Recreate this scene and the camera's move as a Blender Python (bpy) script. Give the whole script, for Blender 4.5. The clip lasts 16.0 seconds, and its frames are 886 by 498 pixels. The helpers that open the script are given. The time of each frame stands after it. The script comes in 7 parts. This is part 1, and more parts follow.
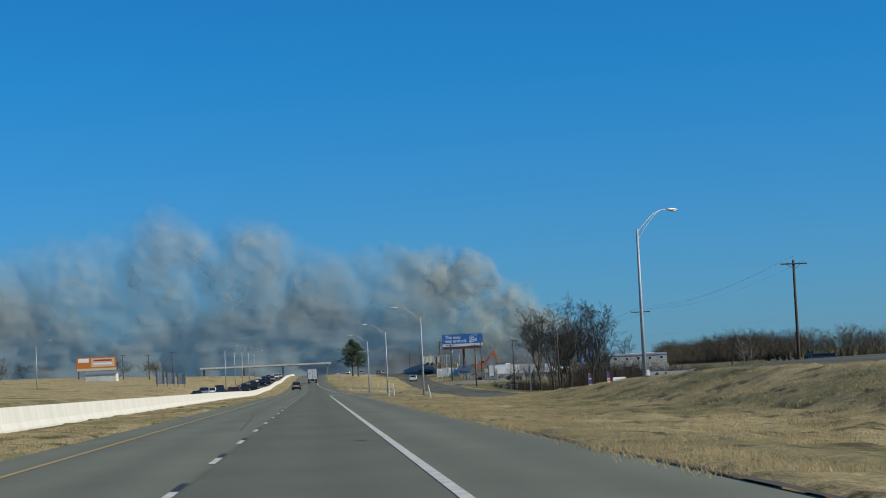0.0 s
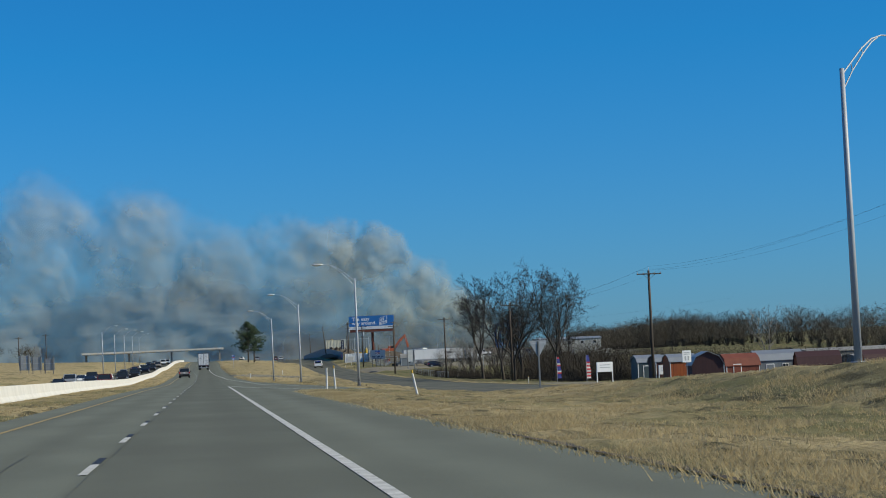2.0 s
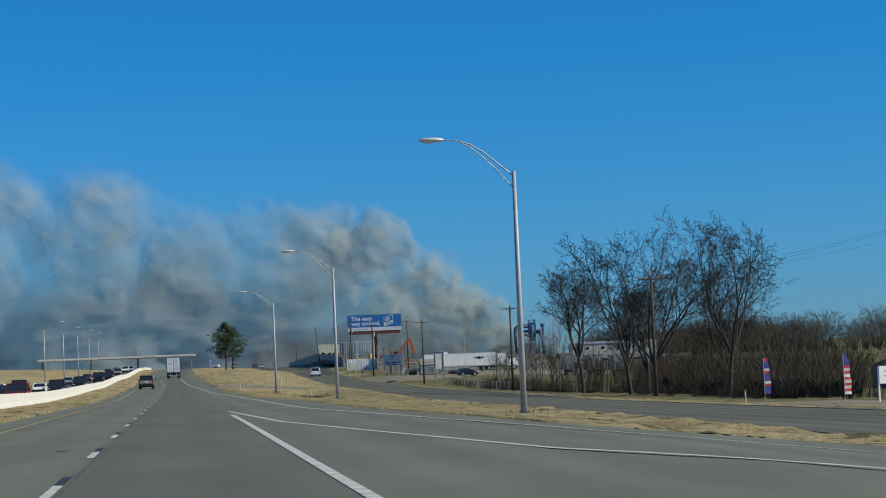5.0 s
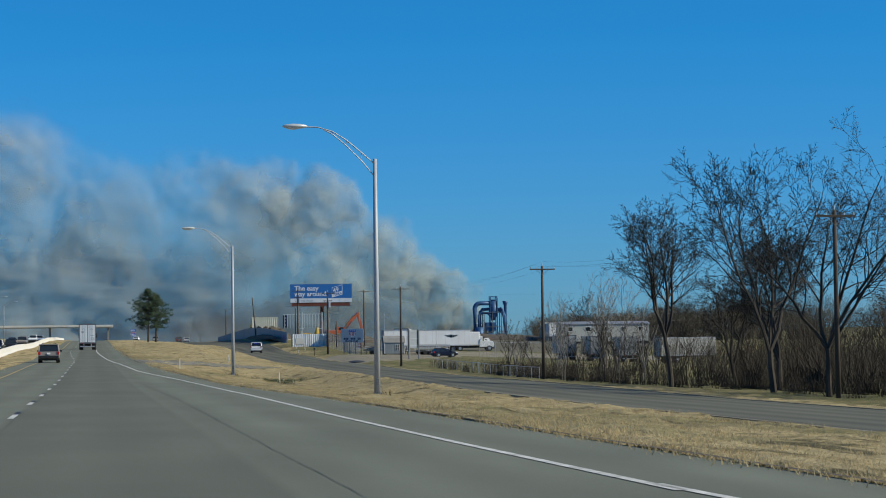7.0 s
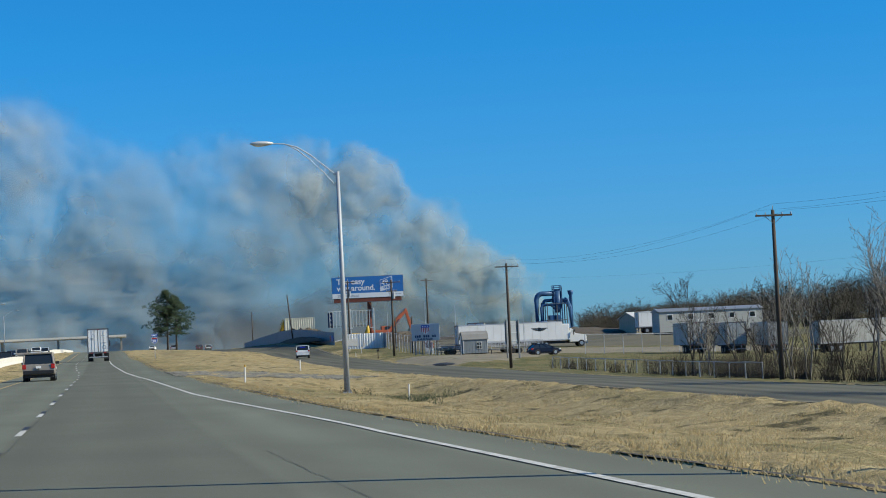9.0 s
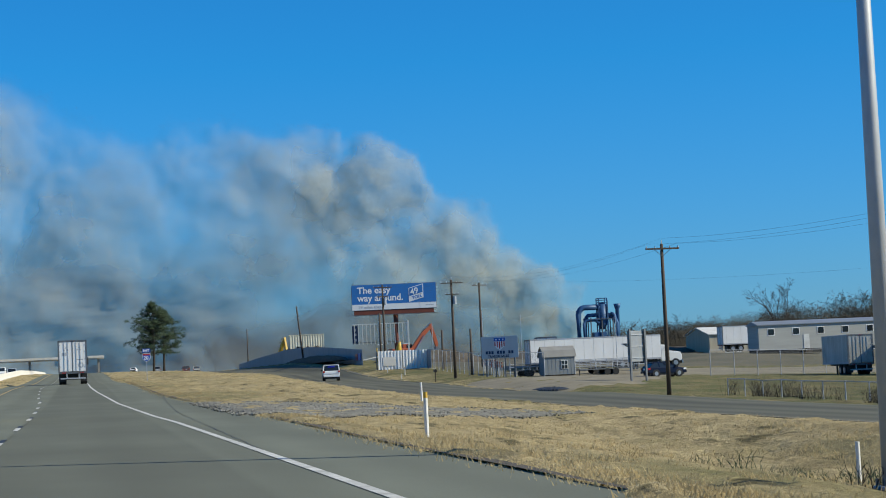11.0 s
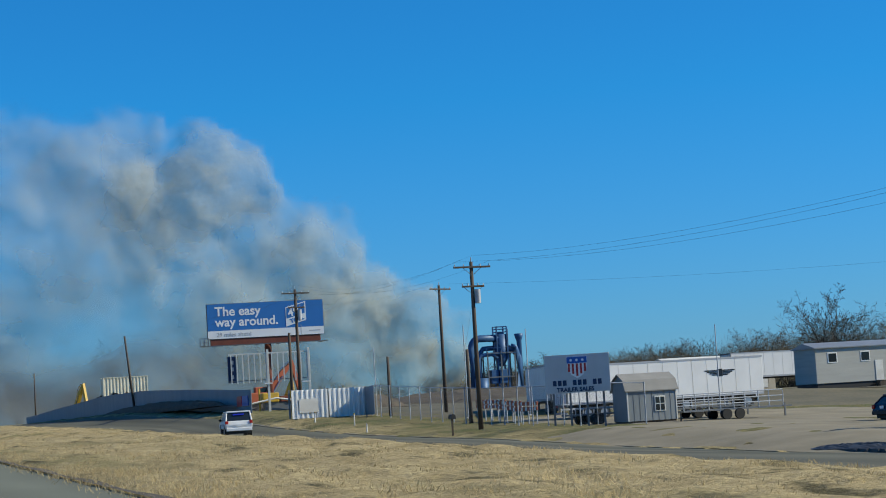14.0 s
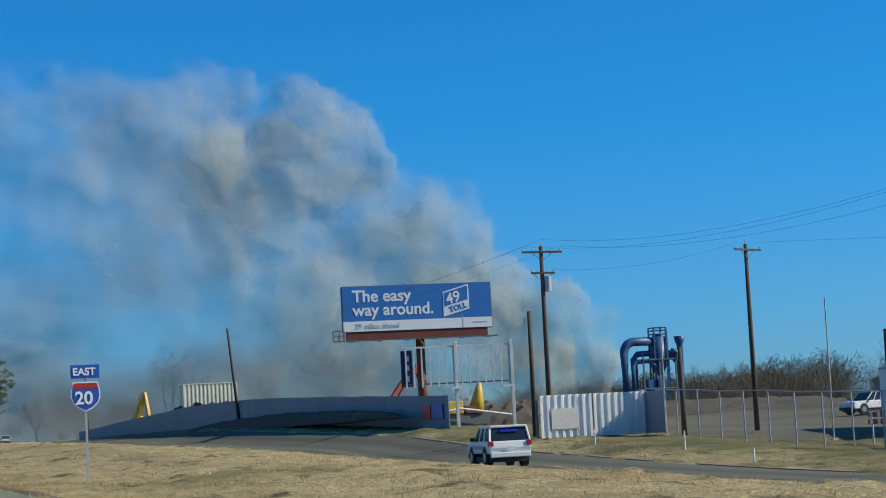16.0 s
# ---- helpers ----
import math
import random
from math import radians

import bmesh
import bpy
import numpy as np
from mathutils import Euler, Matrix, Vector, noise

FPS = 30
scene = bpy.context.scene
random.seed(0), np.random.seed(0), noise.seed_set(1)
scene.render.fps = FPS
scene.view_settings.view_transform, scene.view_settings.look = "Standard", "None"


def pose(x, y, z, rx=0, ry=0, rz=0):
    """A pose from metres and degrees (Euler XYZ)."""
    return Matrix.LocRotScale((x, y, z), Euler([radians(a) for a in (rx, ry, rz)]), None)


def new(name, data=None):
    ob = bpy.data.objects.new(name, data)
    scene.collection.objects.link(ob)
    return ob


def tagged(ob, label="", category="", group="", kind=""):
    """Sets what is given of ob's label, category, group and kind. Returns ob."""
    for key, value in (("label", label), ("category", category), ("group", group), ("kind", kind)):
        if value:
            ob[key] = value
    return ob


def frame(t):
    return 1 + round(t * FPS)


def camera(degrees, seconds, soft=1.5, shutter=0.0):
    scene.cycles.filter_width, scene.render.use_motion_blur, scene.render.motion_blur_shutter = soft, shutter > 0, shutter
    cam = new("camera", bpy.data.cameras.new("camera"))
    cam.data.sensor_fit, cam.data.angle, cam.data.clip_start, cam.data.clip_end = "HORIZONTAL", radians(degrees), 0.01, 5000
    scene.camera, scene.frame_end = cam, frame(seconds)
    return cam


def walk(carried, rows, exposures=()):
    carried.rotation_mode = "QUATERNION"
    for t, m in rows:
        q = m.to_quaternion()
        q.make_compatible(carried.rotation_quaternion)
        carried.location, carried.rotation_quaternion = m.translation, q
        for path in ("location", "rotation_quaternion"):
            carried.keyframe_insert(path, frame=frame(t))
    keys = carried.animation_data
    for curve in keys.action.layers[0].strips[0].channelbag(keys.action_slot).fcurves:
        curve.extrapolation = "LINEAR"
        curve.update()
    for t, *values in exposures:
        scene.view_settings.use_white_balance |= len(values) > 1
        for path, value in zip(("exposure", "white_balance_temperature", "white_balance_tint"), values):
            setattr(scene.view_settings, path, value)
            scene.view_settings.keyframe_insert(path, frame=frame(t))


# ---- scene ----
cam = camera(25.615, 16.0, soft=1.0)
# seconds, x, y, z, tilt, turn, roll
ROWS = [
    (0, 0.131, 0.00, 1.335, 93.824, -3.905, -2.708),
    (0.3, 0.098, 10.53, 1.333, 93.269, -5.834, -0.675),
    (0.5, 0.076, 17.53, 1.331, 92.696, -5.553, -0.882),
    (1, 0.021, 34.97, 1.326, 92.260, -6.433, -2.327),
    (1.5, -0.035, 52.32, 1.322, 92.422, -7.664, -2.458),
    (2, -0.090, 69.57, 1.318, 93.305, -7.056, -2.613),
    (2.5, -0.145, 86.74, 1.314, 92.903, -5.992, -0.474),
    (3, -0.201, 103.82, 1.309, 93.204, -6.354, -1.644),
    (3.5, -0.256, 120.80, 1.305, 93.028, -7.264, -2.012),
    (4, -0.311, 137.69, 1.301, 93.139, -6.771, -1.183),
    (4.5, -0.276, 154.49, 1.296, 92.957, -7.138, -1.208),
    (4.7, -0.262, 161.18, 1.295, 93.608, -7.633, -2.277),
    (7, -0.098, 237.04, 1.275, 92.964, -10.238, -0.730),
    (7.5, -0.063, 253.25, 1.271, 92.798, -8.233, -1.170),
    (8, -0.027, 269.37, 1.266, 92.474, -7.942, -0.804),
    (8.5, -0.055, 285.39, 1.228, 92.627, -8.894, -1.574),
    (9, -0.083, 301.30, 1.189, 93.003, -9.991, -2.728),
    (9.5, -0.110, 317.12, 1.150, 92.896, -9.363, -2.183),
    (9.7, -0.121, 323.41, 1.135, 93.079, -9.917, -2.749),
    (11.8, -0.237, 388.53, 1.591, 93.689, -11.192, -2.664),
    (12, -0.248, 394.64, 1.644, 93.684, -11.141, -3.050),
    (12.5, -0.252, 409.83, 1.736, 94.291, -11.763, -3.583),
    (13, -0.255, 424.91, 1.827, 94.001, -13.938, -3.124),
    (13.5, -0.259, 439.88, 1.918, 93.603, -15.608, -3.581),
    (14, -0.263, 454.75, 2.010, 94.806, -18.007, -3.490),
    (14.5, -0.266, 469.50, 2.242, 94.709, -17.381, -2.866),
    (15, -0.270, 484.15, 2.474, 95.072, -17.674, -3.221),
    (15.5, -0.274, 498.68, 2.707, 95.155, -17.605, -3.130),
    (16, -0.277, 513.11, 2.939, 95.358, -17.521, -2.931)]
walk(cam, [(t, Matrix.Translation((x, y, z)) @ pose(0, 0, 0, 0, 0, turn) @ pose(0, 0, 0, tilt, 0, 0) @ pose(0, 0, 0, 0, 0, roll))
           for t, x, y, z, tilt, turn, roll in ROWS],
     exposures=((0, 0.2), (4.5, 0.24), (7, 0.33), (7.5, 0.42), (9, 0.53), (12, 0.52), (16, 0.5)))

# ---- world and light ----
SUN_AZ, SUN_EL = math.atan2(0.948, -0.318), radians(34)
world = bpy.data.worlds.new("sky")
scene.world = world
world.use_nodes = True
wn = world.node_tree
sky = wn.nodes.new("ShaderNodeTexSky")
sky.sky_type, sky.sun_disc = "NISHITA", False
sky.sun_elevation, sky.sun_rotation = SUN_EL, SUN_AZ
sky.air_density, sky.dust_density, sky.ozone_density = 1.0, 0.15, 3.0
tint = wn.nodes.new("ShaderNodeMix")
tint.data_type, tint.blend_type = "RGBA", "MULTIPLY"
tint.inputs[0].default_value = 1.0
# the air pales gently towards the horizon
air = wn.nodes.new("ShaderNodeTexCoord")
height = wn.nodes.new("ShaderNodeSeparateXYZ")
pale = wn.nodes.new("ShaderNodeMapRange")
pale.inputs[1].default_value, pale.inputs[2].default_value = 0.0, 0.16
hue = wn.nodes.new("ShaderNodeMix")
hue.data_type = "RGBA"
hue.inputs[6].default_value, hue.inputs[7].default_value = (0.22, 0.48, 0.92, 1), (0.08, 0.575, 1.0, 1)
wn.links.new(air.outputs["Generated"], height.inputs[0])
wn.links.new(height.outputs["Z"], pale.inputs[0])
wn.links.new(pale.outputs[0], hue.inputs[0])
wn.links.new(hue.outputs[2], tint.inputs[7])
wn.links.new(sky.outputs[0], tint.inputs[6])
wn.links.new(tint.outputs[2], wn.nodes["Background"].inputs[0])
wn.nodes["Background"].inputs[1].default_value = 0.09

sun = new("sun", bpy.data.lights.new("sun", "SUN"))
sun.data.energy, sun.data.angle, sun.data.color = 4.1, radians(0.5), (1.0, 0.94, 0.74)
sun.rotation_mode = "QUATERNION"
sun.rotation_quaternion = Vector((-math.sin(SUN_AZ) * math.cos(SUN_EL), -math.cos(SUN_AZ) * math.cos(SUN_EL), -math.sin(SUN_EL))).to_track_quat("-Z", "Y")
tagged(sun, "low winter afternoon sun", "sun", kind="structure")


# ---- materials ----
def material(name, base, rough=0.8, metal=0.0, dark=None, scale=4.0, fine=60.0, amount=0.5, bump=0.2, bump_dist=0.02, spec=0.4,
             stretch=(1, 1, 1), island=0.0):
    """A base colour that wanders towards a darker one at two scales, with fine relief."""
    m = bpy.data.materials.new(name)
    m.use_nodes = True
    n, l = m.node_tree.nodes, m.node_tree.links
    b = n["Principled BSDF"]
    b.inputs["Roughness"].default_value, b.inputs["Metallic"].default_value = rough, metal
    b.inputs["Specular IOR Level"].default_value = spec
    dark = dark or tuple(c * 0.6 for c in base)
    tc, mp = n.new("ShaderNodeTexCoord"), n.new("ShaderNodeMapping")
    mp.inputs["Scale"].default_value = stretch
    l.new(tc.outputs["Object"], mp.inputs["Vector"])
    big, small = n.new("ShaderNodeTexNoise"), n.new("ShaderNodeTexNoise")
    big.inputs["Scale"].default_value, big.inputs["Detail"].default_value = scale, 6
    small.inputs["Scale"].default_value, small.inputs["Detail"].default_value = fine, 3
    for t in (big, small):
        l.new(mp.outputs[0], t.inputs["Vector"])
    mix = n.new("ShaderNodeMix")
    mix.data_type = "RGBA"
    mix.inputs[6].default_value, mix.inputs[7].default_value = (*base, 1), (*dark, 1)
    add = n.new("ShaderNodeMath")
    add.operation = "MULTIPLY_ADD"
    add.inputs[1].default_value, add.inputs[2].default_value = 0.45, 0.0
    l.new(small.outputs[0], add.inputs[0])
    add2 = n.new("ShaderNodeMath")
    add2.operation = "MULTIPLY_ADD"
    add2.inputs[1].default_value = 0.8
    l.new(big.outputs[0], add2.inputs[0])
    l.new(add.outputs[0], add2.inputs[2])
    ramp = n.new("ShaderNodeMapRange")
    ramp.inputs[1].default_value, ramp.inputs[2].default_value = 0.42, 0.85
    ramp.inputs[3].default_value, ramp.inputs[4].default_value = 0.0, amount
    l.new(add2.outputs[0], ramp.inputs[0])
    fac = ramp.outputs[0]
    if island:
        geo = n.new("ShaderNodeNewGeometry")
        k = n.new("ShaderNodeMath")
        k.operation = "MULTIPLY_ADD"
        k.inputs[1].default_value = island
        l.new(geo.outputs["Random Per Island"], k.inputs[0])
        l.new(fac, k.inputs[2])
        k.use_clamp = True
        fac = k.outputs[0]
    l.new(fac, mix.inputs[0])
    l.new(mix.outputs[2], b.inputs["Base Color"])
    if bump:
        bp = n.new("ShaderNodeBump")
        bp.inputs["Strength"].default_value, bp.inputs["Distance"].default_value = bump, bump_dist
        l.new(small.outputs[0], bp.inputs["Height"])
        l.new(bp.outputs[0], b.inputs["Normal"])
    return m


M = dict(
    asphalt=material("asphalt", (0.172, 0.182, 0.142), 0.92, dark=(0.116, 0.123, 0.096), scale=0.5, fine=60, amount=0.9, bump=0.1, spec=0.15, stretch=(1, 0.25, 1)),
    asphalt_old=material("asphalt_old", (0.148, 0.146, 0.110), 0.92, dark=(0.078, 0.077, 0.058), scale=0.25, fine=40, amount=0.8, bump=0.1, spec=0.15, stretch=(1, 0.2, 1)),
    line=material("white_line", (0.66, 0.65, 0.60), 0.7, dark=(0.24, 0.23, 0.2), scale=2.2, fine=16, amount=0.85),
    yellow=material("yellow_line", (0.42, 0.29, 0.10), 0.7, dark=(0.2, 0.165, 0.09), scale=3, fine=30, amount=0.7),
    tar=material("tar", (0.035, 0.034, 0.032), 0.6, scale=3),
    gravel=material("gravel", (0.25, 0.235, 0.185), 0.95, dark=(0.10, 0.095, 0.078), scale=1.5, fine=14, amount=1.0, bump=0.8, bump_dist=0.05),
    lot=material("gravel_lot", (0.25, 0.215, 0.15), 0.95, dark=(0.13, 0.115, 0.075), scale=0.3, fine=18, amount=0.9, bump=0.5),
    concrete=material("concrete", (0.66, 0.63, 0.57), 0.85, dark=(0.36, 0.34, 0.30), scale=0.5, fine=25, amount=0.6, stretch=(1, 1, 0.4)),
    galv=material("galvanised_steel", (0.40, 0.42, 0.45), 0.55, 0.15, scale=3, amount=0.4),
    galv_dark=material("weathered_steel", (0.16, 0.17, 0.18), 0.55, 0.5, scale=3, amount=0.4),
    lamp=material("lamp_housing", (0.62, 0.63, 0.62), 0.45, 0.3, scale=5, amount=0.3),
    lens=material("lamp_lens", (0.7, 0.72, 0.72), 0.15, 0.0, scale=5, amount=0.1, bump=0),
    pole=material("pole_wood", (0.10, 0.075, 0.055), 0.9, dark=(0.04, 0.032, 0.027), scale=1.5, fine=30, amount=0.9, stretch=(4, 4, 0.3)),
    insul=material("insulator", (0.45, 0.46, 0.46), 0.3, scale=8),
    wire=material("wire", (0.03, 0.03, 0.032), 0.6, bump=0),
    white=material("white_paint", (0.78, 0.78, 0.77), 0.45, dark=(0.5, 0.48, 0.44), scale=0.6, fine=20, amount=0.35, bump=0.03),
    white_dirty=material("dirty_white_paint", (0.66, 0.66, 0.63), 0.6, dark=(0.36, 0.33, 0.28), scale=0.9, fine=14, amount=0.6, bump=0.05),
    trailer_worn=material("weathered_trailer_skin", (0.48, 0.48, 0.45), 0.6, dark=(0.22, 0.2, 0.17), scale=0.8, fine=10, amount=0.8, bump=0.05, stretch=(1, 1, 0.4)),
    cream=material("cream_steel", (0.66, 0.63, 0.50), 0.6, dark=(0.42, 0.38, 0.27), scale=0.7, fine=10, amount=0.5),
    black=material("black_plastic", (0.02, 0.02, 0.021), 0.55, scale=5, bump=0.05),
    tyre=material("tyre_rubber", (0.025, 0.025, 0.025), 0.85, scale=8),
    rim=material("wheel_rim", (0.45, 0.46, 0.47), 0.35, 0.8, scale=8, amount=0.3, bump=0),
    glass=material("tinted_glass", (0.02, 0.025, 0.028), 0.06, 0.0, scale=1, amount=0.2, bump=0, spec=0.7),
    red=material("red_lens", (0.45, 0.02, 0.015), 0.25, scale=6, amount=0.3, bump=0),
    amber=material("amber_lens", (0.7, 0.25, 0.02), 0.25, scale=6, amount=0.3, bump=0),
    headl=material("headlight_glass", (0.75, 0.77, 0.78), 0.1, scale=6, amount=0.2, bump=0),
    chrome=material("chrome", (0.6, 0.6, 0.6), 0.2, 0.9, scale=6, amount=0.2, bump=0),
    taupe=material("taupe_metallic", (0.30, 0.26, 0.22), 0.4, 0.2, scale=3, amount=0.3, bump=0),
    navy=material("navy_metallic", (0.012, 0.018, 0.04), 0.25, 0.2, scale=3, amount=0.3, bump=0),
    charcoal=material("charcoal_metallic", (0.03, 0.032, 0.036), 0.3, 0.3, scale=3, amount=0.3, bump=0),
    silver=material("silver_metallic", (0.40, 0.41, 0.42), 0.35, 0.5, scale=3, amount=0.3, bump=0),
    maroon=material("maroon_metallic", (0.14, 0.02, 0.02), 0.35, 0.3, scale=3, amount=0.3, bump=0),
    bill_blue=material("poster_blue", (0.022, 0.165, 0.47), 0.6, dark=(0.018, 0.13, 0.38), scale=0.5, amount=0.4, bump=0),
    poster_white=material("poster_white", (0.78, 0.79, 0.79), 0.6, scale=0.5, amount=0.15, bump=0),
    grey_ink=material("grey_ink", (0.42, 0.44, 0.46), 0.6, bump=0, amount=0.2),
    rust=material("red_oxide_steel", (0.20, 0.055, 0.032), 0.75, dark=(0.10, 0.03, 0.02), scale=1.2, fine=15, amount=0.7),
    sign_blue=material("sign_blue", (0.02, 0.10, 0.42), 0.4, amount=0.2, bump=0),
    sign_red=material("sign_red", (0.45, 0.03, 0.03), 0.4, amount=0.2, bump=0),
    sign_white=material("sign_white", (0.8, 0.8, 0.8), 0.4, amount=0.15, bump=0),
    sign_grey=material("weathered_sign_board", (0.50, 0.52, 0.54), 0.6, dark=(0.36, 0.37, 0.39), scale=1.2, amount=0.5),
    sign_back=material("sign_back_aluminium", (0.33, 0.34, 0.35), 0.45, 0.5, scale=2, amount=0.4),
    fence_grey=material("grey_fence_panel", (0.25, 0.275, 0.30), 0.7, dark=(0.15, 0.168, 0.19), scale=0.5, fine=8, amount=0.6, stretch=(1, 1, 0.3)),
    navy_panel=material("navy_panel", (0.015, 0.035, 0.10), 0.6, amount=0.4),
    blue_steel=material("blue_steel", (0.035, 0.115, 0.27), 0.5, 0.1, dark=(0.02, 0.05, 0.10), scale=0.5, fine=6, amount=0.7),
    orange_steel=material("orange_steel", (0.38, 0.09, 0.035), 0.55, dark=(0.28, 0.07, 0.03), scale=1.5, amount=0.6),
    machine_yellow=material("machine_yellow", (0.60, 0.38, 0.04), 0.5, dark=(0.3, 0.19, 0.05), scale=1.5, amount=0.6),
    shed_grey=material("shed_grey_siding", (0.22, 0.245, 0.26), 0.75, dark=(0.15, 0.17, 0.18), scale=0.8, fine=14, amount=0.6, stretch=(4, 4, 0.3)),
    shed_roof=material("shed_roof_shingle", (0.255, 0.25, 0.235), 0.85, dark=(0.17, 0.165, 0.155), scale=1.0, fine=18, amount=0.7),
    orange_wood=material("orange_stained_wood", (0.36, 0.095, 0.025), 0.7, dark=(0.20, 0.05, 0.02), scale=1.2, fine=14, amount=0.7, stretch=(4, 4, 0.3)),
    maroon_wood=material("dark_maroon_wood", (0.06, 0.025, 0.025), 0.7, scale=1.2, fine=14, amount=0.7, stretch=(4, 4, 0.3)),
    roof_metal=material("grey_metal_roof", (0.30, 0.32, 0.34), 0.45, 0.4, scale=0.8, amount=0.5),
    tan_wall=material("tan_metal_wall", (0.42, 0.37, 0.28), 0.7, scale=0.4, fine=8, amount=0.5, stretch=(3, 3, 0.2)),
    house_grey=material("grey_vinyl_siding", (0.40, 0.40, 0.37), 0.7, scale=0.6, fine=8, amount=0.5, stretch=(0.3, 0.3, 4)),
    barn_teal=material("teal_metal_wall", (0.045, 0.072, 0.082), 0.6, scale=0.6, amount=0.5),
    bark=material("bark", (0.075, 0.062, 0.050), 0.95, dark=(0.032, 0.027, 0.022), scale=2, fine=20, amount=0.9, stretch=(3, 3, 0.6)),
    bark_pale=material("pale_bark", (0.26, 0.235, 0.20), 0.95, dark=(0.14, 0.12, 0.10), scale=2, fine=20, amount=0.8, stretch=(3, 3, 0.6)),
    twig=material("twig", (0.060, 0.050, 0.040), 0.95, dark=(0.03, 0.026, 0.022), scale=0.6, fine=6, amount=0.8, bump=0, island=0.2),
    wood_far=material("bare_wood", (0.105, 0.088, 0.062), 0.95, dark=(0.042, 0.036, 0.027), scale=0.05, fine=0.6, amount=0.9, bump=0, island=0.3),
    brush=material("dry_brush", (0.062, 0.048, 0.034), 0.95, dark=(0.028, 0.023, 0.017), scale=0.3, fine=3, amount=0.9, bump=0, island=0.4),
    needle=material("pine_needles", (0.045, 0.075, 0.03), 0.8, dark=(0.02, 0.038, 0.018), scale=0.5, fine=4, amount=0.9, bump=0, island=0.5),
    straw=material("dry_grass_blades", (0.62, 0.50, 0.28), 0.9, dark=(0.36, 0.28, 0.145), scale=0.25, fine=1.5, amount=0.9, bump=0, island=0.25),
    flag_red=material("flag_red", (0.42, 0.03, 0.04), 0.8, bump=0), flag_blue=material("flag_blue", (0.02, 0.03, 0.18), 0.8, bump=0),
    post_white=material("marker_white", (0.74, 0.73, 0.70), 0.6, dark=(0.45, 0.42, 0.36), scale=4, amount=0.5),
    post_yellow=material("marker_yellow", (0.62, 0.38, 0.05), 0.6, amount=0.4),
    ad_orange=material("poster_orange", (0.55, 0.17, 0.03), 0.6, amount=0.3, bump=0), ad_tan=material("poster_tan", (0.62, 0.50, 0.34), 0.6, amount=0.4, bump=0),
    # heap dirt; on the pavement rim the same dark colour stands for shadow
    dirt=material("dirt_and_edge_shade", (0.10, 0.082, 0.06), 0.95, dark=(0.05, 0.042, 0.033), scale=0.8, fine=10, amount=0.9, bump=0.6),
    police_blue=material("blue_light_bar", (0.03, 0.05, 0.6), 0.2, bump=0),
)


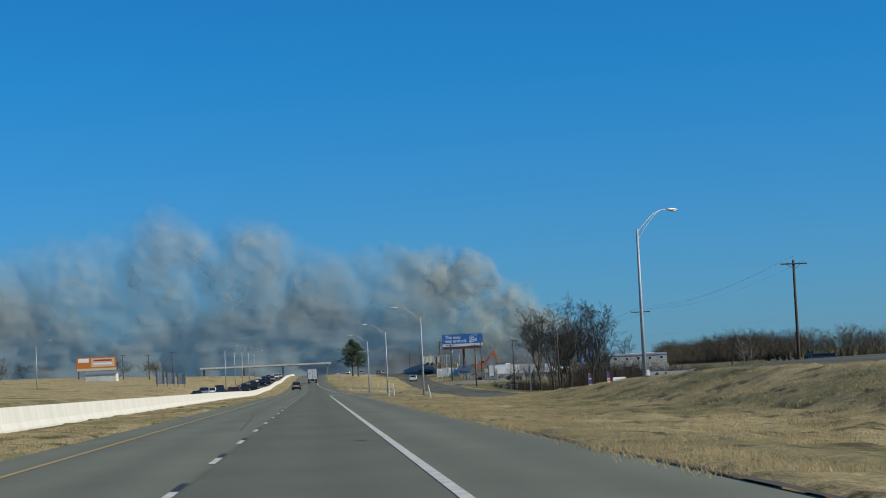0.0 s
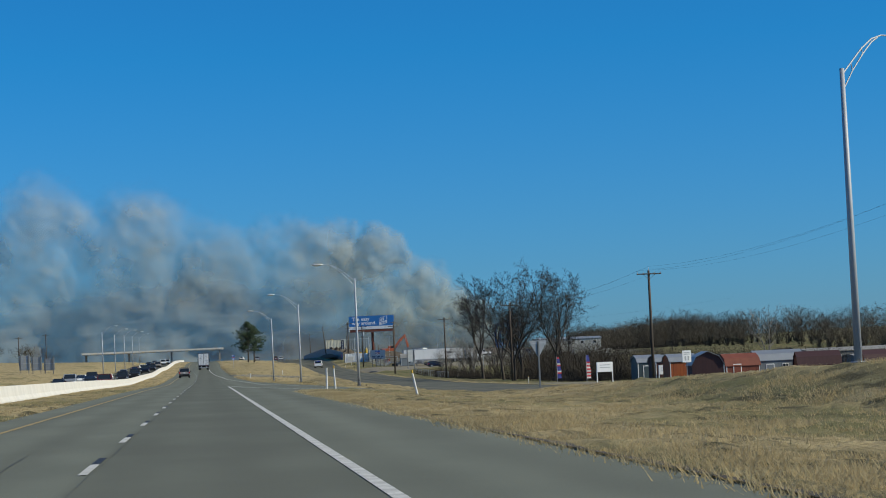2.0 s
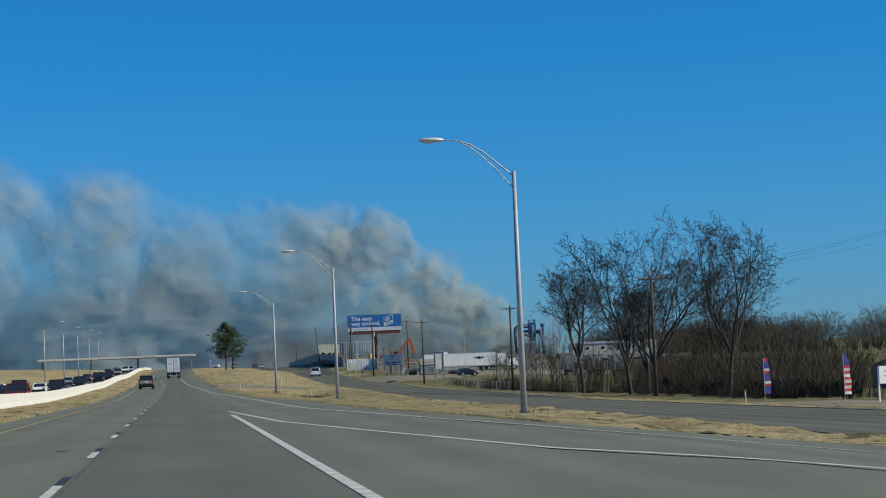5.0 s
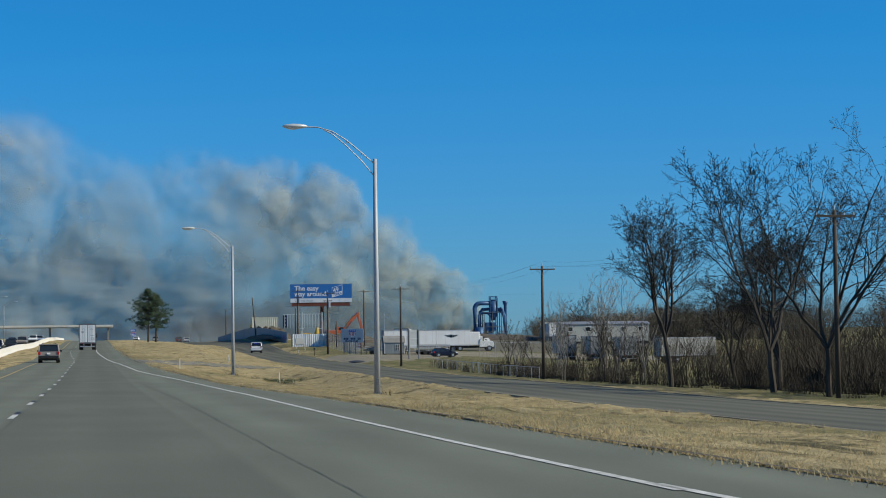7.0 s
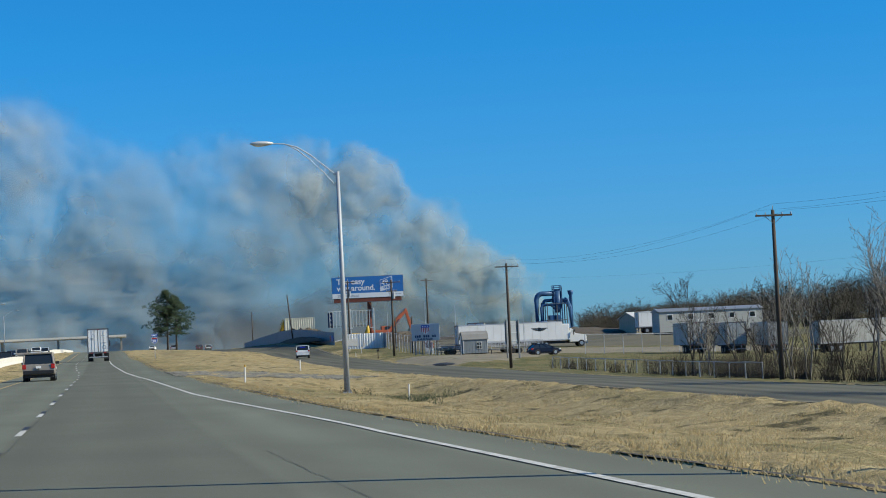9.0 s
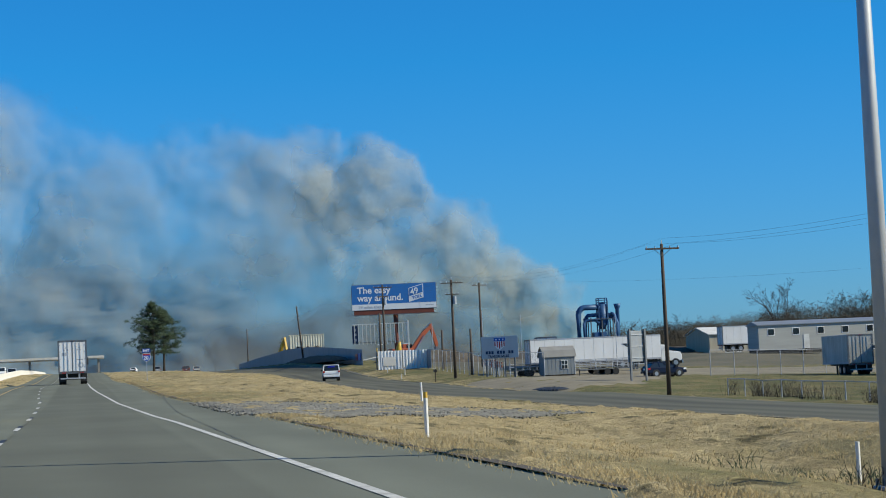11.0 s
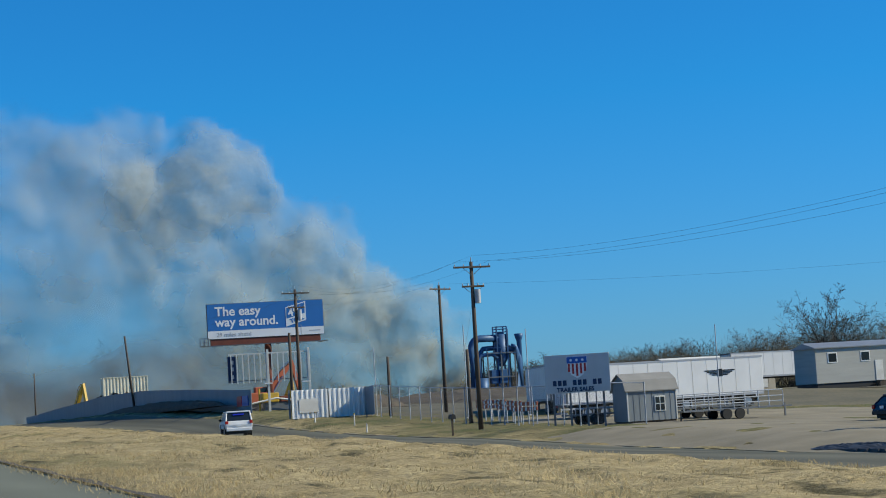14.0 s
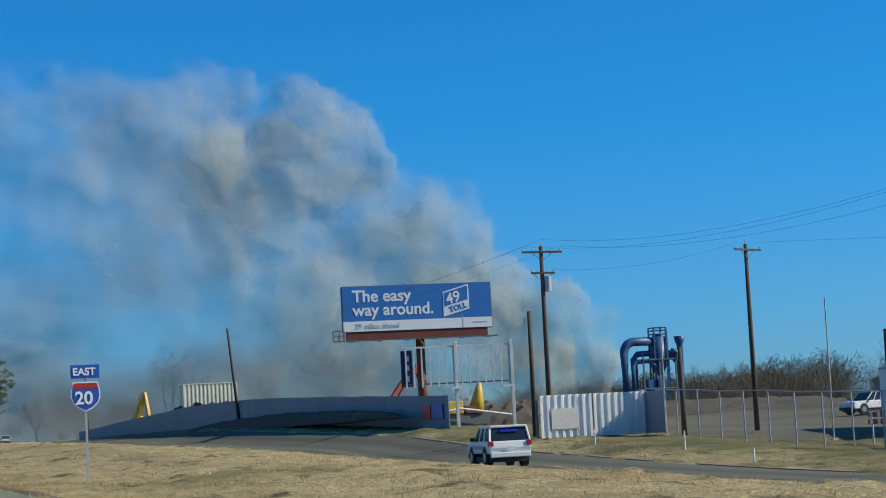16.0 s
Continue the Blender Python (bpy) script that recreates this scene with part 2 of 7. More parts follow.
def ground_material():
    """Dry winter grass: straw, greener and bare patches, mown streaks along the road."""
    m = bpy.data.materials.new("winter_grass")
    m.use_nodes = True
    n, l = m.node_tree.nodes, m.node_tree.links
    b = n["Principled BSDF"]
    b.inputs["Roughness"].default_value, b.inputs["Specular IOR Level"].default_value = 0.95, 0.15
    tc = n.new("ShaderNodeTexCoord")

    def noise_at(scale, detail, stretch=(1, 1, 1)):
        mp, t = n.new("ShaderNodeMapping"), n.new("ShaderNodeTexNoise")
        mp.inputs["Scale"].default_value = stretch
        t.inputs["Scale"].default_value, t.inputs["Detail"].default_value, t.inputs["Roughness"].default_value = scale, detail, 0.65
        l.new(tc.outputs["Object"], mp.inputs[0])
        l.new(mp.outputs[0], t.inputs["Vector"])
        return t.outputs[0]

    def blend(fac, lo, hi, a, c):
        r, x = n.new("ShaderNodeMapRange"), n.new("ShaderNodeMix")
        r.inputs[1].default_value, r.inputs[2].default_value = lo, hi
        x.data_type = "RGBA"
        l.new(fac, r.inputs[0])
        l.new(r.outputs[0], x.inputs[0])
        for s, v in ((6, a), (7, c)):
            if isinstance(v, tuple):
                x.inputs[s].default_value = (*v, 1)
            else:
                l.new(v, x.inputs[s])
        return x.outputs[2]

    place = n.new("ShaderNodeSeparateXYZ")
    l.new(tc.outputs["Object"], place.inputs[0])

    def along(field, near, far):
        """Shifts a noise field along the highway."""
        r, a = n.new("ShaderNodeMapRange"), n.new("ShaderNodeMath")
        r.inputs[1].default_value, r.inputs[2].default_value, r.inputs[3].default_value, r.inputs[4].default_value = 180, 430, near, far
        l.new(place.outputs["Y"], r.inputs[0])
        l.new(field, a.inputs[0])
        l.new(r.outputs[0], a.inputs[1])
        return a.outputs[0]

    straw = blend(noise_at(1.3, 6, (1, 0.55, 1)), 0.35, 0.68, (0.52, 0.415, 0.22), (0.31, 0.24, 0.12))
    green = blend(along(noise_at(0.10, 5, (1, 0.3, 1)), 0.02, -0.07), 0.47, 0.6, straw, (0.165, 0.158, 0.066))
    split, side = n.new("ShaderNodeSeparateXYZ"), n.new("ShaderNodeMath")
    l.new(tc.outputs["Object"], split.inputs[0])
    side.operation = "MULTIPLY_ADD"
    side.inputs[1].default_value = 26.0
    l.new(noise_at(0.12, 5), side.inputs[0])
    l.new(split.outputs["X"], side.inputs[2])
    verge = blend(noise_at(0.22, 7), 0.42, 0.62, (0.082, 0.098, 0.036), (0.20, 0.17, 0.082))
    kinds = blend(side.outputs[0], 47.0, 53.0, green, verge)
    bare = blend(noise_at(0.3, 6, (1, 0.5, 1)), 0.56, 0.68, kinds, (0.19, 0.155, 0.075))
    clump = blend(along(noise_at(0.7, 7, (1, 0.42, 1)), 0.01, -0.03), 0.535, 0.61, bare, (0.080, 0.070, 0.033))
    fine = blend(noise_at(11, 3), 0.42, 0.75, clump, (0.185, 0.148, 0.072))
    l.new(fine, b.inputs["Base Color"])
    bp = n.new("ShaderNodeBump")
    bp.inputs["Strength"].default_value, bp.inputs["Distance"].default_value = 1.0, 0.3
    l.new(noise_at(1.6, 8), bp.inputs["Height"])
    l.new(bp.outputs[0], b.inputs["Normal"])
    return m


M["grass"] = ground_material()


def thin_leaf(m):
    """Lets half of the light through, as dry blades do."""
    n, l = m.node_tree.nodes, m.node_tree.links
    b, out = n["Principled BSDF"], n["Material Output"]
    t, mx = n.new("ShaderNodeBsdfTranslucent"), n.new("ShaderNodeMixShader")
    l.new(b.inputs["Base Color"].links[0].from_socket, t.inputs["Color"])
    l.new(b.outputs[0], mx.inputs[1])
    l.new(t.outputs[0], mx.inputs[2])
    mx.inputs[0].default_value = 0.5
    l.new(mx.outputs[0], out.inputs["Surface"])


thin_leaf(M["straw"])


def wear(m, pitch, amount, shade):
    """Long faint tyre tracks that darken a paving material along its lanes."""
    n, l = m.node_tree.nodes, m.node_tree.links
    b = n["Principled BSDF"]
    src = b.inputs["Base Color"].links[0].from_socket
    tc, sp = n.new("ShaderNodeTexCoord"), n.new("ShaderNodeSeparateXYZ")
    l.new(tc.outputs["Object"], sp.inputs[0])
    mp, nz = n.new("ShaderNodeMapping"), n.new("ShaderNodeTexNoise")
    mp.inputs["Scale"].default_value = (0.35, 0.02, 1)
    nz.inputs["Scale"].default_value, nz.inputs["Detail"].default_value = 1.0, 4
    l.new(tc.outputs["Object"], mp.inputs[0])
    l.new(mp.outputs[0], nz.inputs["Vector"])
    k, sn, r, mul = n.new("ShaderNodeMath"), n.new("ShaderNodeMath"), n.new("ShaderNodeMapRange"), n.new("ShaderNodeMath")
    k.operation, sn.operation, mul.operation = "MULTIPLY", "SINE", "MULTIPLY"
    k.inputs[1].default_value = 2 * math.pi / pitch
    r.inputs[1].default_value, r.inputs[2].default_value, r.inputs[3].default_value, r.inputs[4].default_value = -1, 1, 0, amount
    l.new(sp.outputs["X"], k.inputs[0])
    l.new(k.outputs[0], sn.inputs[0])
    l.new(sn.outputs[0], r.inputs[0])
    l.new(r.outputs[0], mul.inputs[0])
    l.new(nz.outputs[0], mul.inputs[1])
    mx = n.new("ShaderNodeMix")
    mx.data_type = "RGBA"
    mx.inputs[7].default_value = (*shade, 1)
    l.new(mul.outputs[0], mx.inputs[0])
    l.new(src, mx.inputs[6])
    l.new(mx.outputs[2], b.inputs["Base Color"])


def lane_tone(m, shade):
    """The driving lane's older, darker paving between the lane line and the edge line."""
    n, l = m.node_tree.nodes, m.node_tree.links
    b = n["Principled BSDF"]
    src = b.inputs["Base Color"].links[0].from_socket
    tc, sp, nz = n.new("ShaderNodeTexCoord"), n.new("ShaderNodeSeparateXYZ"), n.new("ShaderNodeTexNoise")
    nz.inputs["Scale"].default_value, nz.inputs["Detail"].default_value = 0.15, 5
    l.new(tc.outputs["Object"], sp.inputs[0])
    l.new(tc.outputs["Object"], nz.inputs["Vector"])
    off, r, mul, mx = n.new("ShaderNodeMath"), n.new("ShaderNodeMapRange"), n.new("ShaderNodeMath"), n.new("ShaderNodeMix")
    off.operation, mul.operation, mx.data_type = "ABSOLUTE", "MULTIPLY", "RGBA"
    r.inputs[1].default_value, r.inputs[2].default_value, r.inputs[3].default_value, r.inputs[4].default_value = 1.68, 1.86, 1.0, 0.0
    l.new(sp.outputs["X"], off.inputs[0])
    l.new(off.outputs[0], r.inputs[0])
    l.new(r.outputs[0], mul.inputs[0])
    l.new(nz.outputs[0], mul.inputs[1])
    mx.inputs[7].default_value = (*shade, 1)
    l.new(mul.outputs[0], mx.inputs[0])
    l.new(src, mx.inputs[6])
    l.new(mx.outputs[2], b.inputs["Base Color"])


lane_tone(M["asphalt"], (0.095, 0.097, 0.075))
wear(M["asphalt"], 1.83, 0.7, (0.098, 0.100, 0.077))
wear(M["asphalt_old"], 2.4, 0.9, (0.045, 0.044, 0.038))


# ---- mesh helpers ----
def part(name, bm, mat, parent=None, label="", smooth=False, at=None):
    me = bpy.data.meshes.new(name)
    if smooth:
        for f in bm.faces:
            f.smooth = True
    bm.to_mesh(me)
    bm.free()
    for m in mat if isinstance(mat, (list, tuple)) else (mat,):
        me.materials.append(M[m] if isinstance(m, str) else m)
    ob = new(name, me)
    if parent is not None:
        ob.parent = parent
    if at is not None:
        ob.location = at
    if label:
        ob["label"] = label
    return ob


def thing(name, label, category, at=(0, 0, 0), turn=0, group="", kind=""):
    ob = new(name)
    ob.location, ob.rotation_euler = at, (0, 0, radians(turn))
    ob.empty_display_size = 0.3
    return tagged(ob, label, category, group, kind)


def box(bm, x0, x1, y0, y1, z0, z1, bevel=0.0, rot=None):
    m = Matrix.Translation(((x0 + x1) / 2, (y0 + y1) / 2, (z0 + z1) / 2)) @ Matrix.Diagonal((abs(x1 - x0), abs(y1 - y0), abs(z1 - z0), 1))
    v = bmesh.ops.create_cube(bm, size=1, matrix=(rot @ m) if rot else m)["verts"]
    if bevel:
        e = list({e for q in v for e in q.link_edges})
        bmesh.ops.bevel(bm, geom=e, offset=bevel, segments=2, affect="EDGES", profile=0.6)
    return bm


def tube(bm, a, b, r0, r1=None, seg=10, cap=True):
    a, b = Vector(a), Vector(b)
    r1 = r0 if r1 is None else r1
    d = b - a
    m = Matrix.Translation((a + b) / 2) @ d.to_track_quat("Z", "Y").to_matrix().to_4x4()
    bmesh.ops.create_cone(bm, cap_ends=cap, segments=seg, radius1=r0, radius2=r1, depth=d.length, matrix=m)
    return bm


def path_tube(bm, pts, r, seg=8):
    pts = [Vector(p) for p in pts]
    rings = []
    for i, p in enumerate(pts):
        d = (pts[min(i + 1, len(pts) - 1)] - pts[max(i - 1, 0)]).normalized()
        q = d.to_track_quat("Z", "Y")
        rr = r[i] if isinstance(r, (list, tuple)) else r
        rings.append([bm.verts.new(p + q @ Vector((rr * math.cos(k * 2 * math.pi / seg), rr * math.sin(k * 2 * math.pi / seg), 0))) for k in range(seg)])
    for a, b in zip(rings, rings[1:]):
        for k in range(seg):
            bm.faces.new((a[k], a[(k + 1) % seg], b[(k + 1) % seg], b[k]))
    bm.faces.new(rings[0][::-1])
    bm.faces.new(rings[-1])
    return bm


def prism(bm, pts, y0, y1, axis="y", bevel=0.0):
    """A polygon of (a, z) pushed along an axis."""
    def co(a, z, y):
        return (a, y, z) if axis == "y" else (y, a, z)
    lo = [bm.verts.new(co(a, z, y0)) for a, z in pts]
    hi = [bm.verts.new(co(a, z, y1)) for a, z in pts]
    k = len(pts)
    faces = [bm.faces.new(lo), bm.faces.new(hi[::-1])]
    faces += [bm.faces.new((lo[i], hi[i], hi[(i + 1) % k], lo[(i + 1) % k])) for i in range(k)]
    bmesh.ops.recalc_face_normals(bm, faces=faces)
    if bevel:
        e = list({e for f in faces for e in f.edges})
        bmesh.ops.bevel(bm, geom=e, offset=bevel, segments=2, affect="EDGES", profile=0.6)
    return bm


def corrugated(bm, x0, x1, z0, z1, y, pitch=0.28, depth=0.06):
    """A trapezoid-ribbed steel sheet facing -y."""
    xs, ys, x = [], [], x0
    while x < x1 - 1e-3:
        for dx, dy in ((0, 0), (0.30, 0), (0.42, depth), (0.86, depth), (0.98, 0)):
            xs.append(min(x + dx * pitch, x1))
            ys.append(y + dy)
        x += pitch
    lo = [bm.verts.new((a, b, z0)) for a, b in zip(xs, ys)]
    hi = [bm.verts.new((a, b, z1)) for a, b in zip(xs, ys)]
    for i in range(len(xs) - 1):
        if xs[i + 1] - xs[i] > 1e-5 or abs(ys[i + 1] - ys[i]) > 1e-5:
            bm.faces.new((lo[i], lo[i + 1], hi[i + 1], hi[i]))
    return bm


def letters(text, size, mat, parent, at, name="letter", bold=0.0, shear=0.0, rot=(90, 0, 0)):
    """Built-in font, as meshes standing in the x-z plane and facing -y."""
    cu = bpy.data.curves.new(name, "FONT")
    cu.body, cu.size, cu.extrude, cu.offset, cu.shear = text, size, 0.012, bold, shear
    tmp = bpy.data.objects.new(name, cu)
    scene.collection.objects.link(tmp)
    me = bpy.data.meshes.new_from_object(tmp.evaluated_get(bpy.context.evaluated_depsgraph_get()))
    bpy.data.objects.remove(tmp)
    # one part for each character: shapes that overlap along the line belong together
    bm = bmesh.new()
    bm.from_mesh(me)
    bpy.data.meshes.remove(me)
    groups, seen = [], set()
    for v in bm.verts:
        if v in seen:
            continue
        stack, shape = [v], []
        seen.add(v)
        while stack:
            u = stack.pop()
            shape.append(u)
            for e in u.link_edges:
                o = e.other_vert(u)
                if o not in seen:
                    seen.add(o)
                    stack.append(o)
        x0, x1 = min(u.co.x for u in shape), max(u.co.x for u in shape)
        row = next((g for g in groups if min(x1, g[1]) - max(x0, g[0]) > 0.3 * min(x1 - x0, g[1] - g[0])), None)
        if row:
            row[0], row[1] = min(x0, row[0]), max(x1, row[1])
            row[2].extend(shape)
        else:
            groups.append([x0, x1, shape])
    for _, _, shape in groups:
        index = {u: i for i, u in enumerate(shape)}
        ch = bpy.data.meshes.new(name)
        ch.from_pydata([tuple(u.co) for u in shape], [], [[index[u] for u in f.verts] for f in bm.faces if f.verts[0] in index])
        ch.materials.append(M[mat])
        ob = new(name, ch)
        ob.parent, ob.location = parent, at
        ob.rotation_euler = [radians(a) for a in rot]
    bm.free()


# ---- the lie of the land ----
def lerp(v, xs, ys):
    return np.interp(v, xs, ys)


def smooth(v, a, b):
    t = np.clip((np.asarray(v, float) - a) / (np.asarray(b, float) - a), 0, 1)
    return t * t * (3 - 2 * t)


def rise(y):
    """The grade along the road."""
    return lerp(y, [-500, 230, 310, 335, 360, 395, 425, 455, 484, 513, 545, 572, 600, 650, 720, 830, 1000, 2000, 4500],
                [0, 0, -0.13, -0.12, 0.02, 0.3, 0.48, 0.68, 1.14, 1.6, 1.95, 2.1, 2.45, 3.3, 4.4, 5.4, 6.5, 10, 14])


def bend(y):
    """The highway's slow swing to the left past the exit."""
    return lerp(y, [430, 462, 476, 490, 512, 560, 4500], [0, -0.38, -0.72, -0.98, -1.25, -1.3, -1.3])


def pave_right(y):
    return lerp(y, [-500, 182, 186, 190, 206, 212, 226, 247, 262, 286, 306, 325, 338, 351, 365, 395, 430, 450, 462, 480, 600, 4500],
                [5.25, 5.25, 5.6, 11.8, 15.2, 13.6, 10.0, 8.0, 7.6, 7.4, 7.0, 6.4, 6.2, 5.65, 5.2, 4.8, 5.0, 5.0, 4.5, 4.1, 4.0, 4.0])


def edge_line(y):
    return lerp(y, [245, 255, 266, 278, 304, 317, 330, 338, 344, 354, 372, 394, 416, 425, 437, 450, 470, 490, 512, 560, 900],
                [5.7, 5.43, 5.25, 5.15, 5.15, 4.95, 4.75, 4.6, 4.35, 3.87, 3.0, 2.6, 2.3, 2.05, 1.85, 1.65, 1.27, 0.87, 0.6, 0.55, 0.55])


def front_near(y):
    return lerp(y, [-500, 160, 186, 206, 280, 330, 390, 450, 520, 570, 620, 4500], [21.5, 21.0, 16, 16, 19.0, 20.5, 21.5, 23.5, 25.5, 26.5, 27, 27])


def front_far(y):
    return lerp(y, [-500, 280, 330, 390, 450, 520, 570, 620, 4500], [33, 32, 33, 34.5, 35.5, 36, 36, 36, 36])


def land(x, y):
    """Height of the lie of the land, without the small unevenness."""
    x, y = np.asarray(x, float), np.asarray(y, float)
    z = rise(y)
    low = smooth(x, 7.5, 15) * (1 - smooth(y, 400, 470)) * -0.3
    hill = lerp(x, [6.5, 10, 13, 16, 20, 24, 30, 36, 42, 60], [0, 0.0, 0.07, 0.2, 0.78, 1.0, 1.14, 1.05, 0.55, 0.5])
    hill = hill * lerp(y, [-500, 60, 100, 118, 128, 140, 152, 175, 195, 215], [2.5, 2.55, 2.5, 2.22, 2.0, 1.6, 1.25, 0.75, 0.25, 0.0])
    bank = smooth(x, 31, 39) * lerp(y, [360, 422, 470, 505, 529, 560, 573, 590, 620, 700, 830, 900], [-0.1, -0.6, -0.85, -0.95, -0.25, 0.05, 0.2, 0.5, 1.15, 1.75, 0.6, 0.4])
    swell = smooth(x, 7, 12) * (1 - smooth(x, 16, 23)) * lerp(y, [470, 540, 590, 640, 760], [0, 0.25, 0.6, 0.5, 0.2])
    left = smooth(-x, 26, 45) * 0.3 + smooth(-x, 60, 400) * 2.0
    far = smooth(x, 110, 400) * 7.0
    fall = lerp(x, [-400, -110, -34, -26, -14, -10.9, -6.5, 7, 45, 125, 400], [4.2, 3.7, 0.95, -0.1, -0.15, 0.2, 0.065, -0.07, -1.52, -4.2, -4.2])
    dip = smooth(x, 22, 28) * (1 - smooth(x, 48, 60)) * lerp(y, [560, 585, 622, 640], [0, -0.26, -0.3, 0])
    dip = dip + smooth(x, 76, 92) * lerp(y, [606, 630, 700, 760], [0, 1.1, 0.8, 0])
    ditch = lerp(x, [5.5, 7.3, 10.7, 13, 15.5, 18, 20.5], [0, -0.42, -0.46, -0.8, -1.1, -0.7, 0]) * lerp(y, [300, 320, 350, 385, 412, 432, 447], [0, 0.15, 0.6, 1, 1, 0.35, 0])
    # the frontage road lies lower than the highway before it climbs to the yard
    sag = lerp(x, [15, 22, 27, 36], [0, 1, 1, 0]) * lerp(y, [400, 430, 455, 487, 510, 546, 569, 584, 609], [0, -0.25, -0.46, -0.7, -0.95, -0.9, -0.48, -0.15, 0])
    sag = sag + lerp(x, [27, 36, 37, 41], [0, 1, 1, 0]) * lerp(y, [487, 508, 525, 540, 560, 576, 614, 640], [0, -0.27, -0.65, -0.72, -0.5, -0.35, -0.3, 0])
    hollow = lerp(x, [5, 11, 22, 30], [0, 1, 1, 0]) * lerp(y, [680, 730, 790, 860], [0, -1.3, -1.3, 0])
    return z + fall + low + hill + bank + swell + left + far + dip + ditch + sag + hollow


def paved(x, y):
    main = (x > -6.4) & (x < pave_right(y))
    west = (x < -11.2) & (x > -24.2)
    front = (x > front_near(y)) & (x < front_far(y))
    return main | west | front


def unevenness(x, y):
    return (0.03 * np.sin(0.61 * x + 0.35 * y) * np.sin(0.23 * y - 0.4 * x + 1.0) + 0.012 * np.sin(1.7 * x + 2.0) * np.sin(0.9 * y)
            + 0.012 * np.sin(2.9 * x + 1.3 * y) * np.sin(2.1 * y))


def ground_z(x, y):
    """The top of the ground beside the paving, at one place."""
    x, y = float(x), float(y)
    if bool(paved(np.array(x), np.array(y))):
        return float(land(x, y))
    return float(land(x, y) + unevenness(x, y) * ground_rough(x, y) + 0.03)


def ground_rough(x, y):
    return lerp(x, [-300, -60, -10, -6.4, 6, 9, 30, 300], [4, 2, 0.6, 0.3, 0.4, 1.0, 1.2, 6]) * lerp(y, [0, 200, 900, 4000], [1.3, 1.0, 1.0, 6])


def build_ground():
    xs = np.concatenate([-np.geomspace(2600, 60, 26), np.arange(-55, -26, 3.0), np.arange(-26, 4, 0.8), np.arange(4, 40, 0.5),
                         np.arange(40, 70, 1.2), np.geomspace(70, 2600, 34)])
    ys = np.concatenate([np.linspace(-600, -40, 15), np.arange(-30, 660, 1.4), np.arange(660, 900, 4.0), np.geomspace(904, 4600, 40)])
    X, Y = np.meshgrid(xs, ys)
    Z = land(X, Y) + unevenness(X, Y) * ground_rough(X, Y) + 0.03
    Z = Z + np.random.RandomState(9).normal(0, 0.04, X.shape) * (np.abs(X - 15) < 40)
    Z = np.where(paved(X, Y), land(X, Y) - 0.14, Z)
    nx, ny = len(xs), len(ys)
    idx = np.arange(nx * ny).reshape(ny, nx)
    quads = np.stack([idx[:-1, :-1], idx[:-1, 1:], idx[1:, 1:], idx[1:, :-1]], -1).reshape(-1, 4)
    me = bpy.data.meshes.new("ground")
    me.from_pydata(np.stack([X, Y, Z], -1).reshape(-1, 3).tolist(), [], quads.tolist())
    me.polygons.foreach_set("use_smooth", [True] * len(me.polygons))
    me.materials.append(M["grass"])
    return tagged(new("ground", me), "dry straw-coloured winter grass with greener and bare patches", "ground", kind="structure")


def strip(name, left, right, y0, y1, mat, lift=0.0, step=3.0, cols=2, depth=0.0, parent=None):
    """A ribbon that lies on the land between two edges given as functions of y."""
    ys = np.arange(y0, y1 + 1e-6, step)
    bm = bmesh.new()
    rows = []
    for y in ys:
        a, b = float(left(y)), float(right(y))
        rows.append([bm.verts.new((a + (b - a) * k / (cols - 1), y, float(land(a + (b - a) * k / (cols - 1), y)) + lift)) for k in range(cols)])
    for p, q in zip(rows, rows[1:]):
        for k in range(cols - 1):
            bm.faces.new((p[k], p[k + 1], q[k + 1], q[k]))
    if depth:
        for side in (0, -1):
            low = [bm.verts.new(r[side].co - Vector((0, 0, depth))) for r in rows]
            for i in range(len(rows) - 1):
                bm.faces.new((rows[i][side], rows[i + 1][side], low[i + 1], low[i]))
    return part(name, bm, mat, parent)


ground = build_ground()

road = tagged(strip("road", lambda y: -6.5, pave_right, -60, 1500, "asphalt", step=2.0, cols=8, depth=0.25),
              "worn grey asphalt carriageway with sealed cracks and tyre tracks", "road", kind="structure")
west_road = tagged(strip("westbound_road", lambda y: -24.3, lambda y: -11.1, -60, 1500, "asphalt_old", step=6.0, cols=4, depth=0.25),
                   "opposite carriageway of dark asphalt behind the barrier", "road", kind="structure")
frontage_road = tagged(strip("frontage_road", front_near, front_far, -60, 1500, "asphalt_old", step=4.0, cols=6, depth=0.2),
                       "dark patched asphalt frontage road", "road", kind="structure")
strip("road_edge", lambda y: front_far(y) - 0.05, lambda y: front_far(y) + 0.25, 215, 700, "lot", 0.035, 4.0, depth=0.05, parent=frontage_road)
strip("road_edge", lambda y: front_near(y) - 0.2, lambda y: front_near(y) + 0.05, 240, 700, "lot", 0.03, 4.0, depth=0.1, parent=frontage_road)
# dark strips paint the overhanging grass's shadow and the broken asphalt rim
strip("edge_shade_strip", lambda y: pave_right(y) - 0.03, lambda y: pave_right(y) + 0.13 + 0.05 * math.sin(y * 0.9), -40, 180, "dirt", 0.03, 1.0, parent=road)
strip("edge_shade_strip", lambda y: pave_right(y) - 0.03, lambda y: pave_right(y) + 0.13 + 0.05 * math.sin(y * 0.7), 214, 418, "dirt", 0.03, 1.0, parent=road)
strip("edge_shade_strip", lambda y: pave_right(y) - 0.03, lambda y: pave_right(y) + 0.15 + 0.07 * math.sin(y * 0.8), 447, 620, "dirt", 0.04, 1.0, parent=road)
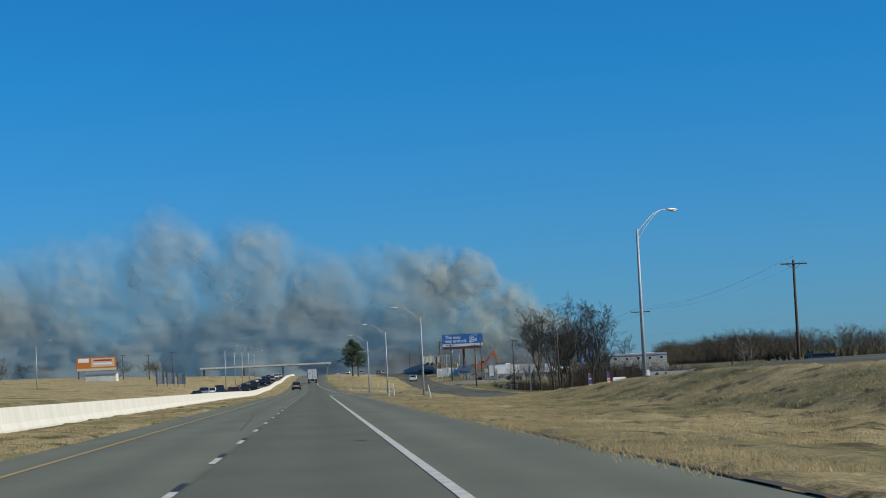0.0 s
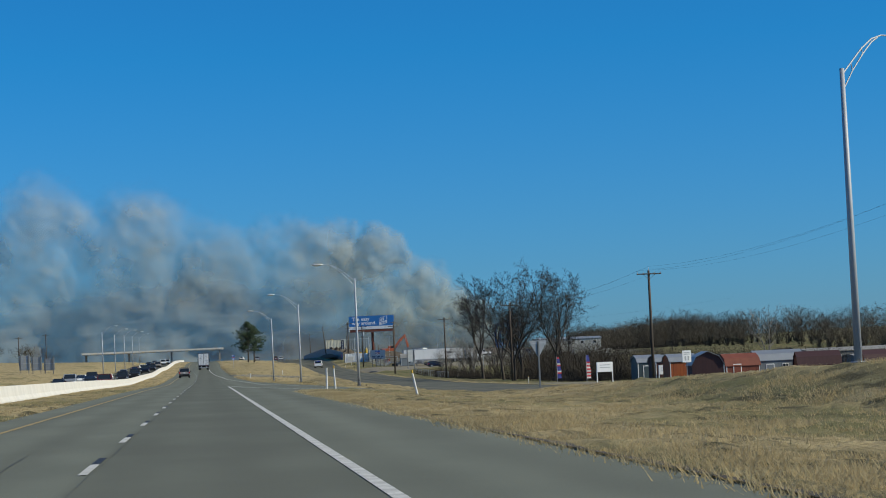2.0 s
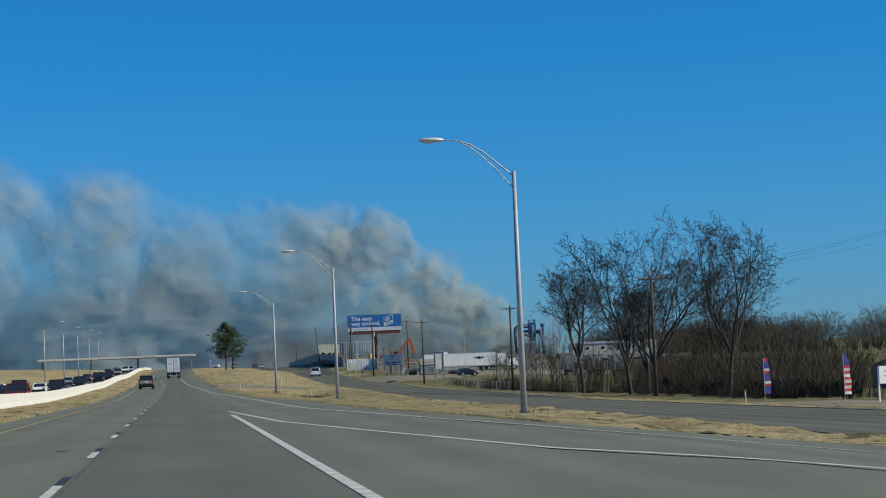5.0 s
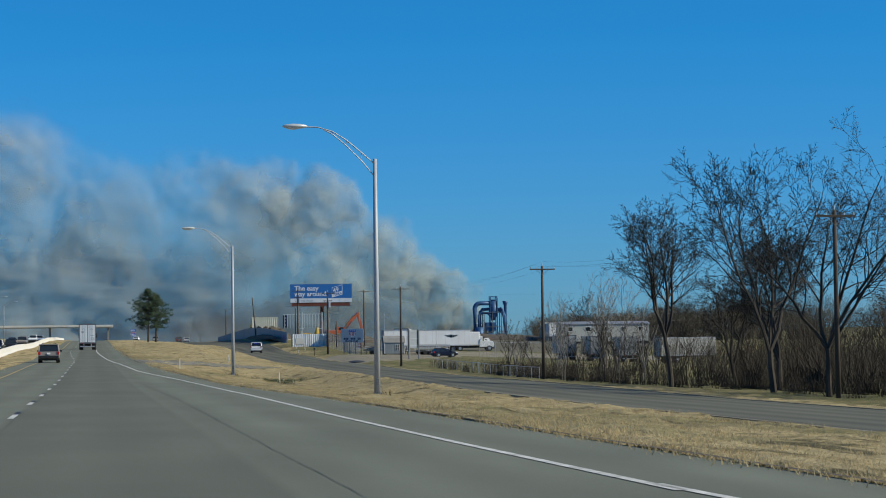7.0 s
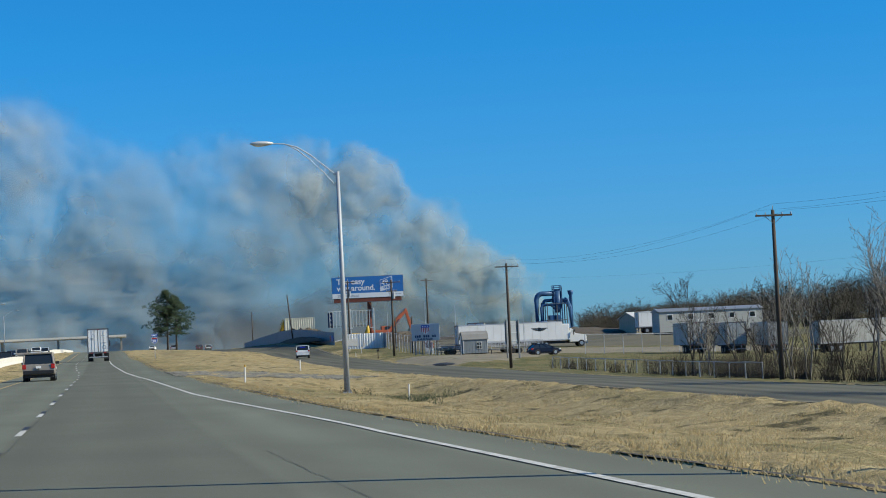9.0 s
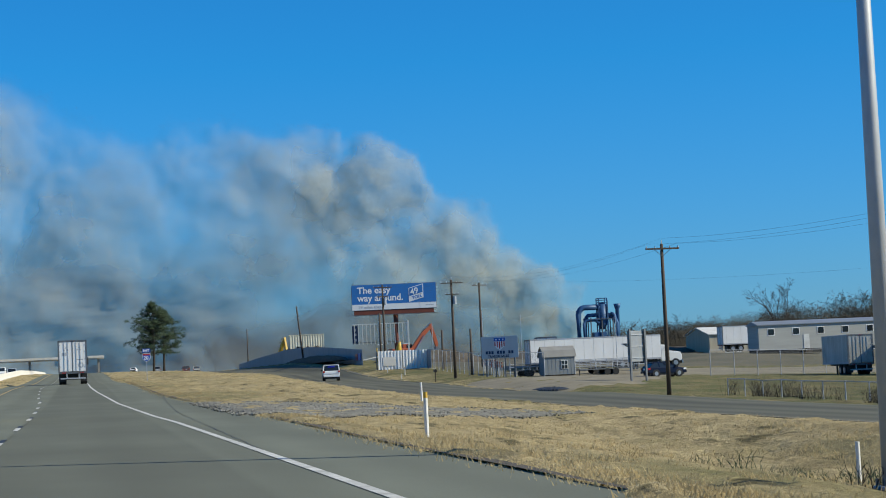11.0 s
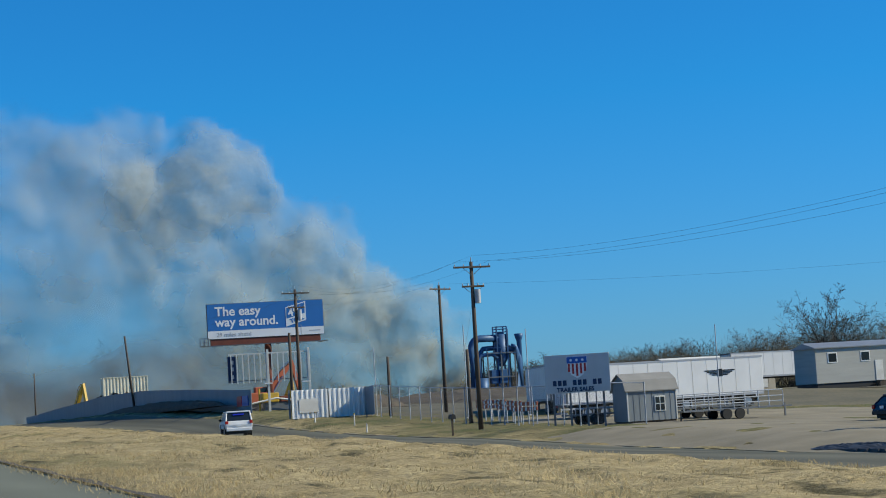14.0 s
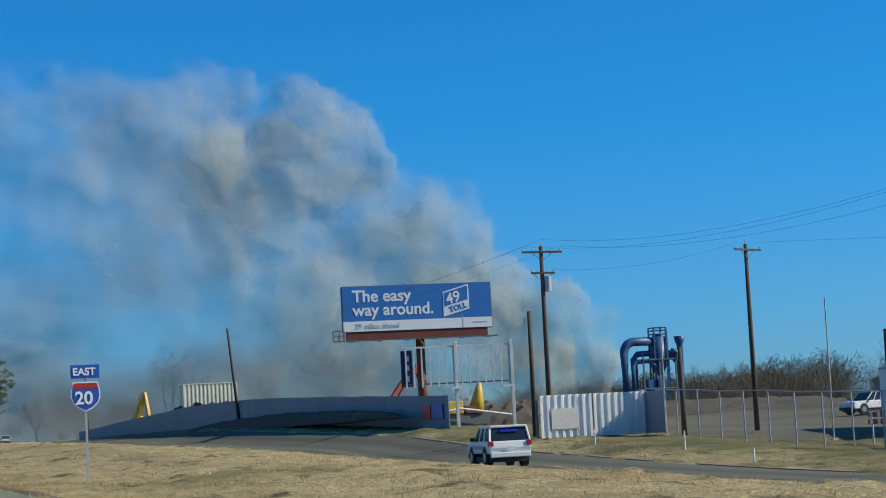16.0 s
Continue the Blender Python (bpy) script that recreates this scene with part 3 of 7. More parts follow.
strip("edge_line", lambda y: 1.70, lambda y: 1.87, -40, 247, "line", 0.008, parent=road)
strip("edge_line", lambda y: edge_line(y) - 0.07, lambda y: edge_line(y) + 0.07, 255, 900, "line", 0.008, 2.0, parent=road)
strip("yellow_line", lambda y: -5.22, lambda y: -5.08, -40, 900, "yellow", 0.008, parent=road)
strip("gore_line", lambda y: float(lerp(y, [194, 197, 203, 218, 230, 255], [8.4, 7.6, 5.9, 4.1, 2.8, 1.85])) - 0.07,
      lambda y: float(lerp(y, [194, 197, 203, 218, 230, 255], [8.4, 7.6, 5.9, 4.1, 2.8, 1.85])) + 0.1, 194, 255, "line", 0.008, 1.5, parent=road)
strip("gore_line", lambda y: float(lerp(y, [196, 204, 213, 227, 255, 262], [14.2, 11.4, 9.2, 7.2, 5.5, 5.3])) - 0.07,
      lambda y: float(lerp(y, [196, 204, 213, 227, 255, 262], [14.2, 11.4, 9.2, 7.2, 5.5, 5.3])) + 0.07, 196, 256, "line", 0.008, 1.5, parent=road)


def dash(x, y, mat, name, width=0.13, length=3.05):
    return strip(name, lambda v: x - width / 2, lambda v: x + width / 2, y, y + length, mat, 0.009, length / 2, parent=road)


DASH0 = 22.9
for i in range(-3, 62):
    y = DASH0 + 12.2 * i
    dx = -1.79 + float(bend(y))
    dash(dx, y, "line", "lane_dash")
    dash(dx, y + 3.1, "tar", "contrast_dash", 0.13, 2.2)


def seam(name, pts, width, mat="tar", lift=0.007, parent=None, jitter=0.02, step=1.0, seed=1):
    """A thin sealed crack or skid that wanders over the paving."""
    rng = random.Random(seed)
    bm, prev = bmesh.new(), None
    for (x0, y0), (x1, y1) in zip(pts, pts[1:]):
        k = max(2, int(math.hypot(x1 - x0, y1 - y0) / step))
        for i in range(k + 1):
            x, y = x0 + (x1 - x0) * i / k + rng.uniform(-jitter, jitter), y0 + (y1 - y0) * i / k
            w = width * rng.uniform(0.5, 1.2)
            nx, ny = (y1 - y0), -(x1 - x0)
            q = math.hypot(nx, ny)
            nx, ny = nx / q * w / 2, ny / q * w / 2
            z = float(land(x, y)) + lift
            row = [bm.verts.new((x - nx, y - ny, z)), bm.verts.new((x + nx, y + ny, z))]
            if prev:
                bm.faces.new((prev[0], prev[1], row[1], row[0]))
            prev = row
    return part(name, bm, mat, parent if parent is not None else road)


seam("sealed_crack", [(-2.3, 62), (-2.6, 80), (-3.2, 104)], 0.025, seed=2)
seam("sealed_crack", [(-1.70, -20), (-1.66, 200), (-1.72, 430)], 0.008, jitter=0.02, step=2.0, seed=3)
seam("sealed_crack", [(2.3, 240), (2.5, 300), (2.2, 330)], 0.010, jitter=0.02, seed=4)
seam("sealed_crack", [(2.6, 390), (3.0, 430), (4.2, 470)], 0.018, seed=6)
for i, y in enumerate((164, 298, 422)):
    seam("expansion_joint", [(-6.2, y), (1.7, y + 0.4)], 0.008, seed=20 + i)
seam("skid_mark", [(3.4, 143.5), (6.0, 143.0)], 0.18, lift=0.006, seed=7)
for x, y in ((1.0, 46), (-2.6, 210)):
    seam("pothole_patch", [(x, y), (x + 0.3, y + 0.25)], 0.16, seed=8)


def patch(name, pts, mat, label, lift=0.03, cells=1.5):
    """A flat area of loose ground laid over the land inside a polygon, with a ragged rim."""
    xs, ys = [p[0] for p in pts], [p[1] for p in pts]
    bm = bmesh.new()
    grid = {}

    def inside(x, y):
        c = False
        for (x0, y0), (x1, y1) in zip(pts, pts[1:] + pts[:1]):
            if (y0 > y) != (y1 > y) and x < (x1 - x0) * (y - y0) / (y1 - y0) + x0:
                c = not c
        return c
    nx, ny = int((max(xs) - min(xs)) / cells) + 2, int((max(ys) - min(ys)) / cells) + 2
    rng = random.Random(len(name))
    for i in range(nx):
        for j in range(ny):
            x, y = min(xs) + i * cells, min(ys) + j * cells
            if inside(x, y):
                jx, jy = x + rng.uniform(-0.4, 0.4) * cells, y + rng.uniform(-0.4, 0.4) * cells
                z = float(land(jx, jy) + unevenness(jx, jy) * ground_rough(jx, jy)) + 0.03 + lift + 0.05
                grid[i, j] = bm.verts.new((jx, jy, z))
    rim = [v for (i, j), v in grid.items() if not all((i + a, j + b) in grid for a in (-1, 0, 1) for b in (-1, 0, 1))]
    for v in rim:
        v.co.z -= 0.16
    for (i, j), v in list(grid.items()):
        q = [grid.get(k) for k in ((i, j), (i + 1, j), (i + 1, j + 1), (i, j + 1))]
        if all(q):
            bm.faces.new(q)
    return tagged(part(name, bm, mat, smooth=True), label, "ground", kind="structure")


def gravel_at(x, y):
    """The spill of loose stone across the verge."""
    return (x > 4.2) & (x < 19.5) & (y > lerp(x, [4, 7.3, 10, 17, 20], [420, 422.5, 428, 434, 436])) & (y < lerp(x, [4, 6, 9.7, 12.6, 17, 20], [446, 447, 443.5, 441.5, 440, 437.5]))


patch("gravel_crossing", [(4.3, 420), (7.3, 422.5), (10, 428), (17, 434), (19.5, 436), (17, 440), (12.6, 441.5), (9.7, 443.5), (6, 447), (4.3, 445)], "gravel",
      "loose pale gravel spilled across the verge beside the shoulder", lift=-0.02, cells=0.5)


def pebbles():
    """Loose stones lying on the gravel, as one scatter."""
    rs = np.random.RandomState(77)
    V, F, n = [], [], 0
    while n < 2600:
        x, y = rs.uniform(4.2, 19), rs.uniform(420, 447)
        if not gravel_at(x, y):
            continue
        r = rs.uniform(0.02, 0.075)
        z = float(land(x, y) + unevenness(x, y) * ground_rough(x, y)) + 0.05
        a = rs.uniform(0, 6.28)
        ring = [(x + r * math.cos(a + k * 1.571) * rs.uniform(0.7, 1.3), y + r * math.sin(a + k * 1.571) * rs.uniform(0.7, 1.3), z + r * rs.uniform(0, 0.3)) for k in range(4)]
        i = len(V)
        V += ring + [(x + rs.uniform(-0.3, 0.3) * r, y, z + r * rs.uniform(0.5, 0.9)), (x, y, z - r)]
        for k in range(4):
            F += [(i + k, i + (k + 1) % 4, i + 4), (i + (k + 1) % 4, i + k, i + 5)]
        n += 1
    me = bpy.data.meshes.new("stones")
    me.from_pydata(V, [], F)
    me.materials.append(M["stone"])
    return tagged(new("stones", me), "loose grey stones scattered over the gravel spill", "stones", kind="stuff")


M["stone"] = material("loose_stone", (0.36, 0.34, 0.29), 0.95, dark=(0.13, 0.125, 0.11), scale=0.8, fine=9, amount=0.9, bump=0.4, island=0.6)
pebbles()
patch("gravel_yard", [(36.2, 514), (42, 516), (50, 526), (58, 545), (64, 566), (80, 566), (104, 574), (108, 600), (60, 604), (47, 600), (46.5, 566), (36.2, 556)], "lot",
      "pale compacted gravel yard of the trailer dealer", cells=2.0)
M["yard"] = material("yard_ground", (0.145, 0.125, 0.08), 0.95, dark=(0.055, 0.055, 0.032), scale=0.12, fine=2.5, amount=1.0, bump=0.5)
patch("yard_dirt", [(45, 606), (60, 606), (104, 602), (138, 640), (140, 780), (47, 780), (46, 640)], "yard", "bare dirt of the scrap yard", cells=3.0)
patch("shed_lot", [(36, 262), (46, 255), (80, 250), (80, 300), (46, 312), (36, 300)], "lot", "gravel in front of the portable sheds", cells=2.5)


# ---- median barrier ----
def barrier():
    top = tagged(new("median_barrier"), "long white concrete median barrier", "barrier", kind="structure")
    sec = [(-0.30, 0), (-0.30, 0.08), (-0.17, 0.30), (-0.09, 0.86), (0.09, 0.86), (0.17, 0.30), (0.30, 0.08), (0.30, 0)]
    bm = bmesh.new()
    prism(bm, sec, 0.01, 8.99)
    me = bpy.data.meshes.new("barrier_segment")
    bm.to_mesh(me)
    bm.free()
    me.materials.append(M["concrete"])
    for i in range(115):
        y = -50 + 9 * i
        ob = new("barrier_segment", me)
        ob.parent = top
        z0, z1 = float(land(-10.6, y)), float(land(-10.6, y + 9))
        ob.location, ob.rotation_euler = (-10.6, y, z0 + 0.03), (math.atan2(z1 - z0, 9), 0, 0)
    return top


barrier()


# ---- street lamps ----
def street_lamp(x, y, arm=1, turn=0.0, label="tall galvanised street lamp with a truss arm on the grass verge"):
    """arm: 1 reaches to -x, -1 to +x."""
    t = thing("street_lamp", label, "street lamp", (x, y, ground_z(x, y) - 0.02), turn, "street lamps along the highway")
    part("base_plate", box(bmesh.new(), -0.2, 0.2, -0.2, 0.2, 0, 0.06, 0.015), "galv", t)
    for k in (-1, 1):
        for q in (-1, 1):
            part("anchor_bolt", tube(bmesh.new(), (k * 0.15, q * 0.15, 0.05), (k * 0.15, q * 0.15, 0.16), 0.025, seg=6), "galv_dark", t)
    bm = bmesh.new()
    path_tube(bm, [(0, 0, 0.05), (0, 0, 5), (0, 0, 10.3)], [0.135, 0.11, 0.08], 14)
    part("pole", bm, "galv", t, smooth=True)
    part("hand_hole_cover", box(bmesh.new(), -0.05, 0.05, -0.142, -0.125, 0.5, 0.75, 0.005), "galv_dark", t)
    s = -arm
    hi = [(s * d, 0, z) for d, z in ((0.03, 10.1), (0.55, 10.55), (1.2, 11.1), (1.8, 11.48), (2.4, 11.66), (2.95, 11.68))]
    lo = [(s * d, 0, z) for d, z in ((0.03, 9.55), (0.6, 10.25), (1.25, 10.9), (1.8, 11.36), (2.2, 11.58))]
    bm = bmesh.new()
    path_tube(bm, hi, 0.03, 6)
    path_tube(bm, lo, 0.026, 6)
    for a, b in ((1, 1), (2, 2), (3, 3)):
        tube(bm, hi[a], lo[b], 0.016, seg=6)
    part("arm", bm, "galv", t)
    bm = bmesh.new()
    bmesh.ops.create_uvsphere(bm, u_segments=14, v_segments=8, radius=1, matrix=Matrix.Translation((s * 3.4, 0, 11.7)) @ Matrix.Diagonal((0.55, 0.19, 0.11, 1)))
    head = part("lamp_head", bm, "lamp", t, "pale oval lamp head", smooth=True)
    bm = bmesh.new()
    bmesh.ops.create_uvsphere(bm, u_segments=12, v_segments=6, radius=1, matrix=Matrix.Translation((s * 3.5, 0, 11.64)) @ Matrix.Diagonal((0.3, 0.15, 0.09, 1)))
    part("lens", bm, "lens", head, smooth=True)
    return t


for x, y in ((13.9, 250.6), (11.8, 319.0), (10.7, 389.2)):
    street_lamp(x, y).scale = (1, 1, 0.98)
street_lamp(23.7, 139.0, -1, 35, "tall galvanised street lamp on the grassy bank").scale = (1.08, 1.08, 1.06)
for y in (548, 612, 676, 742, 810):
    street_lamp(-24.9, y, -1, 0, "galvanised street lamp beside the opposite carriageway")
for x, y in ((-66, 470),):
    street_lamp(x, y, -1, 0, "galvanised street lamp on the far frontage road")


# ---- utility poles and wires ----
def utility_pole(x, y, height=11.2, lean=(0.0, 0.0), arms=1, can=False, bare=False, across=0, label="weathered wooden utility pole with a crossarm"):
    z = ground_z(x, y)
    t = thing("utility_pole", label, "utility pole", (x, y, z - 0.1), across, "utility poles along the frontage road")
    lx, ly = lean
    top = Vector((lx * height, ly * height, height))
    bm = bmesh.new()
    path_tube(bm, [(0, 0, 0), top * 0.5, top], [0.17, 0.145, 0.115], 10)
    part("pole", bm, "pole", t, smooth=True)
    if not bare:
        for k in range(arms):
            zc = height - 0.35 - 1.25 * k
            w = 1.25 if k == 0 else 0.75
            c = top * (zc / height)
            arm = part("crossarm", box(bmesh.new(), c.x - w, c.x + w, c.y - 0.2, c.y - 0.1, zc - 0.06, zc + 0.06, 0.01), "pole", t)
            bm = bmesh.new()
            for s in (-1, 1):
                tube(bm, (c.x + s * 0.62, c.y - 0.12, zc - 0.04), (c.x, c.y - 0.14, zc - 0.55), 0.018, seg=6)
            part("brace", bm, "galv_dark", t)
            for s in (-0.94, -0.45, 0.45, 0.94):
                bm = bmesh.new()
                tube(bm, (c.x + s * w, c.y - 0.15, zc + 0.05), (c.x + s * w, c.y - 0.15, zc + 0.2), 0.045, 0.03, 8)
                part("insulator", bm, "insul", arm)
        bm = bmesh.new()
        tube(bm, top, top + Vector((0, 0, 0.3)), 0.04, 0.03, 8)
        part("insulator", bm, "insul", t)
    if can:
        bm = bmesh.new()
        c = top * ((height - 2.2) / height)
        tube(bm, (c.x + 0.28, c.y - 0.15, height - 2.7), (c.x + 0.28, c.y - 0.15, height - 1.8), 0.19, seg=14)
        part("transformer", bm, "galv", t, "grey transformer can")
    return t, Vector((x, y, z)) + top


POLES = [utility_pole(45, 100, 11.0), utility_pole(45.2, 179.7, 12.6), utility_pole(44.3, 261.2, 11.5),
         utility_pole(43.5, 347, 11.3), utility_pole(43.2, 422.5, 11.2), utility_pole(41.1, 498.0, 10.9),
         utility_pole(40.2, 573.6, 10.9, can=True, arms=2), utility_pole(40.0, 621.4, 11.4, arms=2, can=True), utility_pole(39.0, 709.0, 10.0, lean=(-0.09, 0), bare=True,
         label="leaning wooden utility pole beside the scrap yard fence"), utility_pole(41.5, 854, 10.3, bare=True, label="bare wooden pole far down the frontage road")]
side = utility_pole(53.1, 620.8, 11.5, across=25, label="wooden utility pole inside the yard fence")
utility_pole(39.75, 623.4, 7.6, bare=True, label="short bare wooden pole beside the white gate")
utility_pole(47.3, 618.6, 5.3, bare=True, label="short stub pole at the chain-link fence corner")
utility_pole(45.9, 592.5, 5.6, bare=True, label="rough wooden post standing in the chain-link fence line")


def power_line(a, b, sag, name="power_line", r=0.005):
    bm = bmesh.new()
    pts = [a.lerp(b, k / 14) - Vector((0, 0, sag * 4 * (k / 14) * (1 - k / 14))) for k in range(15)]
    path_tube(bm, pts, r, 4)
    return tagged(part(name, bm, "wire"), "thin dark overhead wire between the poles", "wire", "overhead wires")


tops = [p for _, p in POLES]
for a, b in zip(tops[1:8], tops[2:9]):
    for dx, dz in ((-1.1, -0.1), (1.1, -0.1), (0, 0.3)):
        power_line(a + Vector((dx, -0.15, dz)), b + Vector((dx, -0.15, dz)), 1.1)
power_line(tops[7] + Vector((0.6, 0, -1.5)), side[1] + Vector((-0.6, 0, 0)), 0.5)
power_line(side[1] + Vector((0.8, 0, 0)), Vector((120, 500, 13)), 2.5)
power_line(tops[6] + Vector((0, 0, -2.2)), Vector((45.2, 592, 6)), 0.6)


# ---- vehicles ----
SHAPES = {  # length, width, belt line and roof points (along, height), hood, ground gap
    "suv": dict(l=5.0, w=2.04, body=[(-2.40, 0.60), (-2.5, 0.86), (-2.44, 1.2), (0.95, 1.2), (2.3, 1.12), (2.48, 0.9), (2.45, 0.6)],
                cabin=[(-2.42, 1.18), (-2.12, 1.88), (0.1, 1.9), (1.05, 1.18)], r=0.44, ax=(-1.45, 1.5)),
    "van": dict(l=4.9, w=1.95, body=[(-2.4, 0.4), (-2.46, 0.65), (-2.42, 1.05), (1.2, 1.05), (2.3, 0.88), (2.45, 0.62), (2.42, 0.36)],
                cabin=[(-2.38, 1.03), (-2.1, 1.72), (0.4, 1.72), (1.65, 1.0)], r=0.34, ax=(-1.45, 1.5)),
    "sedan": dict(l=4.7, w=1.82, body=[(-2.3, 0.4), (-2.35, 0.65), (-2.25, 0.98), (0.9, 0.96), (2.15, 0.78), (2.34, 0.58), (2.3, 0.34)],
                  cabin=[(-1.75, 0.95), (-1.0, 1.42), (0.1, 1.43), (1.05, 0.93)], r=0.33, ax=(-1.4, 1.4)),
    "crossover": dict(l=4.6, w=1.85, body=[(-2.25, 0.42), (-2.3, 0.68), (-2.22, 1.02), (0.9, 1.02), (2.1, 0.9), (2.29, 0.66), (2.25, 0.38)],
                      cabin=[(-2.15, 1.0), (-1.45, 1.55), (-0.15, 1.6), (1.3, 1.0)], r=0.36, ax=(-1.35, 1.4)),
    "pickup": dict(l=5.8, w=2.0, body=[(-2.85, 0.5), (-2.9, 0.72), (-2.88, 1.12), (1.5, 1.12), (2.75, 1.04), (2.9, 0.8), (2.86, 0.46)],
                   cabin=[(-0.75, 1.1), (-0.6, 1.85), (0.75, 1.86), (1.5, 1.1)], r=0.40, ax=(-1.8, 1.85)),
}


def car(shape, paint, at, turn, label, category="car", group="", rack=False, lights_bar=False, stripe=None):
    """Built along +x, then turned; forward is +x."""
    s = SHAPES[shape]
    t = thing({"suv": "suv", "van": "minivan", "sedan": "sedan", "crossover": "crossover_car", "pickup": "pickup_truck"}[shape], label, category, at, turn, group)
    w = s["w"] / 2
    bm = bmesh.new()
    prism(bm, s["body"], -w, w, bevel=0.07)
    body = part("body", bm, paint, t, smooth=False)
    # cabin: glasshouse narrowed towards the roof
    c = s["cabin"]
    inset = 0.24 if shape in ("sedan", "crossover") else 0.16
    bm = bmesh.new()
    lo = [bm.verts.new((c[i][0], k * (w - 0.06), c[i][1])) for i in (0, 3) for k in (-1, 1)]
    hi = [bm.verts.new((c[i][0], k * (w - inset), c[i][1])) for i in (1, 2) for k in (-1, 1)]
    for f in ((lo[0], lo[1], hi[1], hi[0]), (lo[2], hi[2], hi[3], lo[3]), (lo[0], hi[0], hi[2], lo[2]), (lo[1], lo[3], hi[3], hi[1]), (hi[0], hi[1], hi[3], hi[2])):
        bm.faces.new(f)
    bmesh.ops.recalc_face_normals(bm, faces=bm.faces[:])
    cabin = part("cabin", bm, "glass", t, "dark tinted windows")
    bm = bmesh.new()
    x1, x2, zr = c[1][0], c[2][0], c[1][1]
    box(bm, x1 - 0.12, x2 + 0.1, -(w - inset + 0.04), w - inset + 0.04, zr - 0.07, zr + 0.045, 0.035)
    part("roof", bm, paint, t)
    for k in (-1, 1):
        posts = [((c[0][0], c[0][1]), (x1, zr)), ((c[3][0], c[3][1]), (x2, zr))]
        posts += [((c[0][0] + (c[3][0] - c[0][0]) * f, c[0][1]), (x1 + (x2 - x1) * f, zr)) for f in (0.36, 0.68)]
        for (xa, za), (xb, zb) in posts:
            part("roof_pillar", tube(bmesh.new(), (xa, k * (w - 0.055), za), (xb, k * (w - inset + 0.01), zb), 0.056, seg=6), paint, t)
    r = s["r"]
    for ax in s["ax"]:
        for k in (-1, 1):
            part("wheel_arch", tube(bmesh.new(), (ax, k * (w - 0.3), r + 0.02), (ax, k * (w + 0.004), r + 0.02), r + 0.07, seg=20), "black", t)
    for ax in s["ax"]:
        for k in (-1, 1):
            bm = bmesh.new()
            tube(bm, (ax, k * (w - 0.24), r), (ax, k * (w + 0.01), r), r, seg=22)
            bmesh.ops.bevel(bm, geom=[e for e in bm.edges if len(e.link_faces) == 2 and any(len(f.verts) > 4 for f in e.link_faces)], offset=0.04, segments=2, affect="EDGES")
            tyre = part("tyre", bm, "tyre", t)
            bm = bmesh.new()
            tube(bm, (ax, k * (w - 0.02), r), (ax, k * (w + 0.022), r), r * 0.62, r * 0.55 if k > 0 else r * 0.62, 18)
            part("rim", bm, "rim", tyre)
    L = s["body"]
    xb, xf = L[1][0], L[-2][0]
    for k in (-1, 1):
        part("tail_light", box(bmesh.new(), xb - 0.02, xb + 0.25, k * (w - 0.22), k * (w + 0.012), L[1][1] + 0.1, L[2][1] - 0.02, 0.02), "red", t)
        part("headlight", box(bmesh.new(), xf - 0.35, xf - 0.01, k * (w - 0.32), k * (w + 0.012), 0.68, 0.86, 0.03), "headl", t)
        bm = bmesh.new()
        box(bm, c[3][0] - 0.35, c[3][0] - 0.2, k * (w - 0.02), k * (w + 0.2), c[3][1] + 0.03, c[3][1] + 0.2, 0.03)
        part("mirror", bm, "black", t)
    part("bumper", box(bmesh.new(), xb - 0.09, xb + 0.1, -(w - 0.05), w - 0.05, 0.42, 0.66, 0.04), "black" if shape != "suv" else paint, t)
    part("bumper", box(bmesh.new(), xf - 0.1, xf + 0.07, -(w - 0.05), w - 0.05, 0.36, 0.6, 0.04), "black", t)
    part("number_plate", box(bmesh.new(), xb - 0.06, xb - 0.03, -0.16, 0.16, 0.78, 0.94), "sign_white", t)
    part("underbody", box(bmesh.new(), xb + 0.25, xf - 0.25, -(w - 0.1), w - 0.1, 0.2, 0.46), "black", t)
    if rack:
        bm = bmesh.new()
        for k in (-1, 1):
            box(bm, x1 + 0.1, x2, k * (w - 0.35) - 0.02, k * (w - 0.35) + 0.02, zr + 0.09, zr + 0.13)
            for f in (0.1, 0.9):
                xx = x1 + 0.1 + (x2 - x1 - 0.1) * f
                box(bm, xx - 0.03, xx + 0.03, k * (w - 0.35) - 0.02, k * (w - 0.35) + 0.02, zr + 0.03, zr + 0.1)
        for f in (0.25, 0.75):
            xx = x1 + (x2 - x1) * f
            box(bm, xx - 0.03, xx + 0.03, -(w - 0.35), w - 0.35, zr + 0.12, zr + 0.155)
        part("roof_rack", bm, "black", t)
    if lights_bar:
        part("light_bar", box(bmesh.new(), x1 + 0.15, x1 + 0.3, -0.5, 0.5, zr - 0.2, zr - 0.06, 0.02), "police_blue", t, "blue warning lights inside the rear window")
        part("push_light", box(bmesh.new(), x1 - 0.2, x1 - 0.06, -0.42, 0.42, zr - 0.28, zr - 0.17, 0.02), "police_blue", t)
    if stripe:
        for k in (-1, 1):
            part("door_stripe", box(bmesh.new(), -1.2, 1.3, k * (w + 0.004), k * (w - 0.03), 0.82, 0.98), stripe, t)
    if shape == "pickup":
        part("bed", box(bmesh.new(), -2.75, -0.85, -(w - 0.12), w - 0.12, 1.1, 1.135), "black", t)
    return t


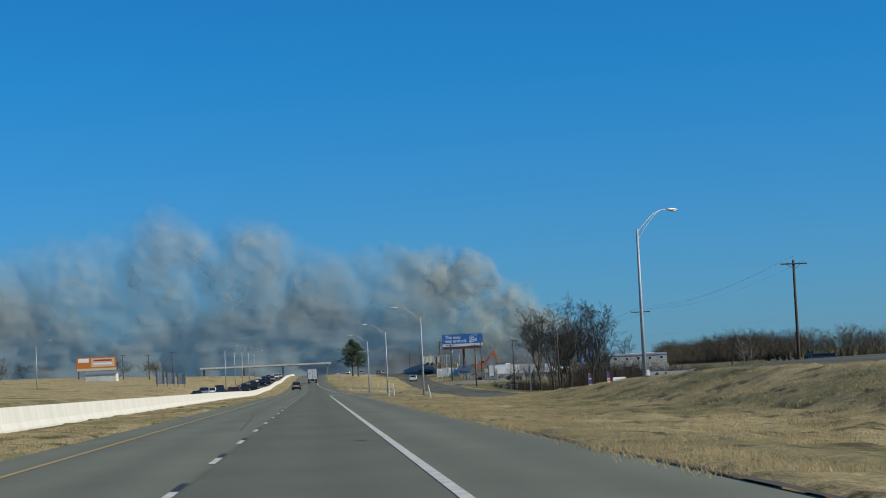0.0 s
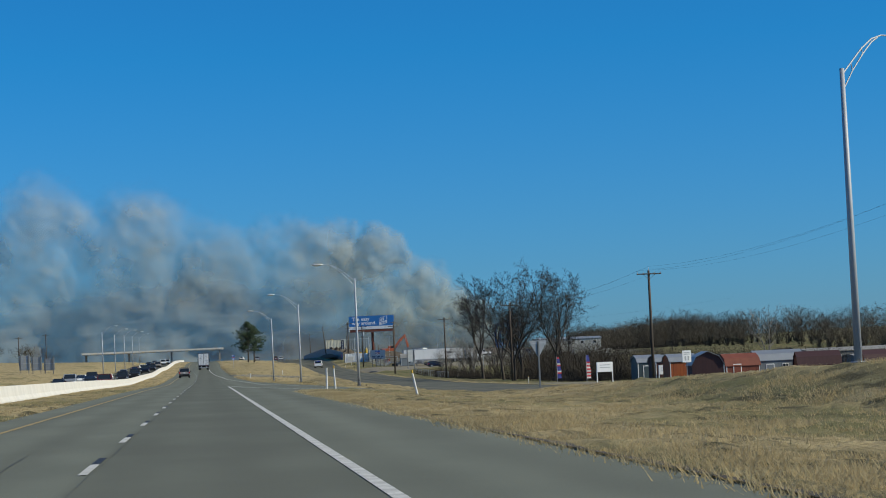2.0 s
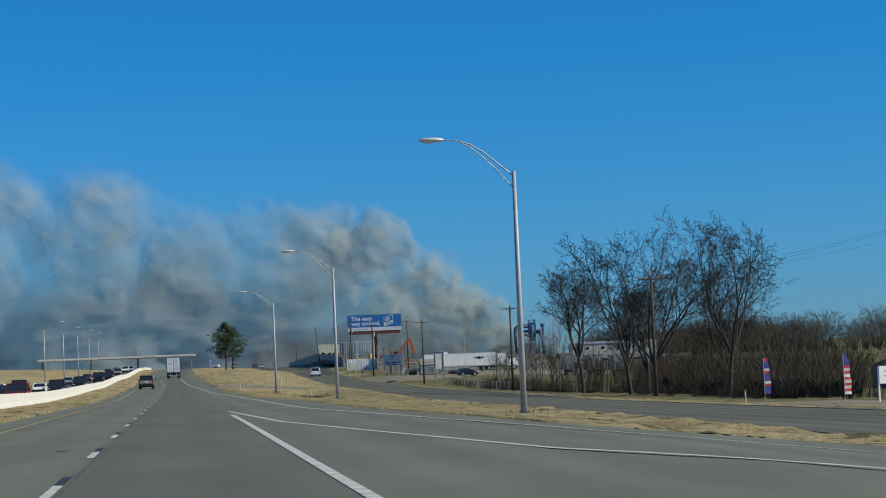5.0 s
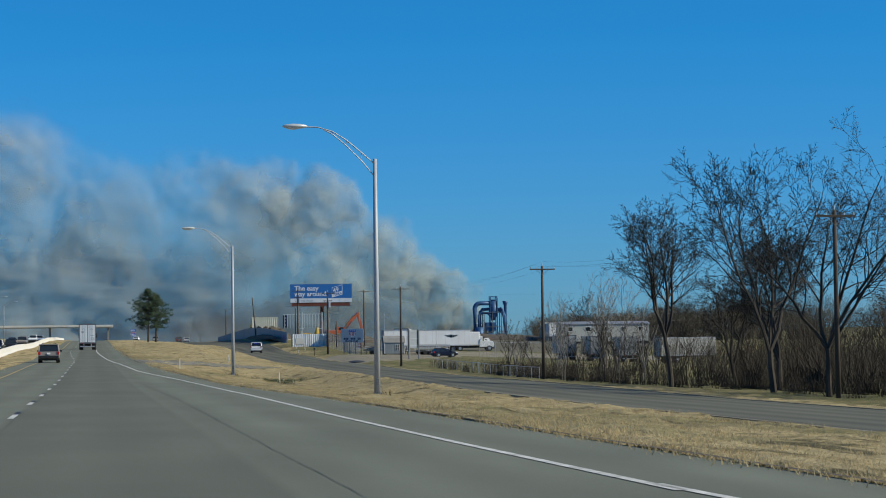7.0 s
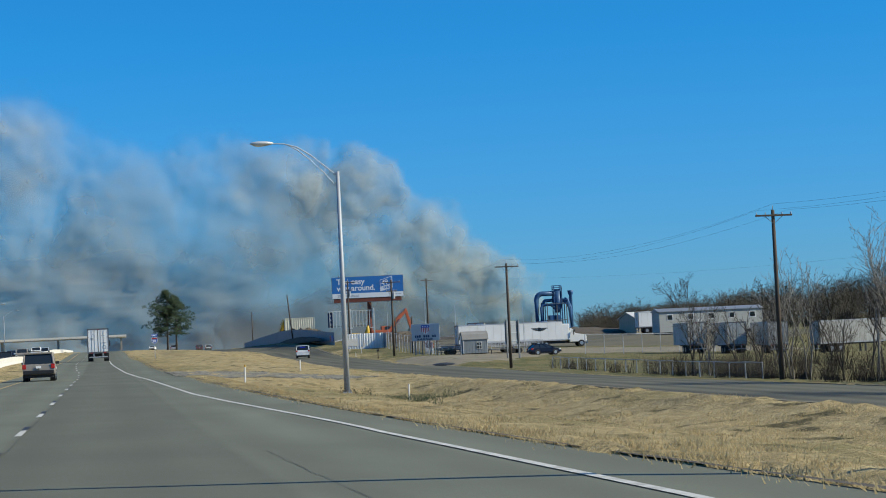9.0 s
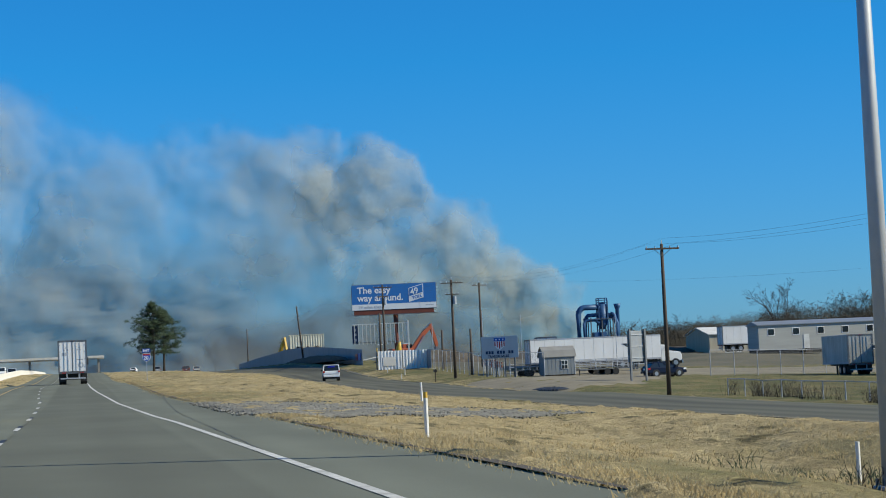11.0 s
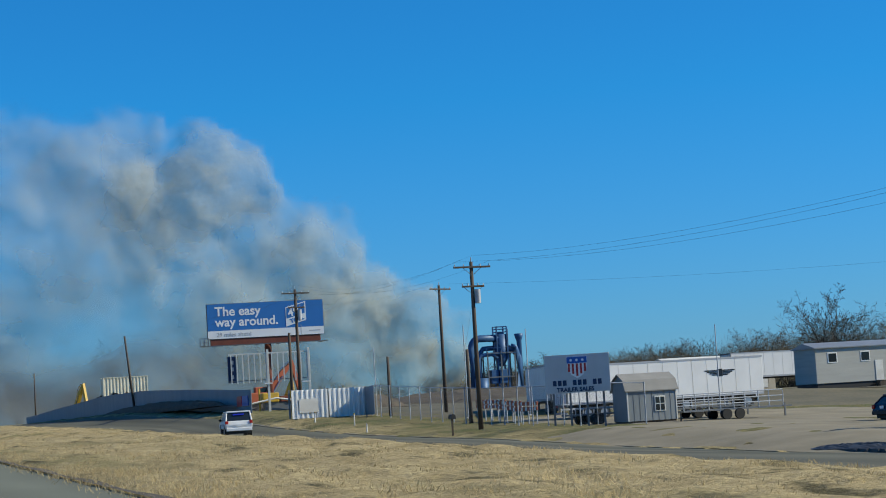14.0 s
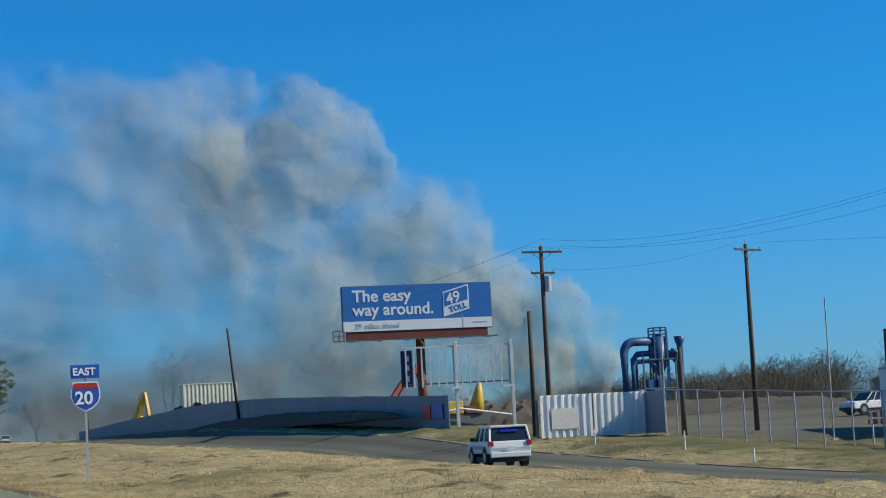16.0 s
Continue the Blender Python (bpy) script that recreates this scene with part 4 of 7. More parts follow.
def box_trailer(at, turn, length, label, paint="white", rear_logo=False, side_mark=False, legs=True, group="box trailers"):
    """Built along +x from its rear doors at x = 0."""
    t = thing("box_trailer", label, "trailer", at, turn, group)
    w, z0, z1 = 1.3, 1.18, 4.05
    part("body", box(bmesh.new(), 0.06, length, -w, w, z0, z1, 0.03), paint, t)
    bm = bmesh.new()
    for k in (-1, 1):
        box(bm, 0.02, length, k * (w + 0.012) - 0.012, k * (w + 0.012) + 0.012, z0 - 0.05, z0 + 0.14)
        box(bm, 0.02, length, k * (w + 0.012) - 0.012, k * (w + 0.012) + 0.012, z1 - 0.1, z1 + 0.02)
    part("side_rail", bm, "galv", t)
    for k in (-1, 1):
        bm = bmesh.new()
        for q in range(int(length / 1.2)):
            box(bm, 0.6 + q * 1.2, 0.64 + q * 1.2, k * w - 0.008, k * w + 0.008, z0 + 0.1, z1 - 0.1)
        part("rivet_seam", bm, "white_dirty", t)
    for s in (-1, 1):
        door = part("rear_door", box(bmesh.new(), -0.02, 0.055, s * 0.03, s * (w - 0.1), z0 + 0.02, z1 - 0.14, 0.015), paint, t)
        for q in (0.32, 0.62):
            bm = bmesh.new()
            tube(bm, (-0.055, s * q * w * 0.9, z0 + 0.05), (-0.055, s * q * w * 0.9, z1 - 0.18), 0.018, seg=8)
            part("lock_rod", bm, "galv", door)
        bm = bmesh.new()
        for zz in (1.6, 2.3, 3.0, 3.6):
            box(bm, -0.05, 0.02, s * (w - 0.2), s * (w - 0.04), zz, zz + 0.07)
        part("hinge", bm, "galv", door)
    bm = bmesh.new()
    box(bm, -0.035, 0.06, -0.045, 0.045, z0, z1 - 0.1)
    for s in (-1, 1):
        box(bm, -0.04, 0.06, s * (w - 0.09), s * (w + 0.03), z0 - 0.05, z1 + 0.02)
    box(bm, -0.04, 0.06, -w, w, z1 - 0.13, z1 + 0.03)
    part("door_frame", bm, "galv_dark", t)
    bm = bmesh.new()
    box(bm, -0.05, 0.05, -w - 0.02, w + 0.02, z0 - 0.2, z0 - 0.02, 0.01)
    part("rear_sill", bm, "galv_dark", t)
    for y in (-0.9, -0.7, 0.7, 0.9):
        part("tail_light", box(bmesh.new(), -0.07, -0.045, y - 0.06, y + 0.06, z0 - 0.16, z0 - 0.06), "red", t)
    for y in (-0.12, 0, 0.12):
        part("marker_light", box(bmesh.new(), -0.06, -0.035, y - 0.03, y + 0.03, z1 - 0.08, z1 - 0.03), "red", t)
    bm = bmesh.new()
    box(bm, -0.06, 0.04, -1.15, 1.15, 0.48, 0.6, 0.01)
    for s in (-0.55, 0.55):
        box(bm, -0.02, 0.06, s - 0.05, s + 0.05, 0.58, z0 - 0.15)
    part("impact_guard", bm, "galv", t)
    for ax in (1.6, 2.9):
        for s in (-1, 1):
            for off in (0.0, 0.34):
                bm = bmesh.new()
                tube(bm, (ax, s * (w - 0.02 - off), 0.51), (ax, s * (w - 0.29 - off), 0.51), 0.51, seg=22)
                tyre = part("tyre", bm, "tyre", t)
                if off == 0:
                    bm = bmesh.new()
                    tube(bm, (ax, s * (w - 0.03), 0.51), (ax, s * (w + 0.005), 0.51), 0.29, seg=16)
                    part("rim", bm, "rim", tyre)
    for s in (-1, 1):
        part("mud_flap", box(bmesh.new(), 0.55, 0.57, s * 0.68, s * 1.28, 0.25, 0.98), "black", t)
    part("underframe", box(bmesh.new(), 0.3, length - 0.3, -0.55, 0.55, 0.95, 1.2), "black", t)
    part("bogie", box(bmesh.new(), 0.9, 3.6, -0.6, 0.6, 0.45, 1.0), "black", t)
    if legs:
        for s in (-0.7, 0.7):
            part("landing_leg", box(bmesh.new(), length - 3.0, length - 2.82, s - 0.08, s + 0.08, 0.02, 1.18), "galv_dark", t)
            part("leg_foot", box(bmesh.new(), length - 3.05, length - 2.77, s - 0.15, s + 0.15, 0, 0.04), "galv_dark", t)
    if rear_logo:
        for s, z in ((-0.6, 3.25), (0.6, 3.25)):
            bm = bmesh.new()
            for k in range(3):
                a = k * 2 * math.pi / 3 + math.pi / 2
                box(bm, -0.03, -0.022, s + 0.16 * math.cos(a) - 0.06, s + 0.16 * math.cos(a) + 0.06, z + 0.13 * math.sin(a) - 0.05, z + 0.13 * math.sin(a) + 0.05)
            part("emblem", bm, "grey_ink", t, "small grey emblem")
        bm = bmesh.new()
        box(bm, -0.03, -0.022, 0.55, 0.95, 2.65, 2.95)
        part("placard", bm, "grey_ink", t)
        bm = bmesh.new()
        for k in range(12):
            a = k * math.pi / 6
            box(bm, -0.03, -0.022, -0.75 + 0.2 * math.cos(a) - 0.05, -0.75 + 0.2 * math.cos(a) + 0.05, 1.75 + 0.2 * math.sin(a) - 0.05, 1.75 + 0.2 * math.sin(a) + 0.05)
        box(bm, -0.03, -0.022, -0.95, -0.35, 2.22, 2.32)
        part("placard", bm, "grey_ink", t)
    if side_mark:
        bm = bmesh.new()
        x = length - 3.6
        for k in (-1, 1):
            for j in range(4):
                box(bm, x + k * 0.25, x + k * (1.25 - 0.2 * j), -w - 0.02, -w - 0.01, 3.05 - 0.11 * j, 3.13 - 0.11 * j)
        box(bm, x - 0.22, x + 0.22, -w - 0.02, -w - 0.01, 2.65, 3.2)
        part("emblem", bm, "charcoal", t, "dark winged emblem")
    return t


def tractor(at, turn, label="white highway tractor unit"):
    t = thing("tractor_unit", label, "truck", at, turn)
    part("sleeper", box(bmesh.new(), 0, 2.0, -1.2, 1.2, 1.1, 3.7, 0.15), "white", t)
    bm = bmesh.new()
    prism(bm, [(2.0, 1.0), (2.0, 2.9), (2.5, 2.85), (3.0, 2.1), (4.6, 1.85), (4.8, 1.5), (4.8, 0.75), (2.0, 0.75)], -1.1, 1.1, bevel=0.08)
    part("cab", bm, "white", t)
    part("windshield", box(bmesh.new(), 2.5, 2.95, -1.0, 1.0, 2.15, 2.75, 0.02, ), "glass", t)
    part("chassis", box(bmesh.new(), -4.0, 4.6, -0.45, 0.45, 0.6, 1.0), "black", t)
    part("bumper", box(bmesh.new(), 4.7, 4.95, -1.2, 1.2, 0.4, 0.85, 0.05), "chrome", t)
    for ax in (-3.2, -1.9, 3.9):
        for s in (-1, 1):
            bm = bmesh.new()
            tube(bm, (ax, s * 1.22, 0.52), (ax, s * 0.75, 0.52), 0.52, seg=20)
            tyre = part("tyre", bm, "tyre", t)
            bm = bmesh.new()
            tube(bm, (ax, s * 1.2, 0.52), (ax, s * 1.235, 0.52), 0.3, seg=14)
            part("rim", bm, "rim", tyre)
    for s in (-1, 1):
        part("mirror", box(bmesh.new(), 2.55, 2.7, s * 1.32, s * 1.52, 1.9, 2.7, 0.03), "black", t)
        part("mirror_arm", box(bmesh.new(), 2.58, 2.66, s * 1.05, s * 1.35, 2.5, 2.56), "black", t)
        bm = bmesh.new()
        tube(bm, (-0.25, s * 1.0, 0.9), (-0.25, s * 1.0, 4.1), 0.08, seg=10)
        part("exhaust_stack", bm, "chrome", t)
    return t


def on(x, y, lift=0.0):
    return (x, y, ground_z(x, y) + lift)


# the rig and the minivan ahead on the highway
rz = float(land(-0.75, 548))
slope = math.degrees(math.atan2(float(land(-0.75, 564)) - rz, 16))
rig = box_trailer((-0.75, 548.0, rz + 0.01), 90, 16.0, "white box semi-trailer with twin rear doors on the highway lane", rear_logo=True, legs=False, group="")
rig.rotation_euler = (0, -radians(slope), radians(90))
trac = tractor((-0.75, 564.6, float(land(-0.75, 564.6)) + 0.02), 90)
trac.rotation_euler = (0, -radians(slope), radians(90))
car("van", "taupe", (-4.1, 427.0, float(land(-4.1, 427.0)) + 0.012), 90, "dusty taupe minivan with a roof rack on the highway", "minivan", rack=True)
# parked on the frontage road
sz = float(land(29.4, 602.3))
car("suv", "white", (30.2, 602.4, sz + 0.02), 84, "white police SUV with blue lights stopped on the frontage road", "suv", lights_bar=True, stripe="grey_ink")
car("crossover", "navy", on(55.9, 547.5, 0.06), 10, "dark navy crossover parked on the gravel yard", "car").scale = (0.9, 0.9, 0.92)
car("pickup", "charcoal", on(37.2, 151, 0.0), 100, "dark police pickup parked beyond the grassy bank", "pickup truck", lights_bar=True)
car("pickup", "charcoal", on(36.6, 139, 0.0), 95, "dark pickup parked beyond the grassy bank", "pickup truck")
car("pickup", "white", on(83.5, 660, 0.1), 190, "white work pickup in the yard", "pickup truck")
car("van", "white", on(31.5, 905, 0.02), 90, "white van far down the frontage road", "minivan")
car("suv", "maroon", on(30.0, 930, 0.02), 90, "red emergency truck far down the frontage road", "suv")
car("suv", "silver", on(22.5, 950, 0.02), 90, "silver SUV stopped near the smoke", "suv")
car("sedan", "white", on(16, 960, 0.06), 80, "white car stopped near the smoke", "car")
# traffic on the opposite carriageway
rng = random.Random(5)
PAINTS = ["charcoal", "navy", "silver", "white", "charcoal", "maroon", "taupe", "charcoal"]
NAMES = {"charcoal": "charcoal", "navy": "dark blue", "silver": "silver", "white": "white", "maroon": "dark red", "taupe": "taupe"}
for i, (lane, y) in enumerate([(0, 318), (0, 352), (1, 380), (0, 412), (1, 436), (0, 470), (1, 505), (0, 540), (1, 575),
                               (0, 600), (1, 633), (0, 660), (1, 700), (0, 735), (1, 770), (0, 800)]):
    shape = ["sedan", "suv", "crossover", "pickup", "sedan", "suv"][i % 6]
    x = -14.6 - 3.7 * lane
    paint = PAINTS[rng.randrange(8)]
    car(shape, paint, (x, y, float(land(x, y)) + 0.012), -90, "%s %s in the queue behind the median barrier" % (NAMES[paint], shape if shape != "crossover" else "car"),
        "car", "cars on the opposite carriageway")


for y, paint, shape in ((362, "charcoal", "sedan"), (386, "silver", "suv"), (414, "white", "crossover"), (446, "charcoal", "suv")):
    car(shape, paint, (-21.8, y, float(land(-21.8, y)) + 0.012), -90, "%s %s moving in the outer lane beyond the barrier" % (NAMES[paint], shape if shape != "crossover" else "car"),
        "car", "cars on the opposite carriageway")


# ---- billboard ----
def billboard():
    y = 689.8
    zb, zt = 12.65, 17.0
    gz = ground_z(52.6, 691)
    t = thing("billboard", "tall blue and white highway billboard on one steel column", "billboard", (52.6, y, gz), -6)
    h0, h1, w = zb - gz, zt - gz, 7.2
    face = part("poster_panel", box(bmesh.new(), -w, w, -0.35, 0.35, h0, h1, 0.03), "galv_dark", t)
    part("poster_blue", box(bmesh.new(), -w + 0.06, w - 0.06, -0.375, -0.352, h0 + 1.02, h1 - 0.06), "bill_blue", face, "deep blue poster field")
    part("poster_band", box(bmesh.new(), -w + 0.06, w - 0.06, -0.375, -0.352, h0 + 0.06, h0 + 1.016), "poster_white", face, "white lower poster band")
    letters("The easy", 1.56, "poster_white", face, (-6.2, -0.385, h0 + 2.85), bold=0.035)
    letters("way around.", 1.56, "poster_white", face, (-6.2, -0.385, h0 + 1.55), bold=0.035)
    letters("29 miles ahead", 0.72, "grey_ink", face, (-6.1, -0.385, h0 + 0.3))
    # the tilted toll shield
    bm = bmesh.new()
    prism(bm, [(2.5, h0 + 1.15), (2.5, h0 + 3.5), (5.0, h0 + 4.2), (5.0, h0 + 1.85)], -0.40, -0.378)
    part("toll_plaque", bm, "poster_white", face, "tilted white toll plaque")
    bm = bmesh.new()
    prism(bm, [(2.62, h0 + 2.12), (2.62, h0 + 3.42), (4.88, h0 + 4.05), (4.88, h0 + 2.76)], -0.42, -0.402)
    part("toll_plaque_field", bm, "bill_blue", face)
    letters("49", 1.4, "poster_white", face, (2.85, -0.43, h0 + 2.3), bold=0.025, shear=0.1, rot=(90, -15, 0))
    letters("TOLL", 0.72, "bill_blue", face, (3.12, -0.41, h0 + 1.55), bold=0.025, rot=(90, -15, 0))
    part("emblem", box(bmesh.new(), 5.3, 6.7, -0.39, -0.376, h0 + 0.5, h0 + 0.6), "grey_ink", face)
    part("emblem", box(bmesh.new(), 4.3, 4.36, -0.39, -0.376, h0 + 0.1, h0 + 1.3), "grey_ink", face)
    part("apron", box(bmesh.new(), -w + 0.35, w - 0.5, -0.3, 0.3, h0 - 0.75, h0 - 0.02, 0.02), "rust", t, "red-brown apron under the poster")
    bm = bmesh.new()
    box(bm, -w - 1.0, w + 0.3, -1.2, -0.35, h0 - 0.86, h0 - 0.78)
    part("catwalk", bm, "galv_dark", t)
    for ya, yb in ((-1.2, -1.14), (-0.41, -0.35)):
        bm = bmesh.new()
        for x in (-w - 1.0, -w - 0.5, -w):
            box(bm, x - 0.03, x + 0.03, ya, yb, h0 - 0.82, h0 + 0.15)
        for z in (h0 - 0.35, h0 + 0.15):
            box(bm, -w - 1.0, -w, ya, yb, z - 0.03, z + 0.03)
        part("catwalk_rail", bm, "galv_dark", t)
    for x in np.arange(-6.5, 6.6, 2.6):
        part("floodlight", box(bmesh.new(), x - 0.25, x + 0.25, -1.45, -1.15, h0 - 0.98, h0 - 0.82, 0.02), "galv_dark", t)
    bm = bmesh.new()
    path_tube(bm, [(0.2, 0.2, -0.3), (0.2, 0.2, h0 - 0.7)], 0.42, 20)
    part("column", bm, "rust", t, "red-brown steel column", smooth=True)
    part("torsion_beam", box(bmesh.new(), -6.5, 6.5, 0.0, 0.4, h0 - 0.7, h0 - 0.2), "rust", t)
    bm = bmesh.new()
    for x in np.arange(-6, 6.1, 2):
        box(bm, x - 0.06, x + 0.06, 0.35, 0.5, h0 - 0.7, h1 - 0.1)
    part("stringer", bm, "rust", t)
    return t


billboard()


def slat_sign():
    """The bare frame of a second sign, with a navy panel at one end."""
    gz = ground_z(43.5, 652)
    t = thing("sign_frame", "empty white sign frame of upright slats with a navy end panel", "sign frame", (44.2, 652.0, gz), -8)
    z0, z1, w = 6.3 - gz, 9.3 - gz, 4.1
    for i in range(14):
        x = -w + 0.25 + i * (2 * w - 0.4) / 13
        part("slat", box(bmesh.new(), x - 0.055, x + 0.055, -0.06, 0.06, z0, z1 - 0.05), "white_dirty", t)
    part("rail", box(bmesh.new(), -w, w, -0.05, 0.05, z1 - 0.08, z1 + 0.05), "white_dirty", t)
    part("rail", box(bmesh.new(), -w, w, 0.065, 0.12, z0 + 0.2, z0 + 0.3), "galv_dark", t)
    part("end_panel", box(bmesh.new(), -w - 0.1, -w + 0.75, 0.13, 0.3, z0 + 0.1, z1 - 0.2, 0.02), "navy_panel", t, "navy blue panel with pale marks")
    for z in (z0 + 0.5, z0 + 1.3, z0 + 2.0):
        part("mark", box(bmesh.new(), -w + 0.2, -w + 0.5, 0.115, 0.128, z, z + 0.4), "grey_ink", t)
    for x in (w + 0.05, -0.1):
        part("post", box(bmesh.new(), x - 0.12, x + 0.12, -0.12, 0.12, -0.2, z1 + 0.35, 0.02), "white_dirty", t)
    part("cap", box(bmesh.new(), -0.5, 0.3, -0.2, 0.2, z0 - 0.2, z0 - 0.08), "white", t)
    part("cap", box(bmesh.new(), w - 0.7, w + 0.1, -0.2, 0.2, z0 - 0.2, z0 - 0.08), "white", t)
    return t


slat_sign()


# ---- scrap yard: fences, containers, machines ----
def grey_fence():
    t = thing("panel_fence", "long grey-blue sheet metal yard fence, shaded side to the road", "fence", (0, 0, 0))
    pts = [(39.6, 640.0), (39.2, 690.0), (38.8, 740.0), (38.2, 790.0), (37.8, 836.0)]
    tops_ = [2.25, 2.5, 2.6, 1.9, 1.2]
    for (xa, ya), (xb, yb), ha, hb in zip(pts, pts[1:], tops_, tops_[1:]):
        k = 10
        for i in range(k):
            f0, f1 = i / k, (i + 1) / k
            a, b = (xa + (xb - xa) * f0, ya + (yb - ya) * f0), (xa + (xb - xa) * f1, ya + (yb - ya) * f1)
            za, zb = ground_z(*a), ground_z(*b)
            h0, h1 = ha + (hb - ha) * f0, ha + (hb - ha) * f1
            bm = bmesh.new()
            v = [bm.verts.new(p) for p in ((a[0], a[1] + 0.01, za - 0.1), (b[0], b[1] - 0.01, zb - 0.1), (b[0], b[1] - 0.01, zb + h1), (a[0], a[1] + 0.01, za + h0))]
            q = [bm.verts.new(u.co + Vector((0.06, 0, 0))) for u in v]
            bm.faces.new(v[::-1])
            bm.faces.new(q)
            for n in range(4):
                bm.faces.new((v[n], v[(n + 1) % 4], q[(n + 1) % 4], q[n]))
            bmesh.ops.recalc_face_normals(bm, faces=bm.faces[:])
            part("panel", bm, "fence_grey", t)
    # the end return that faces the road's traffic
    z = ground_z(40, 640)
    bm = bmesh.new()
    box(bm, 39.45, 39.55, 641.0, 643.6, z + 0.75, z + 1.75)
    part("notice_board", bm, "sign_blue", t, "blue and red notice board")
    part("notice_board", box(bmesh.new(), 39.43, 39.55, 643.8, 646.0, z + 0.75, z + 1.75), "sign_red", t)
    return t


grey_fence()


def white_gate():
    gz = ground_z(42, 620)
    t = thing("metal_gate", "pair of white ribbed steel gate panels with a grey end", "gate", (0, 0, 0))
    z0, z1 = gz + 0.02, gz + 2.5
    for xa, xb in ((38.75, 42.0), (42.08, 45.35)):
        leaf = part("gate_leaf", corrugated(bmesh.new(), xa, xb, z0, z1, 619.6, 0.44, 0.09), "white", t)
        leaf.rotation_euler = (0, 0, 0)
        part("gate_frame", box(bmesh.new(), xa, xb, 619.71, 619.76, z1 - 0.25, z1 - 0.17), "galv", t)
        part("gate_frame", box(bmesh.new(), xa, xb, 619.71, 619.76, z0 + 0.25, z0 + 0.33), "galv", t)
    part("plain_panel", box(bmesh.new(), 39.4, 41.1, 619.55, 619.59, z0 + 0.5, z0 + 1.7), "white_dirty", t, "plain white panel fixed on the gate")
    # assumed return panel, lengthened forward to throw a slanting shadow on the gate
    part("end_panel", box(bmesh.new(), 45.4, 45.46, 617.0, 622.0, z0, z1 - 0.03), "fence_grey", t)
    for x in (38.6, 42.04, 45.5):
        part("post", box(bmesh.new(), x - 0.07, x + 0.07, 619.78, 619.92, z0 - 0.2, z1 + 0.05), "galv_dark", t)
    return t


white_gate()


def container(name, at, turn, size, mat, label):
    l, w, h = size
    t = thing(name, label, "container", at, turn)
    part("body", box(bmesh.new(), -l / 2 + 0.05, l / 2 - 0.05, 0.07, w - 0.07, 0.1, h - 0.06), mat, t)
    part("front_sheet", corrugated(bmesh.new(), -l / 2 + 0.1, l / 2 - 0.1, 0.14, h - 0.1, 0.0, 0.52, 0.12), mat, t)
    bm = bmesh.new()
    for x in (-l / 2, l / 2 - 0.14):
        for y in (-0.03, w - 0.14):
            box(bm, x, x + 0.14, y, y + 0.14, 0, h)
    part("corner_post", bm, mat, t)
    bm = bmesh.new()
    for z in (0.0, h - 0.12):
        box(bm, -l / 2 + 0.14, l / 2 - 0.14, -0.03, 0.1, z, z + 0.12)
        box(bm, -l / 2 + 0.14, l / 2 - 0.14, w - 0.1, w, z, z + 0.12)
    part("rail", bm, mat, t)
    return t


cz = ground_z(45.2, 760)
container("scrap_container", (45.7, 760.5, 7.45), 0, (7.0, 2.5, 3.25), "cream", "cream ribbed steel container standing on a scrap heap")


def heap(name, x, y, rx, ry, h, mat, label, seed=1, category="heap"):
    rng = np.random.RandomState(seed)
    n = 26
    bm = bmesh.new()
    g = []
    z0 = ground_z(x, y)
    for i in range(n + 1):
        row = []
        for j in range(n + 1):
            u, v = i / n * 2 - 1, j / n * 2 - 1
            r = min(1.0, math.hypot(u, v))
            zz = h * (1 - r * r) ** 0.8 * (0.75 + 0.5 * rng.rand()) if r < 1 else -0.3
            row.append(bm.verts.new((x + u * rx, y + v * ry, z0 + zz)))
        g.append(row)
    for i in range(n):
        for j in range(n):
            bm.faces.new((g[i][j], g[i + 1][j], g[i + 1][j + 1], g[i][j + 1]))
    return tagged(part(name, bm, mat), label, category, kind="stuff")


heap("dirt_heap", 46, 763, 7.5, 9, 7.45 - cz + 0.9, "dirt", "brown heap of scrap and dirt behind the fence", 3)
heap("dark_berm", 38.2, 692, 1.1, 46, 0.85, "dirt", "long dark low berm along the foot of the grey fence", 8)
heap("yard_mound", 92, 715, 26, 22, 1.5, "dirt", "broad dark brown earth mound in the scrap yard", 9)
heap("scrap_heap", 54, 668, 9, 7, 1.8, "dirt", "low heap of mixed scrap", 4)


